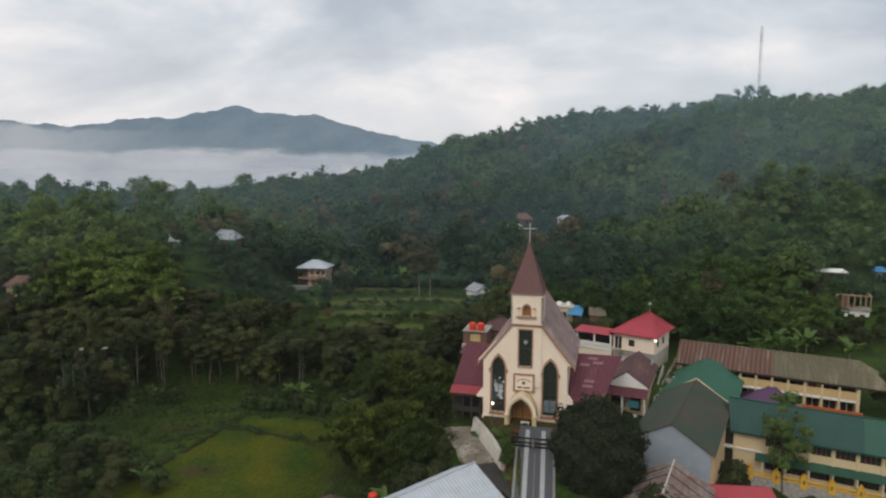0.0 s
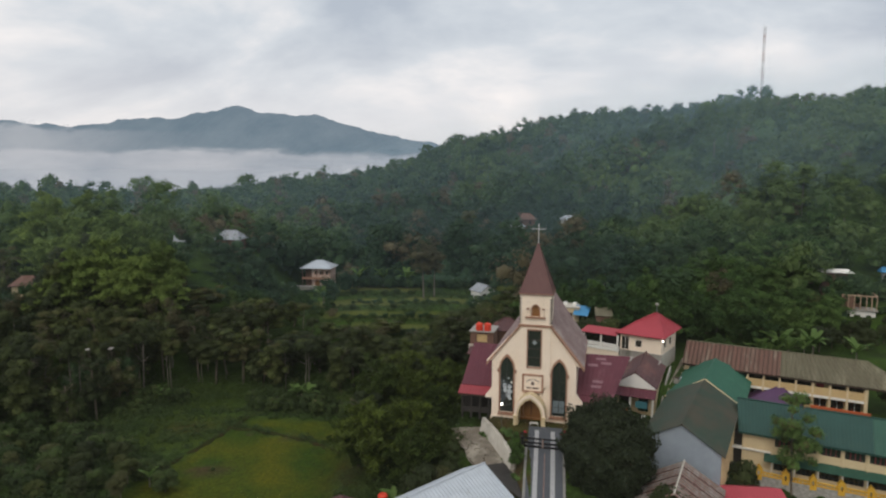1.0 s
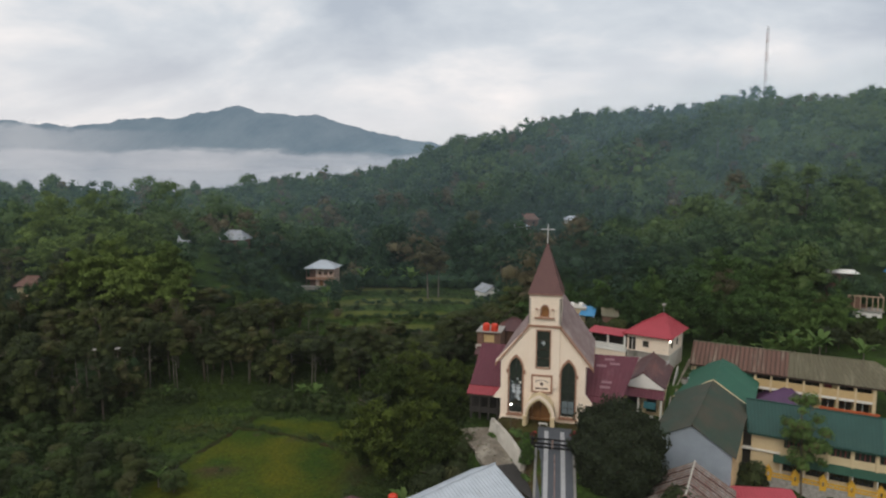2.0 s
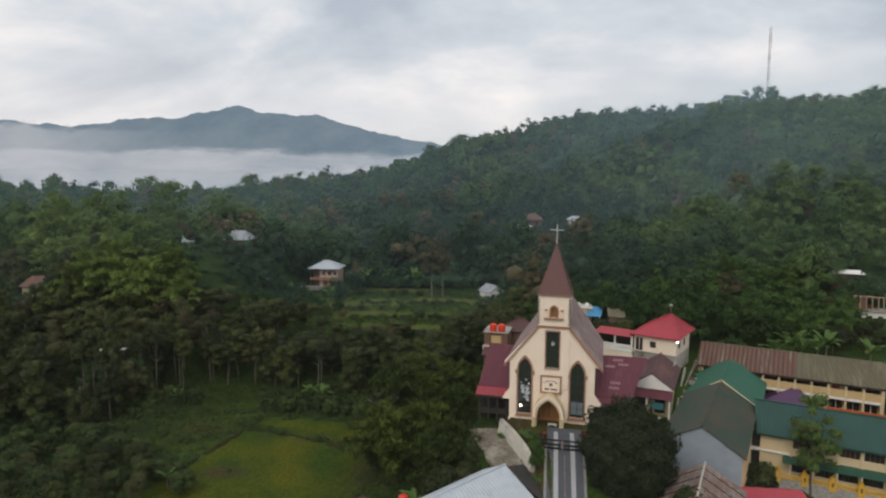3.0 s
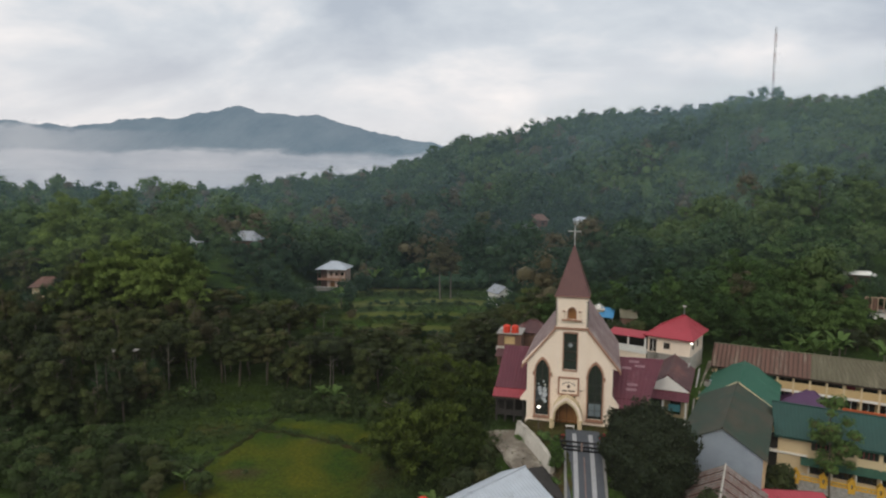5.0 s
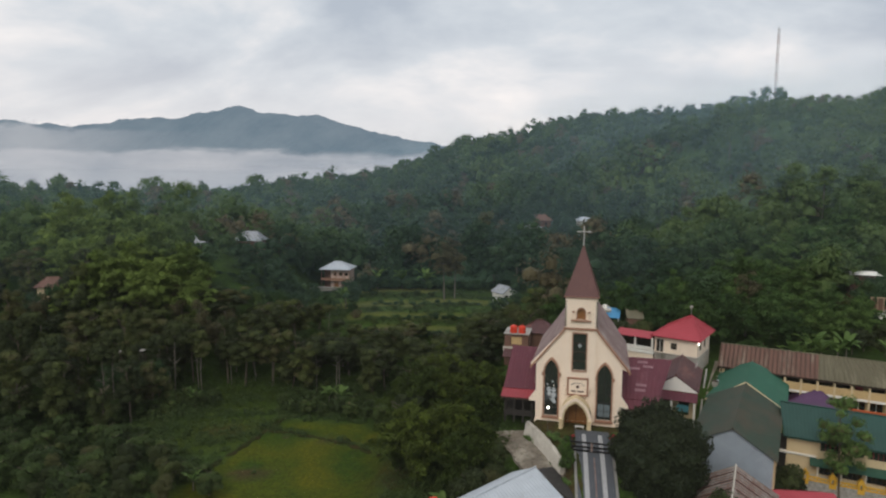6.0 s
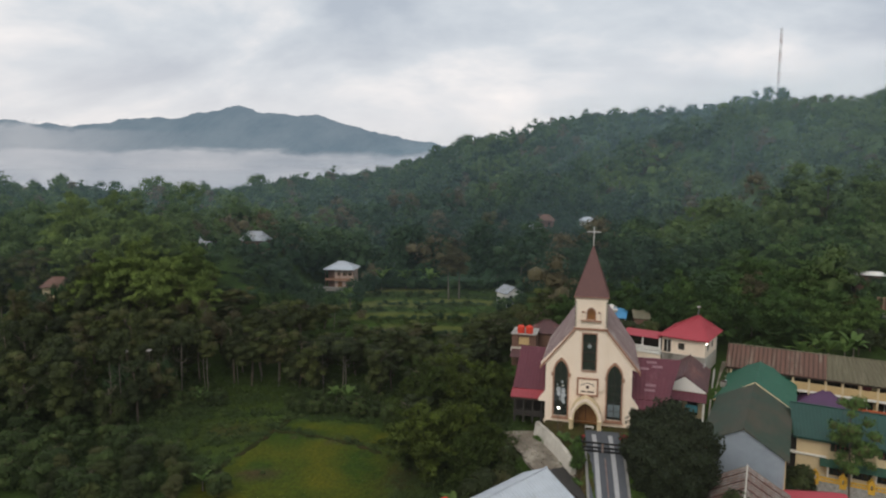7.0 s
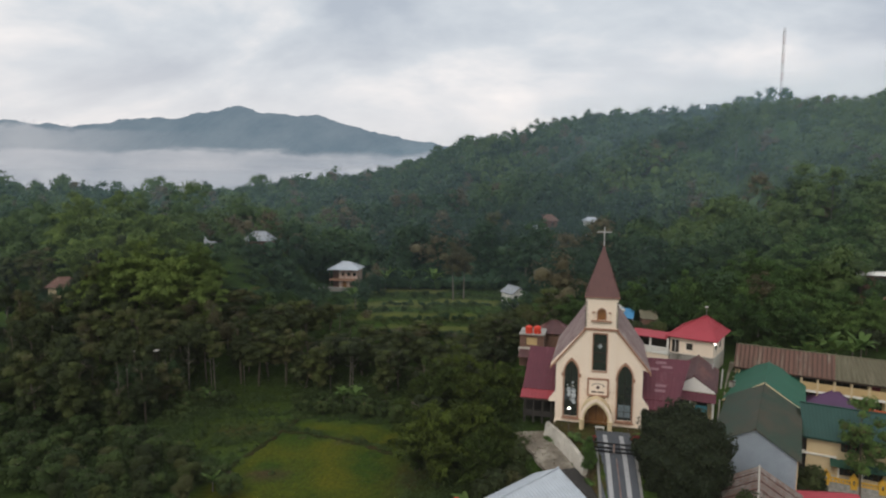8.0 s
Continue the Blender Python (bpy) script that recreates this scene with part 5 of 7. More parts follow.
def green_school():
    """Two-storey front block: teal roof, cream wall, strip windows, green awning."""
    ob = thing("school_block", 41.8, 89.0, 0, -28, "two-storey cream school block with dark green roof and awning", "school")
    zr, ze, L = 1.65, -1.87, 34.0
    part("roof_panel", sheet((-0.3, 0, ze), (16.2, 0, ze), (16.2, 4.5, zr), (-0.9, 4.5, zr), 36), "teal_roof", ob)
    part("roof_panel", sheet((16.22, 0, ze), (L, 0, ze), (L, 4.5, zr), (16.22, 4.5, zr), 38), "teal_green", ob)
    part("roof_panel", sheet((L, 9, ze), (-0.3, 9, ze), (-0.9, 4.5, zr), (L, 4.5, zr), 70), "teal_roof", ob)
    part("ridge_cap", bar((-0.9, 4.5, zr + 0.05), (L, 4.5, zr + 0.05), 0.12, 6), "teal_roof", ob)
    part("eaves_board", box(-0.3, 0.0, ze - 0.28, L, 0.06, ze - 0.06), "teal_roof", ob)
    bays = [4.2 + 2.85 * k for k in range(11)]
    holes = [rect(x + 0.25, -3.55, x + 2.6, -2.4) for x in bays if x < 32]
    low = [rect(x + 0.25, -7.0, x + 2.6, -5.45) for x in bays if x < 32]
    part("wall", plate(rect(0.25, -8.6, L, -1.95), 0.8, 1.0, holes + low), "pale_wall", ob)
    part("back_wall", box(0.25, 8.0, -8.6, L, 8.2, -1.9), "pale_wall", ob)
    part("end_wall", plate([(1.0, -8.6), (8.0, -8.6), (8.0, -1.9), (4.5, 1.3), (1.0, -1.9)], 0.25, 0.45, side=True), "pale_wall", ob)
    part("end_wall", plate([(1.0, -8.6), (8.0, -8.6), (8.0, -1.9), (4.5, 1.3), (1.0, -1.9)], L - 0.2, L, side=True), "pale_wall", ob)
    part("floor", box(0.5, 1.1, -5.1, L - 0.3, 7.9, -4.9), "concrete", ob)
    for x in bays:
        part("pillar", box(x - 0.14, 0.62, -8.6, x + 0.2, 0.797, -1.97, bevel=0.02), "pale_wall", ob)
        if x > 32:
            continue
        for z0, z1 in ((-3.55, -2.4), (-7.0, -5.45)):
            w = part("window", ring(rect(x + 0.25, z0, x + 2.6, z1), rect(x + 0.33, z0 + 0.08, x + 2.52, z1 - 0.08), 0.82, 0.95), "dark_wood", ob)
            part("pane", box(x + 0.3, 0.9, z0 + 0.05, x + 2.55, 0.93, z1 - 0.05), "window_dark", w)
            for k in range(1, 4):
                part("mullion", box(x + 0.25 + k * 0.58, 0.84, z0 + 0.08, x + 0.32 + k * 0.58, 0.9, z1 - 0.08), "red_edge" if z0 > -4 else "dark_wood", w)
    a = part("awning", sheet((3.2, -1.0, -5.25), (L, -1.0, -5.25), (L, 0.79, -4.7), (3.2, 0.79, -4.7), 60, h=0.03), "teal_green", ob)
    for x in bays:
        part("awning_post", bar((x, -0.9, -8.6), (x, -0.9, -5.3), 0.06, 6), "white_paint", a)
    part("ledge", box(0.2, 0.45, -4.6, 4.0, 0.797, -4.4), "white_paint", ob)
    part("stair_void", box(-1.4, 1.5, -8, 0.24, 1.7, -2.2), "shade_black", ob)
    part("landing", box(-1.6, 0.6, -4.7, 1.4, 1.4, -4.45), "white_paint", ob)


green_school()


def yard_fence():
    ob = thing("fence", 41.9, 86.0, 0, -22, "yellow painted fence with house-shaped posts over a stone base", "fence")
    zb = lambda x: -7.5 - 0.040 * (x - 1.0)
    part("stone_base", plate([(0.4, -11), (24, -11), (24, zb(24) + 0.55), (0.4, zb(0.4) + 0.55)], 0.05, 0.4), "stone_wall", ob)
    for k in range(8):
        x = 1.2 + k * 3.36
        z = zb(x)
        p = part("post", plate([(x - 0.42, z), (x + 0.42, z), (x + 0.42, z + 1.5), (x, z + 2.1), (x - 0.42, z + 1.5)], 0.0, 0.45, [lancet(x - 0.14, z + 0.6, x + 0.14, z + 1.1, z + 1.35, 4)]), "fence_yellow", ob)
        part("cap", sheet((x - 0.55, -0.06, z + 1.45), (x - 0.55, 0.5, z + 1.45), (x, 0.5, z + 2.2), (x, -0.06, z + 2.2), t=0.06), "fence_yellow", p)
        part("cap", sheet((x + 0.55, -0.06, z + 1.45), (x + 0.55, 0.5, z + 1.45), (x, 0.5, z + 2.2), (x, -0.06, z + 2.2), t=0.06), "fence_yellow", p)
        if k == 7:
            break
        x1 = x + 3.36
        for dz in (0.62, 1.12):
            part("rail", bar((x + 0.43, 0.2, z + dz), (x1 - 0.43, 0.2, zb(x1) + dz), 0.12, 5), "fence_yellow", ob)
        for j in range(6):
            f0 = (j + 0.1) / 6
            f1 = (j + 0.9) / 6
            xa, xb = x + 0.43 + 2.5 * f0, x + 0.43 + 2.5 * f1
            part("lattice", bar((xa, 0.2, zb(xa) + (0.62 if j % 2 else 1.12)), (xb, 0.2, zb(xb) + (1.12 if j % 2 else 0.62)), 0.075, 4), "fence_yellow", ob)
    for k in range(3):
        st = part("yard_step", box(1.0, 1.6 + k * 1.5, -8.6, 23.6, 3.05 + k * 1.5, -7.5 + k * 0.32, bevel=0.03), "pale_concrete")
        st.matrix_basis = pose(41.9, 86.0, 0, 0, 0, -24)
        tagged(st, "pale worn concrete step in the school yard", "step", kind="structure")
    pv = part("yard_paving", box(0.5, 0.6, -8.25, 24, 5.5, -7.95), "pale_concrete")
    pv.matrix_basis = pose(41.9, 86.0, 0, 0, 0, -24)
    tagged(pv, "grey concrete paving before the school", "paving", kind="structure")


yard_fence()


def near_roofs():
    # pale tin-roofed house below the drive
    ob = thing("house", 3.6, 76.1, 0, 44, "house with a pale corrugated tin roof and ochre walls", "house")
    part("roof_panel", sheet((-12.6, -5.6, -4.2), (0.3, -5.6, -4.2), (0.3, 0, -1.1), (-12.6, 0, -1.1), 26, h=0.07), "tin_roof", ob)
    part("roof_panel", sheet((0.3, 3.6, -3.0), (-12.6, 3.6, -3.0), (-12.6, 0, -1.1), (0.3, 0, -1.1), 26, h=0.07), "tin_roof", ob)
    part("ridge_cap", bar((-12.6, 0, -1.05), (0.3, 0, -1.05), 0.13, 6), "tin_roof", ob)
    part("wall", plate([(-5.0, -11), (3.0, -11), (3.0, -2.85), (0, -1.3), (-5.0, -4.05)], -12.1, -11.9, side=True), "yellow_wall", ob)
    part("wall", plate([(-5.0, -11), (3.0, -11), (3.0, -2.85), (0, -1.3), (-5.0, -4.05)], -0.3, -0.1, side=True), "yellow_wall", ob)
    part("front_wall", box(-11.898, -5.0, -11, -0.302, -4.8, -4.1), "yellow_wall", ob)
    part("rear_wall", box(-11.898, 2.8, -11, -0.302, 3.0, -2.9), "yellow_wall", ob)
    h = thing("house", 3.6, 76.1, 0, 44, "lean-to with a dark tarred roof beside the drive", "lean-to")
    part("roof_panel", sheet((0.42, -7.5, -4.3), (4.4, -7.5, -5.1), (4.4, 0.4, -2.5), (0.42, 0.4, -1.6), 10), "tar_roof", h)
    part("wall", box(4.0, -7.2, -9, 4.2, 0.2, -5.1), "brick_wall", h)
    part("end_wall", box(0.5, 0.05, -9, 4.2, 0.25, -2.7), "brick_wall", h)
    # rusty red roof in front of the hall
    r = thing("house", 28.4, 76.2, -7.0, -27, "small house with a rusty red corrugated gable roof", "house")
    gable_roof(r, -4.6, -9, 5.2, 0.8, 3.4, 6.2, "rust_red", 13, ridge_mat="pale_concrete")
    for k in range(12):
        y = -8.6 + k * 0.82
        for sx, xe in ((-1, -4.6), (1, 5.2)):
            part("roof_rib", bar((xe, y, 3.5), (0.3, y, 6.28), 0.06, 4), "kerb_stone" if k % 3 else "rust_dark", r)
    part("wall", box(-4.0, -8.4, -4, 4.6, 0.3, 3.3), "brick_wall", r)
    c = thing("house", 36.5, 75.0, -8.0, -6, "low house with a crimson sheet roof", "house")
    part("roof_panel", sheet((-4.5, -5, 2.4), (4.5, -5, 2.4), (4.0, 0.6, 4.35), (-4.0, 0.6, 4.35), 20), "red_roof", c)
    part("roof_panel", sheet((4.5, 5, 2.4), (-4.5, 5, 2.4), (-4.0, 0.6, 4.35), (4.0, 0.6, 4.35), 20), "red_roof", c)
    part("wall", box(-3.9, -4.4, -4, 3.9, 4.4, 2.3), "pale_wall", c)
    # dark maroon pyramid roof and a red tank at the foot of the slope
    p = thing("hut", -13.4, 70.5, -9.0, 10, "small hut with a dark maroon pyramid roof", "hut")
    part("roof", pyramid(-3.4, -3.0, 3.4, 3.0, 3.9, 6.6), "maroon_dark", p)
    part("wall", box(-2.8, -2.5, -3, 2.8, 2.5, 3.95), "brick_wall", p)
    tank(-8.9, 74.9, -5.7, 0.62, 1.2, "round red plastic water tank on a stand")
    s = thing("tank_stand", -8.9, 74.9, -9.5, 0, "grey block stand under a water tank", "stand")
    part("block", box(-0.8, -0.8, -1, 0.8, 0.8, 3.795), "concrete", s)


near_roofs()


def drive():
    def zed(x, y):
        return float(ground(x, y))
    # a strip of drive that follows the slope, from the church steps down
    def strip(name, off0, off1, lift, mat_name, y0=70.0, y1=84.0, label="", parent=None, thick=0.25):
        b = bmesh.new()
        prev = None
        for k in range(29):
            y = y0 + (y1 - y0) * k / 28
            cx = 12.45 - (84.0 - y) * 0.165
            row = []
            for o in (off0, off1):
                zz = zed(12, y) + lift
                row += [b.verts.new((cx + o, y - o * 0.22, zz)), b.verts.new((cx + o, y - o * 0.22, zz - thick))]
            if prev:
                for i, j in ((0, 2), (2, 3), (3, 1), (1, 0)):
                    b.faces.new((prev[i], prev[j], row[j], row[i]))
            else:
                b.faces.new((row[0], row[2], row[3], row[1]))
            prev = row
        b.faces.new((prev[0], prev[2], prev[3], prev[1]))
        return tagged(part(name, b, mat_name, parent), label)
    d = strip("drive", -2.1, 2.35, 0.10, "asphalt", y1=85.2, label="steep grey paved drive with two pale wheel strips")
    tagged(d, "", "drive", kind="structure")
    strip("wheel_strip", -1.25, -0.70, 0.125, "stripe", parent=d, y1=84.0, thick=0.02)
    strip("wheel_strip", 0.85, 1.40, 0.125, "stripe", parent=d, y1=84.0, thick=0.02)
    strip("drain_line", 0.04, 0.16, 0.118, "rust_red", parent=d, y1=79.0, thick=0.02)
    strip("kerb", -2.4, -2.102, 0.22, "kerb_stone", parent=d, y1=80.5)
    strip("kerb", 2.352, 2.65, 0.22, "kerb_stone", parent=d, y1=80.5)
    # sliding gate
    g = thing("gate", 11.6, 79.9, float(ground(12, 79.9)) + 0.05, -13, "black iron driveway gate between low posts", "gate")
    for z in (0.25, 0.75, 1.35):
        part("gate_rail", box(-2.5, -0.05, z - 0.11, 2.5, 0.05, z + 0.11), "black_iron", g)
    for k in range(22):
        part("gate_bar", bar((-2.4 + k * 0.228, 0, 0.2), (-2.4 + k * 0.228, 0, 1.45), 0.022, 5), "black_iron", g)
    for x in (-2.7, 2.7):
        p = part("gate_post", box(x - 0.2, -0.2, -0.6, x + 0.2, 0.2, 1.6, bevel=0.03), "black_iron", g)
    part("gate_stripe", box(-0.12, -0.07, 0.2, 0.12, -0.042, 1.35), "rust_red", g)
    # earth path below the terrace wall
    b = bmesh.new()
    prev = None
    for k in range(30):
        y = 90.0 - 15.5 * k / 29
        e = float(terrace_edge(y))
        row = []
        zp = float(ground(e - 4.0, y)) + 0.2
        for o, dz in ((-7.0, -0.2), (-5.8, 0.0), (-4.6, 0.05), (-3.4, 0.08), (-2.3, 0.12)):
            row.append(b.verts.new((e + o + 0.2 * sin(y * 1.3 + o), y, zp + dz)))
        if prev:
            for i in range(4):
                b.faces.new((prev[i], prev[i + 1], row[i + 1], row[i]))
        prev = row
    ex = bmesh.ops.extrude_face_region(b, geom=list(b.faces))["geom"]
    bmesh.ops.translate(b, verts=[g for g in ex if isinstance(g, bmesh.types.BMVert)], vec=(0, 0, -0.4))
    tagged(part("path", b, "dirt"), "pale earth path falling away beside the drive", "path", kind="structure")

    # rough battered retaining wall: uneven rendered stone, wider at its foot
    r = random.Random(12)
    b = bmesh.new()
    prev = None
    for k in range(37):
        y = 89.0 - 10.8 * k / 36
        x, z = float(terrace_edge(y)) - 2.3, float(ground(14, y))
        row = [b.verts.new((x + 0.25, y + 0.1, z - 3.4)), b.verts.new((x + 0.25, y + 0.1, z - 0.05 + r.uniform(-0.08, 0.08)))]
        for q in range(7):
            f = q / 6
            row.append(b.verts.new((x - 0.25 - 0.75 * f + r.uniform(-0.07, 0.07), y - 0.3 * f + r.uniform(-0.05, 0.05), z + 0.02 - 3.4 * f + r.uniform(-0.09, 0.09))))
        if prev:
            for a in range(len(row)):
                c = (a + 1) % len(row)
                b.faces.new((prev[a], prev[c], row[c], row[a]))
        else:
            b.faces.new(row)
        prev = row
    b.faces.new(prev)
    tagged(part("retaining_wall", b, "pale_concrete"), "rough pale rendered retaining wall stepping down the slope", "wall", kind="structure")
    # rubble at the foot of the wall
    b = bmesh.new()
    for k in range(90):
        y = r.uniform(77.5, 89.5)
        e = float(terrace_edge(y))
        o = -7.2 + 4.0 * r.random() ** (0.6 if k % 3 else 2.0)
        ball((e + o, y, float(ground(e - 4.0, y)) + 0.27), r.uniform(0.08, 0.26), b, 1, 0.6)
    tagged(part("rubble", b, "dirt"), "loose stones and clods on the earth path", "rubble", kind="stuff")
    # lamp post on the lawn
    lp = thing("lamp_post", 6.6, 84.6, 0.0, 0, "slim lamp post with a lit white globe", "lamp")
    part("pole", bar((0, 0, -0.8), (0, 0, 3.45), 0.035, 8), "dark_stone", lp)
    part("globe", ball((0, 0, 3.6), 0.17, sub=2), "lamp_lit", lp)


drive()


# ---- houses among the trees ----
def villa():
    """Two storeys: plastered rooms to one side, an open dark porch to the other, a red balcony band between the floors."""
    ob = thing("house", -43.6, 206.0, -1.0, -6, "two-storey pale pink house with a grey hip roof and porch", "house")
    up = [rect(-0.9 + 1.85 * k, 4.4, 0.2 + 1.85 * k, 5.6) for k in range(3)]
    low = [rect(-0.7, 0.6, 0.8, 2.5), rect(1.9, 1.0, 3.5, 2.3)]
    w = part("wall", plate(rect(-1.8, -2, 4.3, 6.6), 0, 0.25, up + low), "pink_plaster", ob)
    for (x0, z0), _, (x1, z1), _ in up:
        window(w, x0, z0, x1, z1, 0.06, "tan_trim", 1, 0, 0.1)
    part("door", box(-0.7, 0.14, -0.2, 0.8, 0.2, 2.5), "door_wood", w)
    window(w, 1.9, 1.0, 3.5, 2.3, 0.06, "tan_trim", 2, 0, 0.1)
    # porch and left wall in dark brick colour stand in for their shade
    part("porch_wall", box(-4.3, 1.4, -2, -1.8, 1.6, 6.6), "brick_wall", ob)
    part("porch_return", box(-2.0, 0.252, -2, -1.8, 1.398, 6.6), "brick_wall", ob)
    part("side_wall", box(4.05, 0.252, -2, 4.3, 7, 6.6), "pink_plaster", ob)
    part("side_wall", box(-4.3, 1.602, -2, -4.05, 7, 6.6), "brick_wall", ob)
    part("porch_floor", box(-4.6, -1.2, 3.0, -1.802, 1.398, 3.14), "concrete", ob)
    part("balcony_slab", box(-1.8, -1.2, 3.0, 4.9, -0.002, 3.14), "concrete", ob)
    part("balcony_band", box(-4.65, -1.28, 3.0, 4.95, -1.202, 3.75), "tan_trim", ob, "dull red balcony band")
    for x in (-4.5, -2.2, 0.2, 2.5, 4.7):
        part("post", box(x - 0.07, -1.18, -1.5, x + 0.07, -1.04, 6.55), "brick_wall", ob)
    hip_roof(ob, -5.2, -1.7, 5.1, 7.8, 6.6, 8.8, "tin_roof", 3.9, 22)
    t = part("terrace", box(-7.6, -4.0, -4, 6.5, -1.4, 1.0, bevel=0.05), "kerb_stone")
    t.matrix_basis = pose(-43.6, 206.0, -1.0, 0, 0, -6)
    tagged(t, "grey stone terrace below the pink house", "terrace", kind="structure")


villa()


def gable_house():
    """White two-storey house, grey gable roof, lower veranda in front."""
    ob = thing("house", 10.9, 181.0, -1.7, 28, "white two-storey house with a grey gable roof and veranda", "house")
    w = part("wall", plate([(-2.4, -4), (2.4, -4), (2.4, 4.3), (0, 5.7), (-2.4, 4.3)], 0, 0.2, [rect(-1.6, 2.2, -0.5, 3.6), rect(0.5, 2.2, 1.6, 3.6)]), "white_paint", ob)
    window(w, -1.6, 2.2, -0.5, 3.6, 0.05, "dark_wood", 1)
    window(w, 0.5, 2.2, 1.6, 3.6, 0.05, "dark_wood", 1)
    for sx in (-1, 1):
        part("side_wall", box(sx * 2.3 - 0.1, 0.202, -4, sx * 2.3 + 0.1, 5.2, 4.3), "white_paint", ob)
    part("back_wall", plate([(-2.4, -4), (2.4, -4), (2.4, 4.3), (0, 5.7), (-2.4, 4.3)], 5.202, 5.4), "white_paint", ob)
    gable_roof(ob, -2.9, -0.5, 2.9, 5.8, 4.1, 5.95, "zinc_roof", 16)
    part("veranda_roof", sheet((-3.0, -2.0, 1.2), (2.6, -2.0, 1.2), (2.6, -0.02, 1.9), (-3.0, -0.02, 1.9), 10), "zinc_roof", ob)
    for x in (-2.8, -0.9, 0.8, 2.4):
        part("post", box(x - 0.08, -1.9, -4, x + 0.08, -1.74, 1.15), "white_paint", ob)
    part("veranda_wall", box(-2.8, -1.88, -4, 2.4, -1.78, 0.0), "white_paint", ob)


gable_house()


def cottage(x, y, z, rz, w, d, h, rise, roof, wall, label, ribs=14, win=2, name="house"):
    ob = thing(name, x, y, z, rz, label, "house")
    holes = [rect(-w / 2 + w * (k + 0.5) / win - 0.5, h - 1.9, -w / 2 + w * (k + 0.5) / win + 0.5, h - 0.7) for k in range(win)]
    part("wall", plate(rect(-w / 2, -9, w / 2, h), 0, 0.2, holes), wall, ob)
    part("inside", box(-w / 2 + 0.2, 0.6, -9, w / 2 - 0.2, 0.7, h - 0.1), "shade_black", ob)
    for sx in (-1, 1):
        part("side_wall", box(sx * (w / 2 - 0.1) - 0.1, 0.202, -9, sx * (w / 2 - 0.1) + 0.1, d, h), wall, ob)
    part("back_wall", box(-w / 2 + 0.202, d - 0.2, -9, w / 2 - 0.202, d, h), wall, ob)
    hip_roof(ob, -w / 2 - 0.6, -0.7, w / 2 + 0.6, d + 0.7, h, h + rise, roof, min(w, d) * 0.35, ribs)
    return ob


cottage(-67.4, 190.0, 13.9, -5, 7.0, 6, 2.4, 2.6, "zinc_roof", "brick_wall", "long low house with a pale tin roof among trees", 20, 3)
cottage(48.3, 254.0, 15.6, 0, 5, 5, 3.6, 1.4, "tin_roof", "white_paint", "small white house with a tin roof up the hill", 10, 1)
cottage(27.5, 252.0, 13.5, 0, 5, 5, 3.0, 1.0, "tin_roof", "white_paint", "small pale house up the hill", 10, 1)
cottage(31.0, 256.0, 15.6, 15, 8, 5, 3.4, 2.4, "rust_roof", "brick_wall", "brown-roofed house on the wooded slope", 14, 2)
cottage(92.0, 150.0, 9.8, -20, 5.8, 2.6, 3.2, 0.6, "white_paint", "brick_wall", "white-roofed low house behind trees", 16, 2)
cottage(103.7, 150.0, 9.9, -15, 1.1, 1.2, 3.2, 1.1, "tarp_blue", "concrete", "house with a bright blue sheet roof", 12, 1)
cottage(-101.6, 148.0, 5.5, 10, 5, 5, 3.4, 2.0, "rust_roof", "pale_wall", "brown-roofed house half hidden by bamboo", 12, 1)


def saddle_house(x, y, z, rz, size, roof, rise, label):
    """Traditional house with an upswept saddle roof; rise lifts its two tips."""
    ob = thing("saddle_house", x, y, z, rz, label, "house")
    ob.scale = (size, size, size)
    part("wall", box(-2.0, -1.4, -8, 2.0, 1.4, 3.4), "brick_wall", ob)
    b = bmesh.new()
    prev = None
    for k in range(13):
        f = k / 6 - 1
        px, zr = f * 5.2, 5.0 + rise[0 if f < 0 else 1] * abs(f) ** 2.2
        row = [b.verts.new((px * 0.72, -2.0, 3.0 + 0.8 * f * f)), b.verts.new((px, 0, zr)), b.verts.new((px * 0.72, 2.0, 3.0 + 0.8 * f * f)), b.verts.new((px * 0.95, 0, zr - 0.45))]
        if prev:
            for i in range(4):
                b.faces.new((prev[i], prev[(i + 1) % 4], row[(i + 1) % 4], row[i]))
        else:
            b.faces.new(row)
        prev = row
    b.faces.new(prev)
    part("roof", b, roof, ob)
    for px in (-4.2, 4.2):
        part("roof_post", bar((px, 0, -8), (px, 0, 5.6), 0.12, 6), "dark_wood", ob)


saddle_house(67.0, 235.0, 10.4, 25, 1.0, "rust_red", (2.6, 2.6), "traditional wooden house with an upswept reddish saddle roof")
saddle_house(-77.4, 180.0, 14.5, -30, 0.5, "zinc_roof", (3.0, 0.2), "small brick house with an upswept pale tin saddle roof")


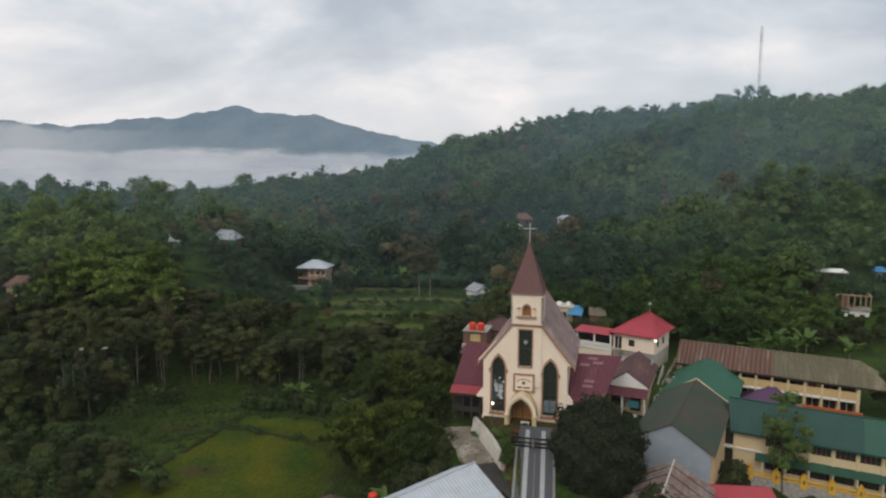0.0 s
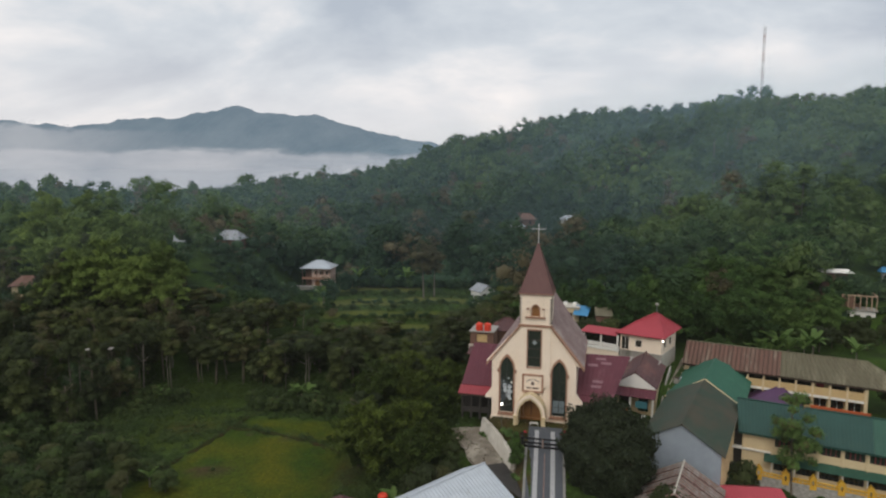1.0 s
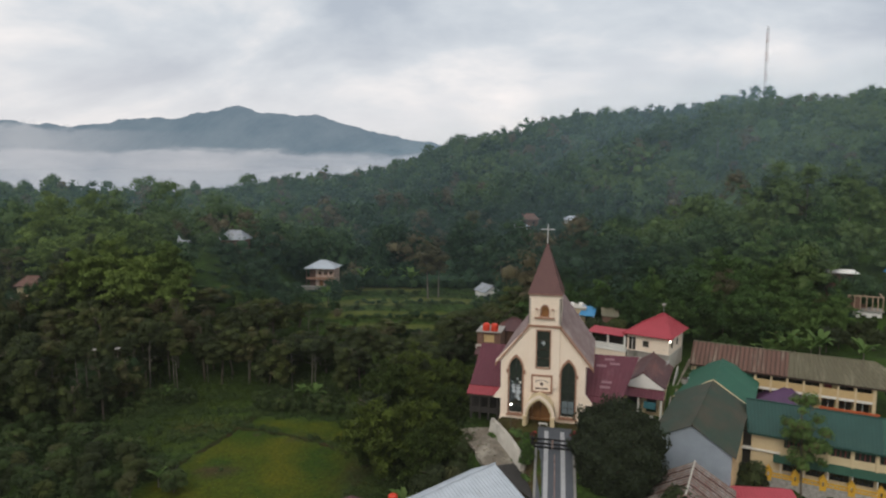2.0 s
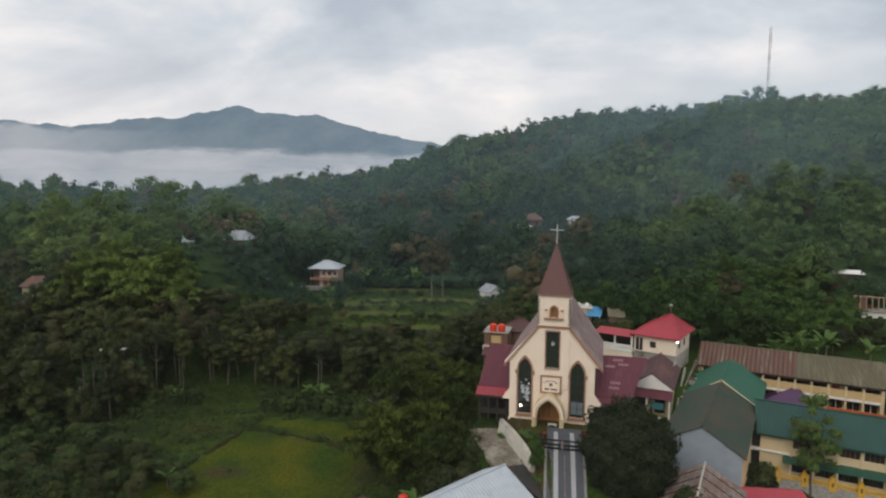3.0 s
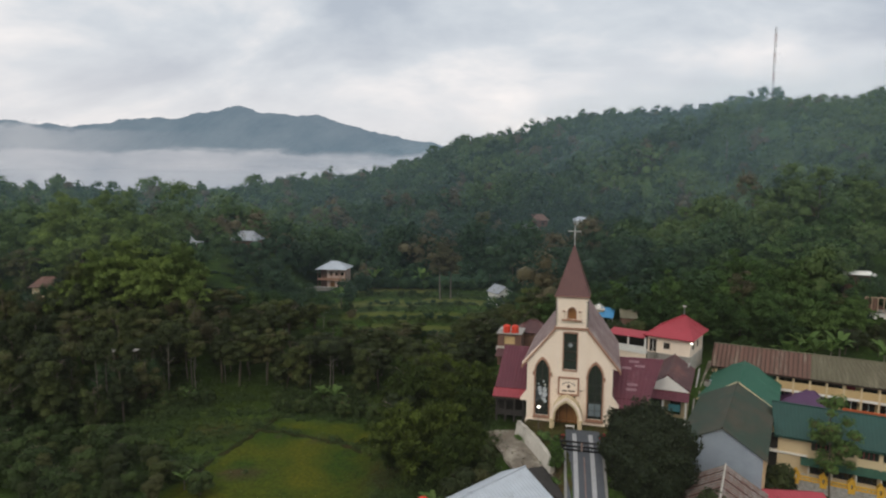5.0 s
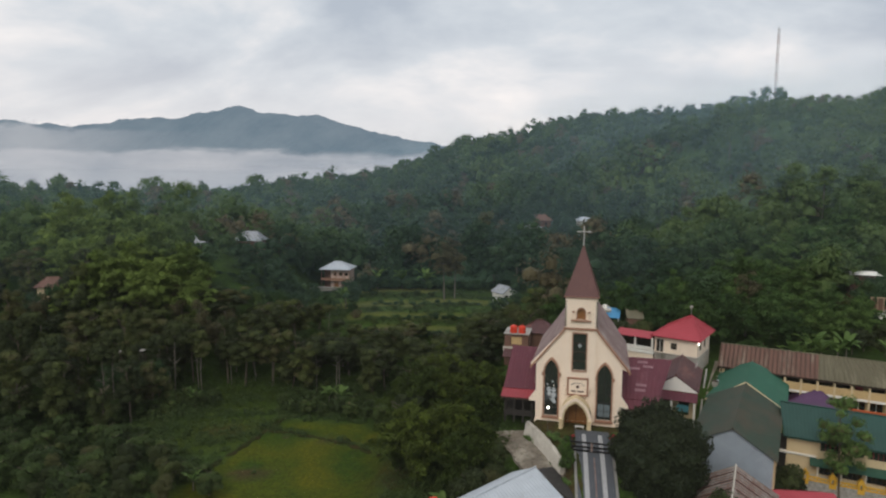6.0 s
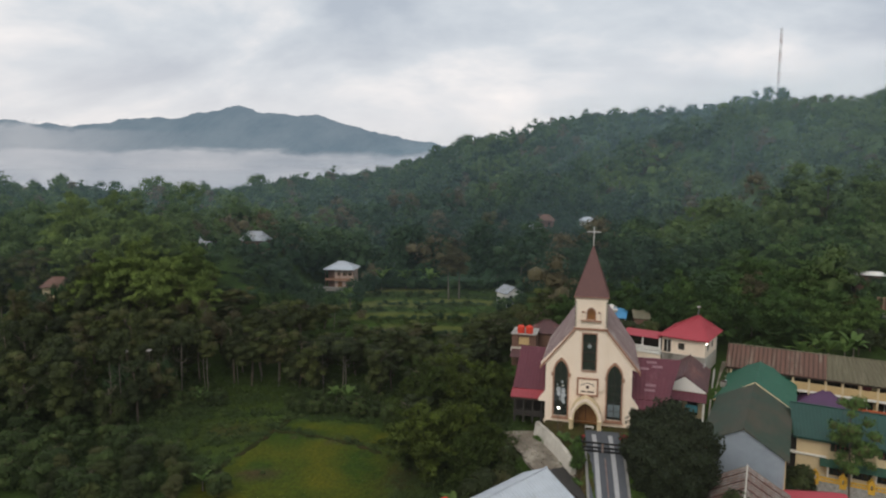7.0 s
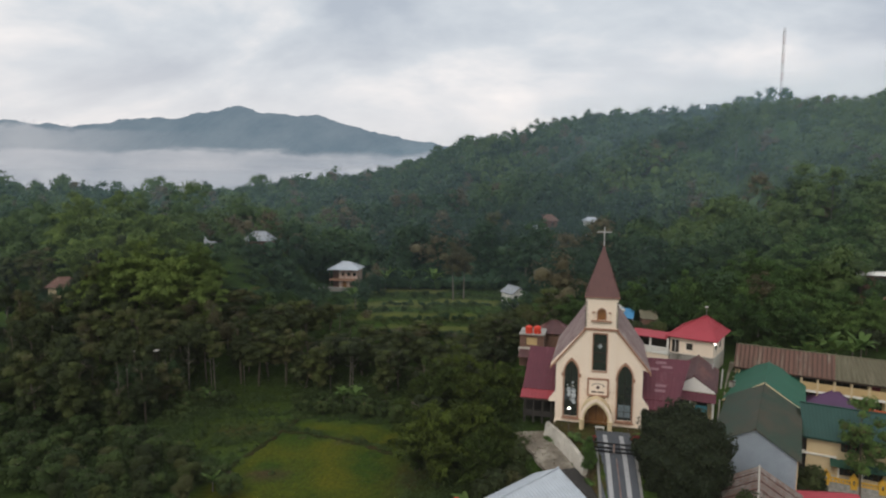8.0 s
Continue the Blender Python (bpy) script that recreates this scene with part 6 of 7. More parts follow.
def tarp_house():
    ob = thing("house", 25.4, 130.0, 3.4, -10, "cream house with flat roof, white tanks and blue sheet canopy", "house")
    part("wall", plate(rect(-4.2, -3, 1.2, 4.6), 0, 0.2, [rect(-3.4, 2.4, -2.4, 3.6), rect(-1.2, 2.4, -0.2, 3.6)]), "pale_wall", ob)
    part("inside", box(-4.0, 0.5, -3, 1.0, 0.6, 4.5), "shade_black", ob)
    part("roof_slab", box(-4.5, -0.3, 4.6, 1.4, 5, 4.8), "pale_concrete", ob)
    part("canopy", sheet((-0.2, -2.0, 3.6), (2.9, -2.0, 3.4), (3.6, 2.0, 4.7), (0.7, 2.0, 4.9), 8), "tarp_blue", ob, "bright blue sheet canopy")
    for x, y in ((0.0, -1.9), (2.7, -1.9)):
        part("canopy_post", bar((x, y, -3), (x, y, 3.5), 0.06, 6), "white_paint", ob)
    for x in (-1.6, 0.3):
        part("drum", bar((x, 2, 4.8), (x, 2, 5.45), 0.42, 12), "white_paint", ob)
    part("shed_roof", sheet((4.4, -1.5, 3.5), (7.9, -1.5, 3.3), (7.9, 2.0, 4.5), (4.4, 2.0, 4.7), 8), "rust_green", ob)
    part("shed_wall", box(4.6, -1.2, -3, 7.7, 1.8, 3.3), "brick_wall", ob)


tarp_house()


def unfinished_house():
    ob = thing("unfinished_house", 91.6, 140.5, 2.9, -25, "unfinished house, white ground floor under a bare timber frame", "house")
    ob.scale = (0.72, 0.9, 0.95)
    w = part("wall", plate(rect(-4.5, -6, 4.5, 3.0), 0, 0.25, [rect(-1.2, -2, 0.6, 2.0), rect(2.0, 0.4, 3.4, 2.0), rect(-3.6, 0.4, -2.2, 2.0)]), "white_paint", ob)
    part("side_wall", box(-4.5, 0.252, -6, -4.25, 7, 3.0), "white_paint", ob)
    part("slab", box(-5.0, -0.6, 3.0, 5.0, 7.4, 3.25), "concrete", ob)
    part("inside", box(-4.2, 1.2, -6, 4.2, 1.3, 2.9), "shade_black", ob)
    for x in (-4.6, -2.9, -1.3, 0.3, 1.9, 3.3, 4.6):
        for y in (-0.2, 6.8):
            part("column", box(x - 0.12, y - 0.12, 3.25, x + 0.12, y + 0.12, 6.4), "raw_timber", ob)
    part("ring_beam", box(-4.8, -0.36, 6.4, 4.8, -0.06, 6.62), "raw_timber", ob)
    part("beam", box(-4.8, 6.66, 6.4, 4.8, 6.94, 6.62), "raw_timber", ob)
    for x in (-4.65, 0.0, 4.65):
        part("tie_beam", box(x - 0.12, -0.058, 6.42, x + 0.12, 6.658, 6.6), "raw_timber", ob)
    part("brick_infill", box(-4.4, 3.0, 3.26, 1.2, 3.2, 6.2), "brick_wall", ob)
    part("brick_infill", box(-4.4, -0.1, 3.26, -1.5, 0.08, 6.2), "brick_wall", ob)


unfinished_house()


def mast():
    """Guyed lattice radio mast on the ridge, painted in bands."""
    x, y = 148.8, 309.0
    z = float(ground(x, y))
    ob = thing("radio_mast", x, y, z, 10, "tall slim lattice radio mast banded red and white", "mast")
    H, n = 107.6 - z, 26
    legs = [(0.62 * cos(a), 0.62 * sin(a)) for a in (pi / 2, pi / 2 + 2 * pi / 3, pi / 2 + 4 * pi / 3)]
    for k in range(n):
        z0, z1 = H * k / n, H * (k + 1) / n
        b = bmesh.new()
        for i in range(3):
            p, q = legs[i], legs[(i + 1) % 3]
            bar((*p, z0), (*p, z1), 0.08, 4, b)
            bar((*p, z0), (*q, z1), 0.05, 3, b)
            bar((*p, z1), (*q, z1), 0.06, 3, b)
        part("lattice_section", b, "mast_red" if (k // 3) % 2 else "mast_white", ob)
    part("antenna", bar((0, 0, H), (0, 0, H + 0.9), 0.06, 4), "mast_white", ob)


mast()


def shelters():
    """Pale sheets on posts, added for small pale specks among the trees."""
    for x, y, w, rz, top in ((-71.0, 119.5, 0.75, 10, 1.4), (-66.5, 120.5, 0.45, -5, 1.4), (-63.6, 121.0, 0.28, 20, 1.4), (-21.5, 244.0, 0.9, 5, 9.3), (-31.5, 240.0, 0.6, -10, 2.6), (-22.5, 240.0, 0.5, 12, 3.0)):
        ob = thing("field_shelter", x, y, float(ground(x, y)), rz, "small pale sheet on posts, added for a pale speck", "shelter", "field shelters")
        h = top - float(ground(x, y))
        part("roof_panel", sheet((-w, -0.5, h - 0.12), (w, -0.5, h - 0.12), (w, 0.5, h), (-w, 0.5, h), 4), "concrete", ob)
        for px in (-w + 0.1, w - 0.1):
            for py in (-0.4, 0.4):
                part("post", bar((px, py, -0.3), (px, py, h - 0.1), 0.04, 5), "bark", ob)


shelters()

# ---- trees ----
RNG = np.random.default_rng(5)
ICO = None


def unit(v):
    return v / np.maximum(np.linalg.norm(v, axis=-1, keepdims=True), 1e-9)


def leaves(centres, radii, per, size, rng, up=0.35, droop=0.0, aspect=0.55, shell=0.25):
    """Leaf sprigs, small triangles over the outer skin of the lobes: n x 3 x 3 corners."""
    per = per * 2
    c = np.repeat(centres, per, 0)
    r = np.repeat(radii, per, 0)
    size = size * 0.92
    d = unit(rng.normal(size=(len(c), 3)))
    d[:, 2] = np.where(d[:, 2] < -0.35, -d[:, 2], d[:, 2])
    p = c + d * r * (1.12 - (shell + 0.22) * rng.random((len(c), 1)))
    nrm = unit(d * 1.0 + rng.normal(size=d.shape) * 0.3 + np.array([0, 0, up]))
    t = unit(np.cross(nrm, rng.normal(size=d.shape)))
    t[:, 2] -= droop
    t = unit(t)
    w = unit(np.cross(nrm, t))
    s = size * (0.65 + 0.7 * rng.random((len(c), 1)))
    return np.stack([p - t * s * 0.6 + w * s * aspect, p - t * s * 0.6 - w * s * aspect, p + t * s], 1)


def ico(sub=1):
    global ICO
    if ICO is None:
        ICO = {}
    if sub not in ICO:
        b = bmesh.new()
        bmesh.ops.create_icosphere(b, subdivisions=sub, radius=1)
        # the underside is never seen
        bmesh.ops.delete(b, geom=[f for f in b.faces if f.calc_center_median().z < -0.45], context='FACES')
        bmesh.ops.delete(b, geom=[v for v in b.verts if not v.link_faces], context='VERTS')
        b.verts.index_update()
        b.verts.ensure_lookup_table()
        ICO[sub] = (np.array([v.co[:] for v in b.verts]), np.array([[v.index for v in f.verts] for f in b.faces]))
        b.free()
    return ICO[sub]


def mesh_from(name, quads, tris=None, mats=("leaf",), tint=None, tri_tint=None, tri_mat=None, tone=None):
    """One mesh from loose leaves (n, 3 or 4, 3), and optional triangles (verts, faces) with the second material."""
    nq, k = quads.shape[:2]
    v = quads.reshape(-1, 3)
    nt = 0
    if tris is not None:
        tv, tf = tris
        nt = len(tf)
        v = np.concatenate([v, tv])
    me = bpy.data.meshes.new(name)
    me.vertices.add(len(v))
    me.vertices.foreach_set("co", v.astype(np.float32).reshape(-1))
    loops = np.arange(nq * k)
    if nt:
        loops = np.concatenate([loops, (tf + nq * k).reshape(-1)])
    me.loops.add(len(loops))
    me.loops.foreach_set("vertex_index", loops.astype(np.int32))
    me.polygons.add(nq + nt)
    me.polygons.foreach_set("loop_start", np.concatenate([np.arange(nq) * k, nq * k + np.arange(nt) * 3]).astype(np.int32))
    for m in mats:
        me.materials.append(MATS[m])
    if nt and len(mats) > 1:
        me.polygons.foreach_set("material_index", np.concatenate([np.zeros(nq), np.ones(nt) if tri_mat is None else tri_mat]).astype(np.int32))
    if nt:
        me.polygons.foreach_set("use_smooth", np.concatenate([np.zeros(nq), np.ones(nt)]).astype(bool))
    if tint is not None:
        a = me.attributes.new("tint", 'FLOAT', 'FACE')
        a.data.foreach_set("value", np.concatenate([tint, tri_tint if nt else np.zeros(0)]).astype(np.float32))
    if tone is not None:
        # one value a lobe, shared by its leaves and its inner mass
        k = len(tone)
        t = np.repeat(tone, nq // k)
        if nt and nt % k == 0:
            t = np.concatenate([t, np.repeat(tone, nt // k)])
        t = np.concatenate([t, np.zeros(nq + nt - len(t))])
        a = me.attributes.new("tone", 'FLOAT', 'FACE')
        a.data.foreach_set("value", t.astype(np.float32))
    me.update(calc_edges=True)
    me.validate()
    return me


def cores(centres, radii, rng, k=0.8, sub=1):
    iv, itri = ico(sub)
    n = len(centres)
    v = centres[:, None, :] + iv[None] * radii[:, None, :] * k * (0.9 + 0.2 * rng.random((n, len(iv), 1)))
    f = itri[None] + (np.arange(n) * len(iv))[:, None, None]
    return v.reshape(-1, 3), f.reshape(-1, 3)


def lobes(rng, n, R, z0, z1, r, flat=0.75, top=0.0):
    """Centres and radii of a crown's lobes in an egg of half-width R between z0 and z1."""
    d = unit(rng.normal(size=(n, 3)))
    q = rng.random((n, 1)) ** 0.45
    c = d * q * np.array([R, R, (z1 - z0) / 2])
    c[:, 2] += (z0 + z1) / 2
    wid = 1 - top * np.clip((c[:, 2] - z0) / (z1 - z0), 0, 1)
    c[:, :2] *= wid[:, None]
    rr = r * (0.7 + 0.6 * rng.random((n, 1)))
    return c, np.concatenate([rr, rr, rr * flat], 1)


def trunk_mesh(rng, h, r, limbs, spread, mat_name="bark", lean=0.05):
    b = bmesh.new()
    p = Vector((0, 0, -0.5))
    top = Vector((rng.normal() * lean * h, rng.normal() * lean * h, h))
    mid = p.lerp(top, 0.5) + Vector((rng.normal() * 0.15, rng.normal() * 0.15, 0))
    bar(p, mid, r, 7, b, r * 0.75)
    bar(mid, top, r * 0.75, 7, b, r * 0.4)
    for k in range(limbs):
        a = k * 2.4 + rng.random()
        q = mid.lerp(top, 0.1 + 0.85 * rng.random())
        e = q + Vector((cos(a) * spread, sin(a) * spread, spread * (0.5 + 0.5 * rng.random())))
        bar(q, e, r * 0.32, 5, b, r * 0.08)
        for s in (-1, 1):
            e2 = q.lerp(e, 0.6) + Vector((cos(a + s * 0.8), sin(a + s * 0.8), 0.6)) * spread * 0.45
            bar(q.lerp(e, 0.6), e2, r * 0.15, 4, b, r * 0.05)
    me = bpy.data.meshes.new("trunk")
    b.to_mesh(me); b.free()
    me.materials.append(MATS[mat_name])
    return me


def make_tree(name, seed, h, R, n, per, size, leaf="leaf", inner="core", z0=0.35, lobe=1.5, trunk_r=0.22, label="", category="tree", flat=0.75, droop=0.0, aspect=0.55, top=0.0, bark="bark", core=0.8):
    rng = np.random.default_rng(seed)
    ob = new(name)
    ob.empty_display_size = 0.3
    tagged(ob, label, category)
    t = new("trunk", trunk_mesh(rng, h * 0.8, trunk_r, 6, R * 0.55, bark)); t.parent = ob
    c, r = lobes(rng, n, R - lobe * 0.6, h * z0 + lobe * 0.5, h - lobe * 0.5, lobe, flat, top)
    q = leaves(c, r, per, size, rng, droop=droop, aspect=aspect)
    tone = rng.normal(size=len(c)) * 0.13
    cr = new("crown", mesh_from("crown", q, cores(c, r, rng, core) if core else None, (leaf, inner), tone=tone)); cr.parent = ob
    return ob


def make_dome(name, seed, R, h, n, size, label):
    """A close-leaved domed tree: one uneven mass with a skin of small leaves."""
    rng = np.random.default_rng(seed)
    ob = new(name)
    tagged(ob, label, "tree")
    t = new("trunk", trunk_mesh(rng, h * 0.6, 0.35, 6, R * 0.4)); t.parent = ob

    def skin(d):
        k = 1 + 0.09 * np.sin(d[:, 0] * 5 + 1) * np.cos(d[:, 1] * 6) + 0.075 * np.sin(d[:, 2] * 9 + d[:, 0] * 7) + 0.055 * np.sin(d[:, 1] * 15 + d[:, 2] * 11) + 0.04 * np.sin(d[:, 0] * 22 + d[:, 2] * 19)
        return d * k[:, None] * np.array([R, R, h * 0.5]) + np.array([0, 0, h * 0.5])
    d = unit(rng.normal(size=(n, 3)))
    d[:, 2] = np.where(d[:, 2] < -0.6, -d[:, 2], d[:, 2])
    p = skin(d) * (1.05 - 0.13 * rng.random((n, 1)))
    nrm = unit(d + rng.normal(size=d.shape) * 0.5)
    a = unit(np.cross(nrm, rng.normal(size=d.shape)))
    a[:, 2] -= 0.5
    a = unit(a)
    w = unit(np.cross(nrm, a))
    s = size * (0.6 + 0.8 * rng.random((n, 1)))
    q = np.stack([p - a * s, p + w * s * 0.5, p + a * s, p - w * s * 0.5], 1)
    b = bmesh.new()
    bmesh.ops.create_icosphere(b, subdivisions=5, radius=1)
    v = np.array([x.co[:] for x in b.verts])
    f = np.array([[x.index for x in y.verts] for y in b.faces])
    b.free()
    cv = skin(unit(v)) * np.array([0.93, 0.93, 0.96]) + rng.normal(size=v.shape) * 0.05
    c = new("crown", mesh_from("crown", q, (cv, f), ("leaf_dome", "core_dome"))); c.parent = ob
    return ob


def make_bamboo(name, seed, h, spread, stems, label, leaf="leaf_bamboo_dark"):
    """A clump of culms that arch outwards, each ending in a drooping feathery plume."""
    rng = np.random.default_rng(seed)
    ob = new(name)
    tagged(ob, label, "bamboo")
    b = bmesh.new()
    pts, rad, tone = [], [], []
    for k in range(stems):
        a = k * 2.39996 + rng.normal() * 0.25
        u = (k + 0.5) / stems
        # inner culms stand tall, outer ones are shorter and lean far out
        L = h * (1.08 - 0.55 * u + 0.08 * rng.normal())
        out = spread * (0.2 + 0.95 * u ** 0.8)
        plume = rng.normal() * 0.10
        prev = Vector((cos(a) * 0.5, sin(a) * 0.5, -0.4))
        for j in range(1, 15):
            f = j / 14
            g = 0.5 + out * f ** 2.3
            q = Vector((cos(a) * g, sin(a) * g, L * (f - 0.36 * f ** 4)))
            if j % 2 == 0:
                bar(prev, q, 0.055 * (1.1 - f), 3, b, 0.055 * (1.0 - f))
                prev = q
            if f > 0.3:
                w = 0.28 + 0.62 * sin(pi * min(1.0, (f - 0.2) / 0.9)) ** 0.9
                pts.append(q + Vector((rng.normal() * 0.2, rng.normal() * 0.2, -0.25 * w)))
                rad.append(w * (0.85 + 0.3 * rng.random()))
                tone.append(plume + rng.normal() * 0.05)
            elif rng.random() < 0.5:
                pts.append(q); rad.append(0.7); tone.append(plume - 0.05)
    me = bpy.data.meshes.new("bamboo_stem"); b.to_mesh(me); b.free()
    me.materials.append(MATS["bark"])
    t = new("bamboo_stem", me); t.parent = ob
    tagged(t, "pale arching culms", kind="stuff")
    c = np.array([p[:] for p in pts])
    r = np.array(rad)[:, None] * np.array([1.0, 1.0, 0.62])
    q = leaves(c, r, 9, 0.6, rng, up=0.7, droop=0.9, aspect=0.17, shell=0.5)
    cr = new("crown", mesh_from("crown", q, None, (leaf,), tone=np.array(tone))); cr.parent = ob
    return ob


def make_banana(name, seed, label):
    rng = np.random.default_rng(seed)
    ob = new(name)
    tagged(ob, label, "banana plant")
    b = bar((0, 0, -0.4), (0, 0, 2.2), 0.16, 7, None, 0.1)
    me = bpy.data.meshes.new("stem"); b.to_mesh(me); b.free(); me.materials.append(MATS["bark_pale"])
    t = new("stem", me); t.parent = ob
    for k in range(9):
        b = bmesh.new()
        a = k * 2.39996 + rng.random() * 0.4
        L, rise = 2.0 + rng.random() * 0.9, 0.9 + 0.9 * rng.random()
        prev = None
        for j in range(7):
            f = j / 6
            c = Vector((cos(a) * L * f, sin(a) * L * f, 2.1 + rise * 2.3 * f - 1.6 * f ** 2.6))
            w = 0.05 + 0.42 * sin(pi * min(1, f * 0.93 + 0.05)) ** 0.7
            s = Vector((-sin(a), cos(a), 0)) * w
            row = [b.verts.new(c - s + Vector((0, 0, w * 0.35))), b.verts.new(c), b.verts.new(c + s + Vector((0, 0, w * 0.35)))]
            if prev:
                b.faces.new((prev[0], prev[1], row[1], row[0])); b.faces.new((prev[1], prev[2], row[2], row[1]))
            prev = row
        me = bpy.data.meshes.new("leaf"); b.to_mesh(me); b.free(); me.materials.append(MATS["leaf_banana"])
        t = new("leaf", me); t.parent = ob
    return ob


def put(ob, x, y, turn=0.0, s=1.0, z=None, sz=None):
    zz = float(ground(x, y)) if z is None else z
    ob.scale = (s, s, sz or s)
    ob.location = (x, y, zz)
    ob.rotation_euler = (0, 0, turn)
    return ob


def again(ob, x, y, turn, s, sz=None, z=None):
    c = copy_thing(ob, pose(0, 0, 0))
    return put(c, x, y, turn, s, z, sz)


# buildings, open ground and sight lines from the camera kept clear of trees: x, y, half-width, half-depth
CLEAR = [(11, 100, 14, 22), (27, 103, 10, 16), (38, 115, 8, 9), (40, 95, 11, 22), (57, 105, 18, 16), (52, 88, 22, 9), (4, 115, 6, 6),
         (-42, 197, 9, 14), (-67.8, 192, 5.6, 4.5), (-77, 177.5, 4, 5), (9, 165, 7.5, 22), (5.5, 135, 4, 12), (47, 250, 4, 9), (31, 249, 6, 8), (67, 229, 4.5, 8), (26, 126, 8, 7), (96, 141, 7, 9), (88, 147, 5, 3), (102, 147, 4, 6), (66, 122, 8, 5), (-68, 119, 5, 2.5), (80, 122, 4, 6), (88, 134, 5, 6), (-103.5, 148, 3.5, 4)]


def clear(x, y):
    if any(abs(x - a) < w and abs(y - b) < d for a, b, w, d in CLEAR):
        return True
    if -55 + max(0.0, 112 - y) * 0.5 < x < -13 and 78 < y < (127 if x < -37 else 117):
        return True
    if -31 < x < 9 and 147 < y < 205:
        return True
    return -12 < x < 48 and y < 100


def woods():
    rng = np.random.default_rng(11)
    kinds = [make_tree("tree", 20 + k, h, R, n, per, 0.25, z0=z0, lobe=lo, label=lab, core=0.72, flat=fl)
             for k, (h, R, n, per, z0, lo, fl, lab) in enumerate([
                 (12, 3.7, 36, 52, 0.10, 1.15, 0.95, "leafy green tree with a rounded uneven crown"),
                 (14.5, 2.9, 36, 52, 0.16, 1.0, 1.05, "tall leafy green tree with a narrow crown"),
                 (10, 4.1, 36, 54, 0.06, 1.2, 0.8, "broad low leafy tree with a spreading crown"),
                 (13.5, 4.5, 30, 60, 0.32, 1.25, 0.62, "spreading leafy tree with an open layered crown"),
                 (9, 2.7, 24, 54, 0.04, 0.95, 0.85, "small bushy green tree")])]
    bare = make_tree("tree", 31, 13, 3.2, 26, 62, 0.19, leaf="leaf_dry", z0=0.2, lobe=1.1, label="sparse brownish tree with thin foliage", bark="bark_pale", core=0)
    slim = make_tree("tree", 33, 14, 2.3, 10, 60, 0.30, z0=0.6, lobe=1.1, label="slim pale-trunked tree with a small high crown", bark="bark_pale", core=0.7, trunk_r=0.13)
    kinds += [bare, slim]
    used = [False] * len(kinds)
    weights = np.array([4.8, 4.8, 3.2, 3.6, 2.8, 3.4, 2.2]); weights = weights / weights.sum()
    n = 0
    for j in range(13):
        for i in range(50):
            x = -128 + i * 5.4 + rng.normal() * 1.5 + (j % 2) * 2.7
            y = 92 + j * 5.2 + rng.normal() * 1.4
            k = int(rng.choice(len(kinds), p=weights))
            if x > -8 and k == 5:
                k = 3
            turn, s, sz = rng.random() * 6.28, 0.8 + 0.4 * rng.random(), 0.8 + 0.45 * rng.random()
            if x > 14:
                continue
            if x < -13 and x > -100 and y < (118 if x > -62 else 104) + 3 * sin(x * 0.3):
                continue
            if abs(x + 4) > y * 0.72 + 4 or clear(x, y) or n >= 320:
                continue
            if -42 < x < 10 and y > 118:
                sz = min(sz, 0.8 if y < 134 else 0.5)
            if -78 < x < -48 and y > 134:
                sz = min(sz, 0.62)
            if x > 74 and y < 146:
                sz = min(sz, 0.5)
            if x > 12 and y < 150:
                sz = min(sz, 1.0)
            n += 1
            if used[k]:
                again(kinds[k], x, y, turn, s, sz)
            else:
                used[k] = True
                put(kinds[k], x, y, turn, s, None, sz)
    # pale trunks along the front edge of the wood
    for k, (x, y, s) in enumerate([(-43.6, 128.5, 0.8), (-40.6, 129.5, 0.85), (-47.5, 130, 0.8), (-70, 113, 1.0), (-77, 109, 1.05), (-64, 121, 0.95), (-57.5, 125, 0.9), (-33.5, 124.5, 0.8), (-82, 118, 1.0), (7, 236, 1.35), (-52, 128.5, 0.8)]):
        again(slim, x, y, k * 1.7, s, s * 1.05)
    return n


woods()


def far_kind(k, per, size):
    """One crown of the far forest: round, broad, plumed or low."""
    r = np.random.default_rng(100 + k)
    style = ("round", "broad", "round", "plume", "low", "round", "broad", "broad", "plume", "broad", "round", "low")[k]
    h = {"round": 9.0, "plume": 9.5, "low": 6.5, "broad": 9.5}[style] * (0.85 + 0.3 * r.random())
    R = {"round": 3.6, "plume": 3.7, "low": 3.2, "broad": 4.6}[style] * (0.9 + 0.25 * r.random())
    n = 12
    c, rad = lobes(r, n, R - 0.7, h * 0.2, h - 0.7, 1.55, 0.8)
    rad *= (0.75 + 0.5 * r.random((n, 1)))
    c[:, 2] = np.minimum(c[:, 2], h - 1.3)
    c[0] = (0, 0, h * 0.36); c[1] = (0.5, -0.4, h * 0.6); c[2] = (-0.3, 0.2, h - 2.3)
    rad[0] = (2.7, 2.7, 2.2); rad[1] = (2.2, 2.2, 1.8); rad[2] = (1.6, 1.6, 1.4)
    if style == "plume":
        a = np.arange(n) * 2.4
        f = np.linspace(0.2, 1.0, n)
        c = np.stack([np.cos(a) * R * f * 0.8, np.sin(a) * R * f * 0.8, h * (0.95 - 0.55 * f ** 2)], 1)
        rad = np.stack([1.6 + 0 * f, 1.6 + 0 * f, 1.2 + 0 * f], 1)
        q = leaves(c, rad, per, size, r, up=0.6, droop=0.9, aspect=0.36, shell=0.5)
    else:
        q = leaves(c, rad * 1.08, per, size, r, up=0.6, shell=0.4)
    tv, tf = cores(c[:7], rad[:7], r, 0.45 if style == "plume" else 0.6, 1)
    return q, tv, tf, style, h


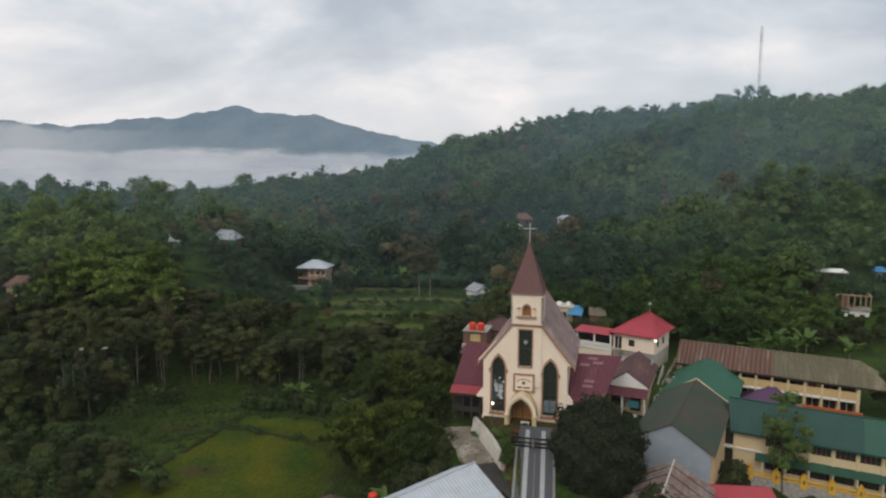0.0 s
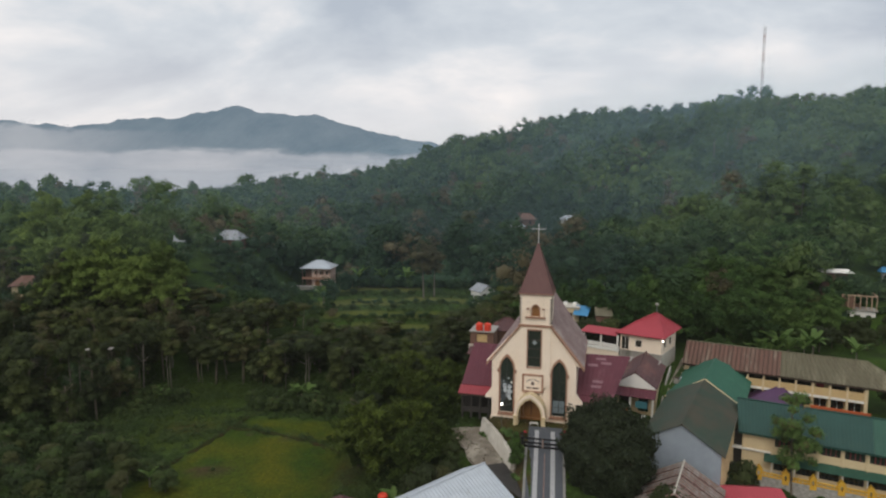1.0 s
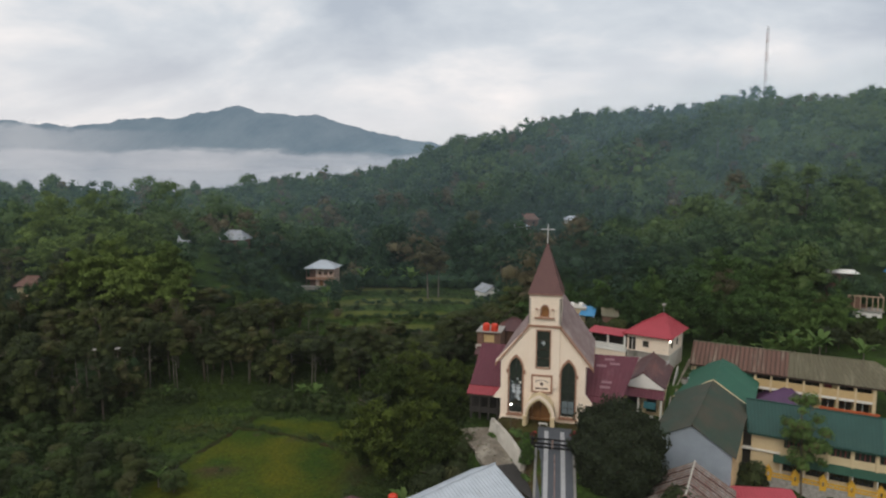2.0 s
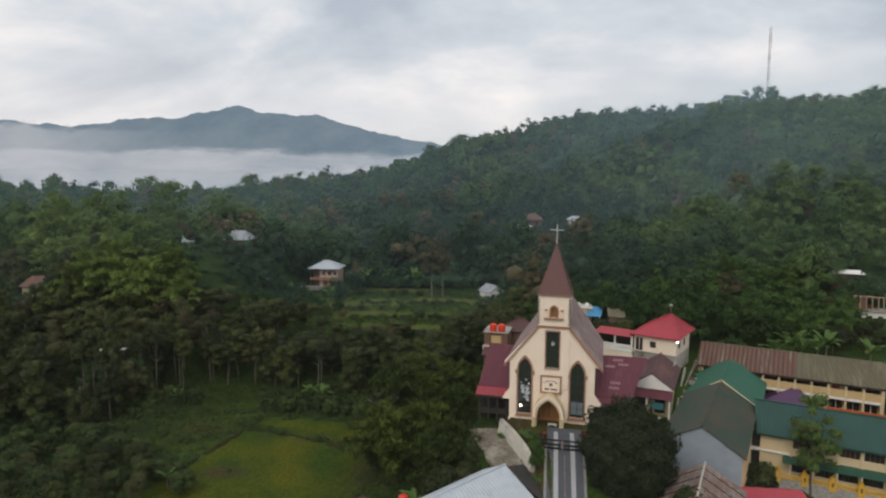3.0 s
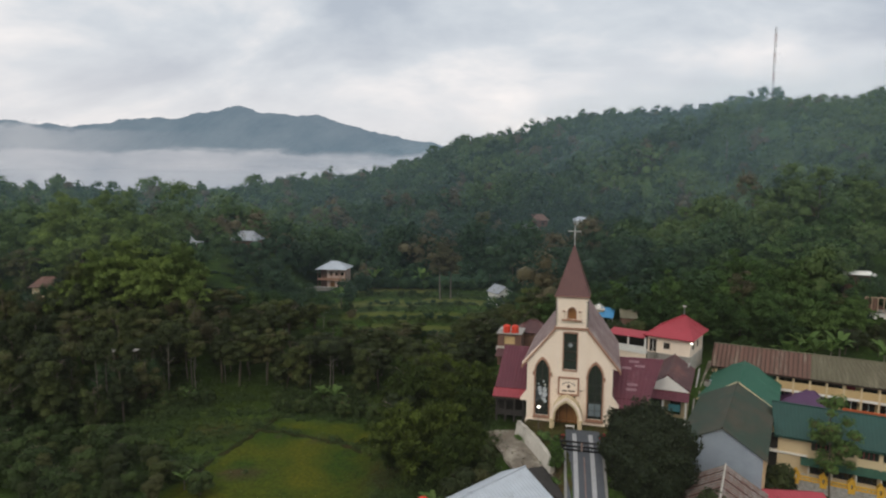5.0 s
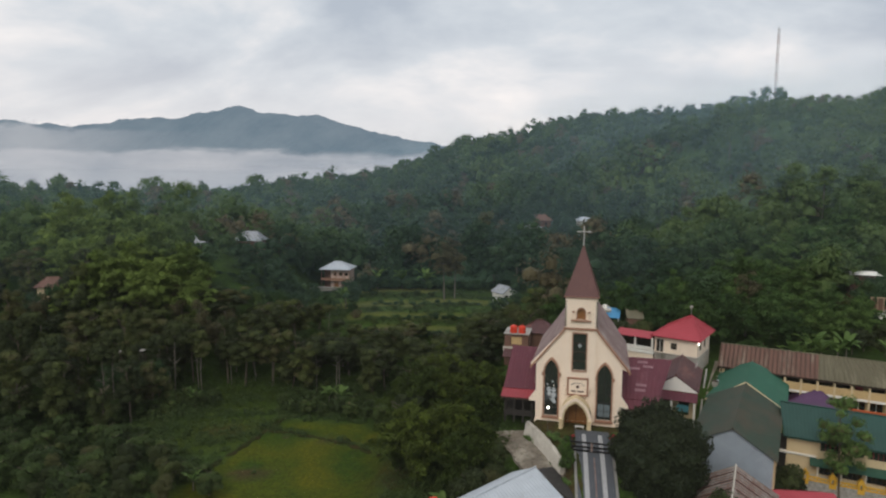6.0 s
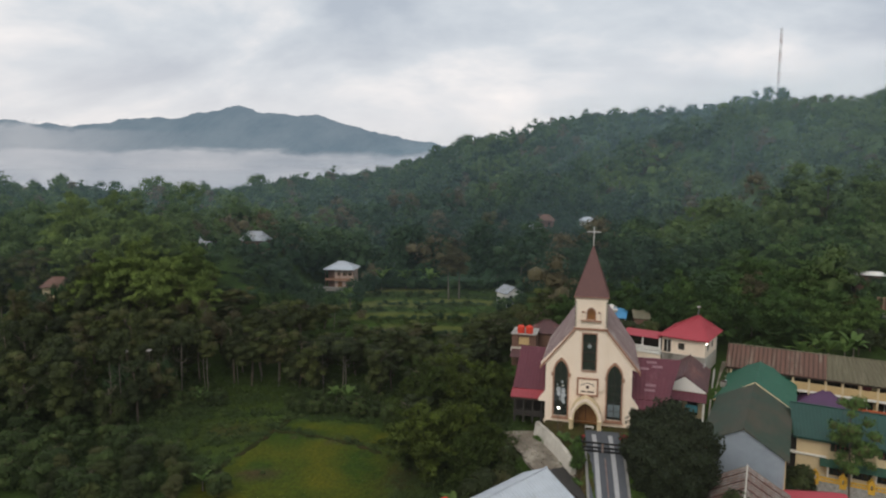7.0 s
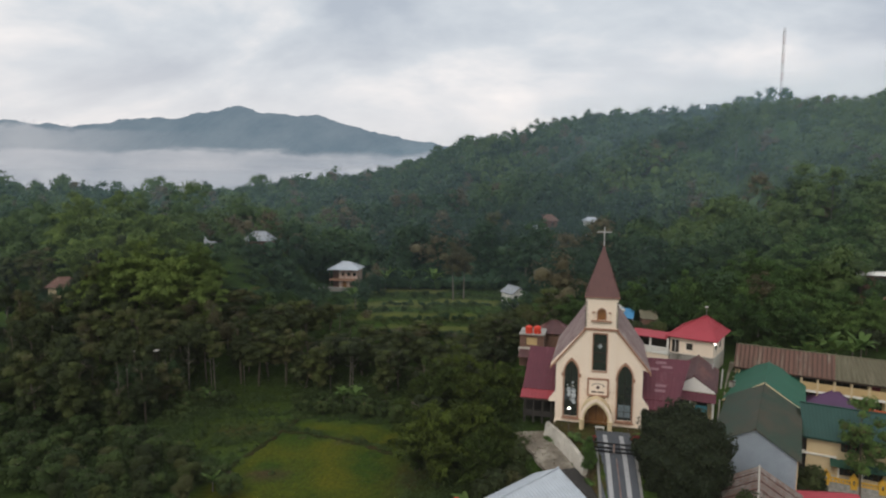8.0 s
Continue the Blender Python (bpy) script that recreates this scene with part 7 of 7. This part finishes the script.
def wooded(x, y):
    return -0.887 * (x - RIDGE_A[0]) - 0.463 * (y - RIDGE_A[1]) > -16 and not clear(x, y)


def far_woods():
    """The forest on the hill and over the valley, one joined mass of crowns over a lower storey."""
    rng = np.random.default_rng(3)
    near = [far_kind(k, 13, 0.52) for k in range(12)]
    close = [far_kind(k, 30, 0.34) for k in range(12)]
    far = [far_kind(k, 6, 0.76) for k in range(12)]
    Q, T, TF, TT, CT, TM, off = [], [], [], [], [], [], 0

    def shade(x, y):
        # regional offsets put the hazy, paler slopes and the darker ones into tint
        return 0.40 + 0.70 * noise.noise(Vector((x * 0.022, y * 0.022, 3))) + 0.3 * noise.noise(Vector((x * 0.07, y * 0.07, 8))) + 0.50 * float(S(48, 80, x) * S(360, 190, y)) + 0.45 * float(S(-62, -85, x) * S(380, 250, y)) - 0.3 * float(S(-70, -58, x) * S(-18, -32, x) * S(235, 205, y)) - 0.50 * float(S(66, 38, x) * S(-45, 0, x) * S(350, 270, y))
    y = 144.0
    while y < 610:
        step = 6.9 if y < 300 else 8.3 if y < 430 else 10.5
        x = -0.74 * y - 16
        while x < 0.72 * y + 6:
            px, py = x + rng.normal() * step * 0.3, y + rng.normal() * step * 0.3
            x += step
            if not wooded(px, py) or py < 158 and px < 16:
                continue
            q, tv, tf, style, h = (close if y < 195 else near if y < 290 else far)[int(rng.integers(12))]
            a = rng.random() * 6.28
            sc = (0.7 + 0.95 * rng.random() ** 2.2) * step / 6.0
            sc = min(sc, 1.9)
            tall = rng.random() < 0.10 and py < 420
            if -0.887 * (px - RIDGE_A[0]) - 0.463 * (py - RIDGE_A[1]) < 22 or py > 520:
                sc = min(sc * 0.8, 1.1 if py < 430 else 1.4)
            if -84 < px < -50 and py < 196:
                sc *= 0.75
            elif -52 <= px < -28 and py < 186:
                sc *= 0.55
            m = np.array([[cos(a), -sin(a), 0], [sin(a), cos(a), 0], [0, 0, 1]]) * np.array([[sc], [sc], [sc * (0.8 + 0.4 * rng.random())]])
            edge = -0.887 * (px - RIDGE_A[0]) - 0.463 * (py - RIDGE_A[1]) < 14 or py > 535
            o = np.array([px, py, float(ground(px, py)) - (1.4 * sc if edge else 0.5)])
            if tall and not edge and not (-90 < px < -28 and py < 200):
                # a pale-stemmed tree whose small crown stands clear of its neighbours
                m = m * 0.72
                o[2] += rng.uniform(2.5, 5.0) * sc
                w, hh = 0.16 + 0.08 * rng.random(), o[2] + h * 0.4
                T.append(np.array([[px + w * cos(i * 2.094), py + w * sin(i * 2.094), zz] for zz in (o[2] - 8, hh) for i in range(3)]))
                TF.append(np.array([[0, 1, 4], [0, 4, 3], [1, 2, 5], [1, 5, 4], [2, 0, 3], [2, 3, 5]]) + off); off += 6
                CT.append(np.zeros(6)); TM.append(np.full(6, 2))
            Q.append(q @ m.T + o); T.append(tv @ m.T + o); TF.append(tf + off); off += len(tv)
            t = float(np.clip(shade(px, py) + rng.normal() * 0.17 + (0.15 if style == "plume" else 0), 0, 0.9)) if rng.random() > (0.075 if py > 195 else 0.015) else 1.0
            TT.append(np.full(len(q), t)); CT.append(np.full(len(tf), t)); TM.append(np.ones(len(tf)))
        y += step * 0.9
    # smaller growth that fills the skyline between the crowns
    for k in range(2000):
        if k < 1200:
            l = rng.uniform(-60, 330)
            s = rng.uniform(-13, 12)
            px, py = RIDGE_A[0] + RIDGE_D[0] * l - 0.887 * s, RIDGE_A[1] + RIDGE_D[1] * l - 0.463 * s
        else:
            py = rng.uniform(545, 612)
            px = rng.uniform(-0.74 * py, 60)
        if py < 230 or px > 0.74 * py or not wooded(px, py):
            continue
        q, tv, tf, style, h = far[(4, 11, 0, 2)[k % 4]]
        sc = rng.uniform(0.6, 1.0) * (1.0 if k < 1200 else 1.35)
        a = k * 2.4
        m = np.array([[cos(a), -sin(a), 0], [sin(a), cos(a), 0], [0, 0, 1]]) * np.array([[sc], [sc], [sc * 0.9]])
        o = np.array([px, py, float(ground(px, py)) - 0.8])
        Q.append(q @ m.T + o); T.append(tv @ m.T + o); TF.append(tf + off); off += len(tv)
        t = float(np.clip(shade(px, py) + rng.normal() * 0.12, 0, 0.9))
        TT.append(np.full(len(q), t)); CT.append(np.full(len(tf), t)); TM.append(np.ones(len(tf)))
    # crowns placed and sized to hide house walls and bare ground from the camera
    for hx, hy, top, half in ((-97.0, 143.0, 12.2, 2.6), (-101.0, 143.5, 9.9, 2.4), (98.6, 139.5, 7.2, 3), (95.5, 134.5, 1.2, 3), (99, 134, 2.4, 3), (-68, 185.5, 15.6, 5), (-76.5, 175.5, 14.6, 2.6), (48.3, 250.5, 19.3, 3), (28.5, 248.5, 16.6, 4), (34, 250, 18.6, 3), (92.5, 146.5, 13.5, 4.6), (90, 143, 11.2, 5), (97.5, 145, 11.6, 3.5), (84.4, 139, 7.4, 2.4), (101.8, 147, 13.4, 1.6), (8.6, 176.2, 3.1, 3.0), (12.2, 177, 4.4, 1.0), (-11, 206.5, 2.6, 21), (-12, 165.8, -0.6, 17), (-13, 184.2, -0.6, 16), (-14, 149.5, -0.8, 16), (-71, 117.3, 0.9, 1.6), (-66.5, 118.5, 1.0, 1.6), (-63.6, 119, 1.0, 1.5), (67, 230, 17, 5), (-45, 199, -1.7, 9), (-58, 166, 6.5, 6), (-61, 173, 8.5, 6), (-63, 160, 5.5, 5), (-66, 168, 8, 4), (-55, 161, 6.5, 7), (-53, 167, 5.5, 6), (-52, 174, 4.5, 6), (-56, 180, 8, 5), (-50, 187, 2.5, 4)):
        n = max(2, int(half / 0.7))
        for k in range(n):
            px, py = hx - half + 2 * half * (k + 0.5) / n + rng.normal() * 0.3, hy + rng.normal() * 0.6
            q, tv, tf, style, h = (close if py < 195 else near)[(0, 5, 2, 11, 4)[k % 5]]
            g = float(ground(px, py)) - 0.5
            sz = max(1.2, top - g + rng.normal() * 0.35) / h
            sc = min(max(sz, 0.35), 0.6)
            o = np.array([px, py, g])
            Q.append(q * np.array([sc, sc, sz]) + o); T.append(tv * np.array([sc, sc, sz]) + o); TF.append(tf + off); off += len(tv)
            t = float(np.clip(0.3 + rng.normal() * 0.2, 0, 0.9))
            TT.append(np.full(len(q), t)); CT.append(np.full(len(tf), t)); TM.append(np.ones(len(tf)))
    # lower storey that closes the gaps between the crowns
    y = 206.0
    while y < 600:
        d = 4.0 if y < 300 else 6.0
        x = -0.74 * y - 10
        while x < 0.72 * y:
            if wooded(x, y) and not clear(x + d, y + d) and not clear(x, y + d) and not clear(x + d, y):
                c = np.array([[x, y], [x + d, y], [x + d, y + d], [x, y + d], [x + d / 2, y + d / 2]])
                z = ground(c[:, 0], c[:, 1]) + 2.2 + 1.1 * np.sin(c[:, 0] * 1.1) * np.cos(c[:, 1] * 0.9)
                z[4] += 1.3 + rng.random() * 1.4
                T.append(np.concatenate([c, z[:, None]], 1))
                TF.append(np.array([[0, 1, 4], [1, 2, 4], [2, 3, 4], [3, 0, 4]]) + off); off += 5
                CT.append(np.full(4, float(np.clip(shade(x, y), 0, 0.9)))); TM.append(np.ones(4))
            x += d
        y += d
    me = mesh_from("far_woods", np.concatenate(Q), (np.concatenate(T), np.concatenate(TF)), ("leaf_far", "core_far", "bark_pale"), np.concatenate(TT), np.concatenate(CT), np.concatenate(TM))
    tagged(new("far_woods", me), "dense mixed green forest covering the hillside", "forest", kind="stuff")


far_woods()

# ---- planting near the church ----
def planting():
    dome = make_dome("mango_tree", 7, 5.35, 11.9, 15000, 0.21, "dense dark rounded mango tree beside the drive")
    put(dome, 19.0, 75.9, 0.4, 1.0, -5.2)
    bam = make_bamboo("bamboo_clump", 3, 15, 5.2, 38, "big arching clump of feathery green bamboo")
    put(bam, -11.5, 86.5, 0, 1.05, -8.5)
    bam2 = make_bamboo("bamboo_clump", 4, 17, 5.0, 38, "tall arching clump of feathery green bamboo")
    put(bam2, -12.0, 98.0, 0.5, 1.05, -8)
    for k, (x, y, s, a) in enumerate([(-6.5, 91.5, 0.9, 1.0), (-8.0, 100.5, 0.95, 2.2), (-14.5, 91.5, 0.8, 3.4), (-6.0, 82.5, 0.7, 2.6), (-2.0, 106, 0.95, 4), (-9, 109, 1.0, 5), (-13.5, 105.5, 0.85, 1.2)]):
        again((bam, bam2)[k % 2], x, y, a, s, s)
    for x, y, z, s, a in ((-2.2, 97.5, -7.5, 0.85, 0.7), (-3.0, 89.0, -8.0, 0.72, 2.9), (0.6, 104.5, -6.0, 0.8, 5.1)):
        again(bam, x, y, a, s, s, z)
    bam = make_bamboo("bamboo_clump", 5, 15, 5.2, 38, "bright yellow-green clump of arching bamboo", "leaf_bamboo")
    put(bam, -74, 150, 0, 1.25)
    bam2 = make_bamboo("bamboo_clump", 6, 17, 5.0, 38, "tall yellow-green clump of arching bamboo", "leaf_bamboo")
    put(bam2, -88, 148, 0, 1.25)
    for k, (x, y, s, a) in enumerate([(-77, 146, 1.2, 1.0), (-83, 151, 1.4, 2.2), (-92, 144, 1.1, 3.4), (-70, 152, 1.15, 5.0), (-93, 158, 1.3, 0.3), (-79, 158, 1.35, 4.4), (-86, 159, 1.35, 1.4), (-66, 146, 0.9, 0.8), (-101, 158, 1.2, 2.0), (-108, 166, 1.3, 0.6), (-97, 168, 1.3, 3.1), (-112, 176, 1.4, 4.0), (-90, 171, 1.3, 5.0), (-104, 180, 1.4, 1.2)]):
        again((bam, bam2)[k % 2], x, y, a, s, s)
    bam = make_bamboo("bamboo_clump", 15, 14, 5.0, 38, "fresh green clump of arching bamboo behind the school", "leaf_bamboo_green")
    put(bam, 30, 133.5, 0, 1.0)
    bam2 = make_bamboo("bamboo_clump", 16, 15, 5.4, 38, "tall green clump of arching bamboo behind the school", "leaf_bamboo_green")
    put(bam2, 44, 127.5, 0, 0.9)
    for k, (x, y, s, a) in enumerate([(37, 130, 1.0, 0.3), (51, 129, 0.95, 3), (16, 131, 1.0, 5.3), (40, 137, 1.1, 1.7), (50, 139, 1.15, 2.9), (33, 143, 1.1, 2.2), (24, 140, 1.1, 4.2), (62, 127, 0.75, 1.9), (53, 123.5, 0.65, 4.8)]):
        again((bam, bam2)[k % 2], x, y, a, s, s)
    bam3 = make_bamboo("bamboo_clump", 17, 15, 5.4, 38, "light green clump of arching bamboo at the hill's foot", "leaf_bamboo_fresh")
    put(bam3, 60, 133, 4, 1.0)
    for x, y, s, a in ((70, 137, 0.95, 5), (58, 142, 1.1, 0.4), (67, 146, 1.1, 3.3), (75, 149, 1.0, 5.2), (72, 130, 0.8, 2.6), (82, 152, 1.1, 1.0), (47, 148, 1.1, 0.9), (90, 157, 1.1, 2.0), (78, 140.5, 0.85, 3.9), (65, 140, 1.0, 1.5), (84, 138, 0.7, 0.2), (66, 154, 1.2, 2.4), (56, 151, 1.2, 5.6), (75, 158, 1.2, 4.6), (86, 164, 1.2, 0.8), (98, 168, 1.2, 3.7), (80, 133, 0.75, 5.0)):
        again(bam3, x, y, a, s, s)
    st = make_tree("tree", 41, 11.5, 3.2, 46, 46, 0.2, leaf="leaf_bamboo_fresh", z0=0.12, lobe=0.85, trunk_r=0.14, label="slim young tree with open foliage before the school", core=0.62)
    put(st, 46.9, 84.0, 0, 1.05, -8.6, 1.33)
    sm = make_tree("tree", 42, 4.6, 1.9, 9, 80, 0.26, z0=0.2, lobe=0.9, trunk_r=0.1, label="small leafy tree in the school yard", core=0.6)
    put(sm, 40.4, 84.3, 0, 1.5)
    again(sm, 37.8, 82.6, 1.0, 1.1)
    again(sm, 57.5, 86.4, 2.0, 0.5, z=-8.4)
    low = make_tree("tree", 43, 6.2, 3.0, 14, 100, 0.3, z0=0.15, lobe=1.3, trunk_r=0.15, label="bushy green tree below the retaining wall", core=0.75)
    put(low, -4.2, 78.5, 0, 1, -9.0)
    again(low, -0.8, 82.5, 1.0, 0.7, z=-8.2)
    again(low, 0.6, 86.5, 0.4, 0.75, z=-6.5)
    again(low, -1.8, 79.8, 2.4, 0.8, z=-8.6)
    again(low, 24.6, 69.2, 2.0, 0.95, z=-6.8)
    again(low, 74.0, 101.0, 2.0, 1.45, z=-6.0)
    for x, y, s in ((23.5, 124.5, 1.05), (27.5, 124, 1.1), (31.5, 124.5, 1.1), (81.5, 141, 1.0), (98, 134, 0.8)):
        again(low, x, y, x, s)
    for x, y, s in ((2.0, 128.0, 1.1), (5.0, 131.5, 1.1), (-1.5, 126.5, 1.2), (8.5, 134.5, 1.1), (3.5, 140.0, 1.2), (7.5, 143.5, 1.2), (-0.5, 134.5, 1.3)):
        again(low, x, y, x * 1.7, s)
    rl = random.Random(21)
    for k in range(16):
        again(low, -66 + k * 1.35 + rl.uniform(-0.8, 0.8), 92 - (k % 4) * 3.4 + rl.uniform(-1, 1), k * 1.3, rl.uniform(0.4, 0.65))
    for k, (x, y) in enumerate(((80, 124), (85, 127), (90, 129.5), (95, 131), (84, 131.5), (88.5, 133.5), (94.5, 135), (79, 129), (74, 125))):
        again(low, x, y, k * 1.1, (0.40 if x > 86 else 0.62) + 0.10 * (k % 3))
    for k, (x, y) in enumerate(((-86, 113), (-90, 118), (-94, 122.5), (-97, 127.5), (-101, 132), (-104.5, 137), (-108, 141), (-93, 114), (-99, 122), (-104, 129), (-112, 139))):
        again(low, x, y, k * 1.7, 0.85 + 0.1 * (k % 3))
    bare = make_tree("tree", 51, 14, 3.3, 40, 60, 0.22, leaf="leaf_dry", z0=0.3, lobe=1.0, label="tall thin nearly bare brown tree above the fields", bark="bark_pale", core=0, trunk_r=0.2)
    put(bare, -8.0, 191, 0, 1.3)
    again(bare, -4.8, 192.5, 2.0, 1.25)
    again(bare, 60.5, 141.5, 1.0, 1.1)
    cone = make_tree("conifer_shrub", 44, 3.9, 1.4, 30, 70, 0.14, leaf="leaf_hedge", z0=0.02, lobe=0.55, trunk_r=0.08, inner="core", label="clipped conical evergreen shrub beside the drive", category="shrub", top=0.75, core=0.85)
    put(cone, 7.75, 77.6, 0, 0.95, -2.2, 1.25)
    sh = make_tree("shrub", 45, 1.1, 0.75, 8, 46, 0.13, leaf="leaf_banana", z0=0.0, lobe=0.36, trunk_r=0.04, label="low yellow-green garden shrub", category="shrub", core=0.7)
    put(sh, 7.4, 82.8, 0, 1)
    for x, y, s in ((6.9, 83.8, 0.8), (8.6, 79.8, 0.9), (8.0, 76.6, 1.0), (5.2, 85.6, 0.8), (4.6, 86.4, 0.9), (6.0, 84.6, 0.7), (8.1, 82.0, 0.8), (15.6, 83.6, 0.8), (4.0, 87.2, 0.8)):
        again(sh, x, y, x, s)
    fl = make_tree("flower_bush", 46, 1.5, 0.8, 8, 46, 0.13, leaf="leaf_dome", z0=0.2, lobe=0.4, trunk_r=0.04, label="bush with red flowers beside the gate", category="shrub", core=0.7)
    b = bmesh.new()
    r = random.Random(4)
    for k in range(26):
        a = r.random() * 6.28
        q = r.random() * 0.7
        ball((cos(a) * q, sin(a) * q, 1.0 + 0.5 * r.random()), 0.11, b, 1)
    part("blossom", b, "red_flower", fl)
    put(fl, 14.9, 81.6, 0, 1)
    again(fl, 9.4, 82.2, 1.2, 0.7)
    # thickets between the paddies and the wood
    bush = make_tree("bush", 61, 2.6, 1.7, 16, 60, 0.2, leaf="leaf_thicket", z0=0.0, lobe=0.7, trunk_r=0.06, label="dense green thicket bush beside the paddies", category="bush", core=0.75)
    rb = random.Random(33)
    put(bush, -33.0, 114.5, 0.3, 1.0)
    spots = [(-36.5, 114.8), (-30.2, 113.6), (-27.5, 114.5), (-24.6, 112.6), (-21.8, 112.2), (-19.2, 109.8), (-34.8, 117.6), (-31.5, 117.0), (-28.2, 118.2), (-24.9, 116.2), (-21.6, 115.4), (-18.6, 113.8), (-38.2, 119.5), (-33.8, 121.0), (-29.6, 121.8), (-25.4, 120.4), (-21.4, 119.4), (-36.2, 124.2), (-31.8, 125.2), (-27.4, 124.6), (-23.0, 123.8), (-57.6, 119.2), (-54.8, 118.4), (-52.2, 119.4), (-60.2, 116.8), (-62.6, 113.8), (-58.8, 112.6), (-42.6, 86.6), (-45.2, 88.8), (-40.4, 84.4), (-48.4, 91.6), (-51.6, 95.0)]
    for x, y in spots:
        again(bush, x + rb.uniform(-0.6, 0.6), y + rb.uniform(-0.6, 0.6), rb.uniform(0, 6), rb.uniform(0.75, 1.25))
    # scrub on the rough slope before the wood
    for k in range(110):
        x, y = rb.uniform(-98, -50), rb.uniform(82, 119)
        if abs(x) < y * 0.72 + 16 and float(crop(x, y)) < 0.1 and x < -58 + max(0.0, 104 - y) * 0.6:
            again(bush, x, y, rb.uniform(0, 6), rb.uniform(0.7, 1.7))
    # hedges along the upper terraces
    for x, y in ((-36, 196), (-31, 195), (-26, 195.5), (-21, 194), (-17, 196.5), (-12, 196), (-34, 176), (-28, 175), (-22, 176.5), (-16, 177), (-8, 180.5), (-2, 181), (-26, 161), (-19, 161.5), (-12, 160.5), (-5, 162), (-38, 209.5), (-32, 210.5), (-26, 211), (-20, 210), (-14, 210.5)):
        again(bush, x + rb.uniform(-1, 1), y + rb.uniform(-0.6, 0.6), rb.uniform(0, 6), rb.uniform(0.45, 0.8))
    ban = make_banana("banana_plant", 9, "banana plant with broad torn pale green leaves")
    put(ban, 60.0, 122.0, 0, 1.0)
    for x, y, a, s in ((61.3, 122.8, 1, 1.1), (63, 121.5, 1.7, 1.0), (64.6, 123.0, 2, 1.25), (66, 121.8, 0.4, 1.1), (69, 121.5, 3, 1.0), (71, 122, 4, 1.1), (77, 118, 5, 1.0), (-27.5, 118, 1, 0.85), (-30, 119.5, 2, 0.75), (-55.5, 118, 4, 0.6), (-57.5, 120, 2, 0.65), (-53.5, 119, 0.6, 0.55), (-43, 85.5, 1.0, 0.6), (-7.6, 76.8, 2, 0.8), (-36, 178, 1, 1.4), (-30, 207, 3, 1.5), (-22, 208, 2, 1.4), (-14, 207, 5, 1.4)):
        again(ban, x, y, a, s)


planting()


def undergrowth():
    """Low growth over the rough ground and along the bunds, one mass."""
    rng = np.random.default_rng(8)
    P = []
    def patch(x0, x1, y0, y1, n, keep):
        x, y = rng.uniform(x0, x1, n), rng.uniform(y0, y1, n)
        m = keep(x, y)
        P.append(np.stack([x[m], y[m], ground(x[m], y[m])], -1))
    patch(-62, -10, 76, 126, 2600, lambda x, y: (crop(x, y) < 0.12))
    patch(-110, -14, 112, 132, 1500, lambda x, y: (crop(x, y) < 0.12) & (np.abs(x) < y * 0.8))
    patch(-42, 10, 139, 208, 1500, lambda x, y: crop(x, y) < 0.3)
    patch(-54, -35, 92, 126, 420, lambda x, y: (crop(x, y) > 0.2) & (crop(x, y) < 0.7))
    patch(-12, 1.5, 68, 112, 700, lambda x, y: crop(x, y) < 0.1)
    patch(-112, -48, 84, 116, 1100, lambda x, y: (np.abs(x) < y * 0.72 + 16) & ~((x > -50) & (y > 92)))
    patch(36, 70, 74, 87, 260, lambda x, y: school_frame(x, y)[1] < -14)
    c = np.concatenate(P)
    h = 0.35 + 0.6 * rng.random((len(c), 1)) ** 2
    wood = (c[:, 1] > 117) & (c[:, 1] < 140) | (c[:, 0] < -52) & (c[:, 1] < 140) | (c[:, 0] > -15) & (c[:, 0] < 2) & (c[:, 1] < 112)
    h[wood] *= 2.6
    c[:, 2] += h[:, 0] * 0.3
    q = leaves(c, h * np.array([1.3, 1.3, 1.0]), 17, 0.24, rng, aspect=0.3)
    t = np.repeat(np.clip(0.45 + 0.25 * rng.normal(size=len(c)), 0, 0.9), 34)
    me = mesh_from("undergrowth", q, None, ("shrubbery",), t)
    tagged(new("undergrowth", me), "rough green undergrowth and weeds between the fields", "undergrowth", kind="stuff")


undergrowth()
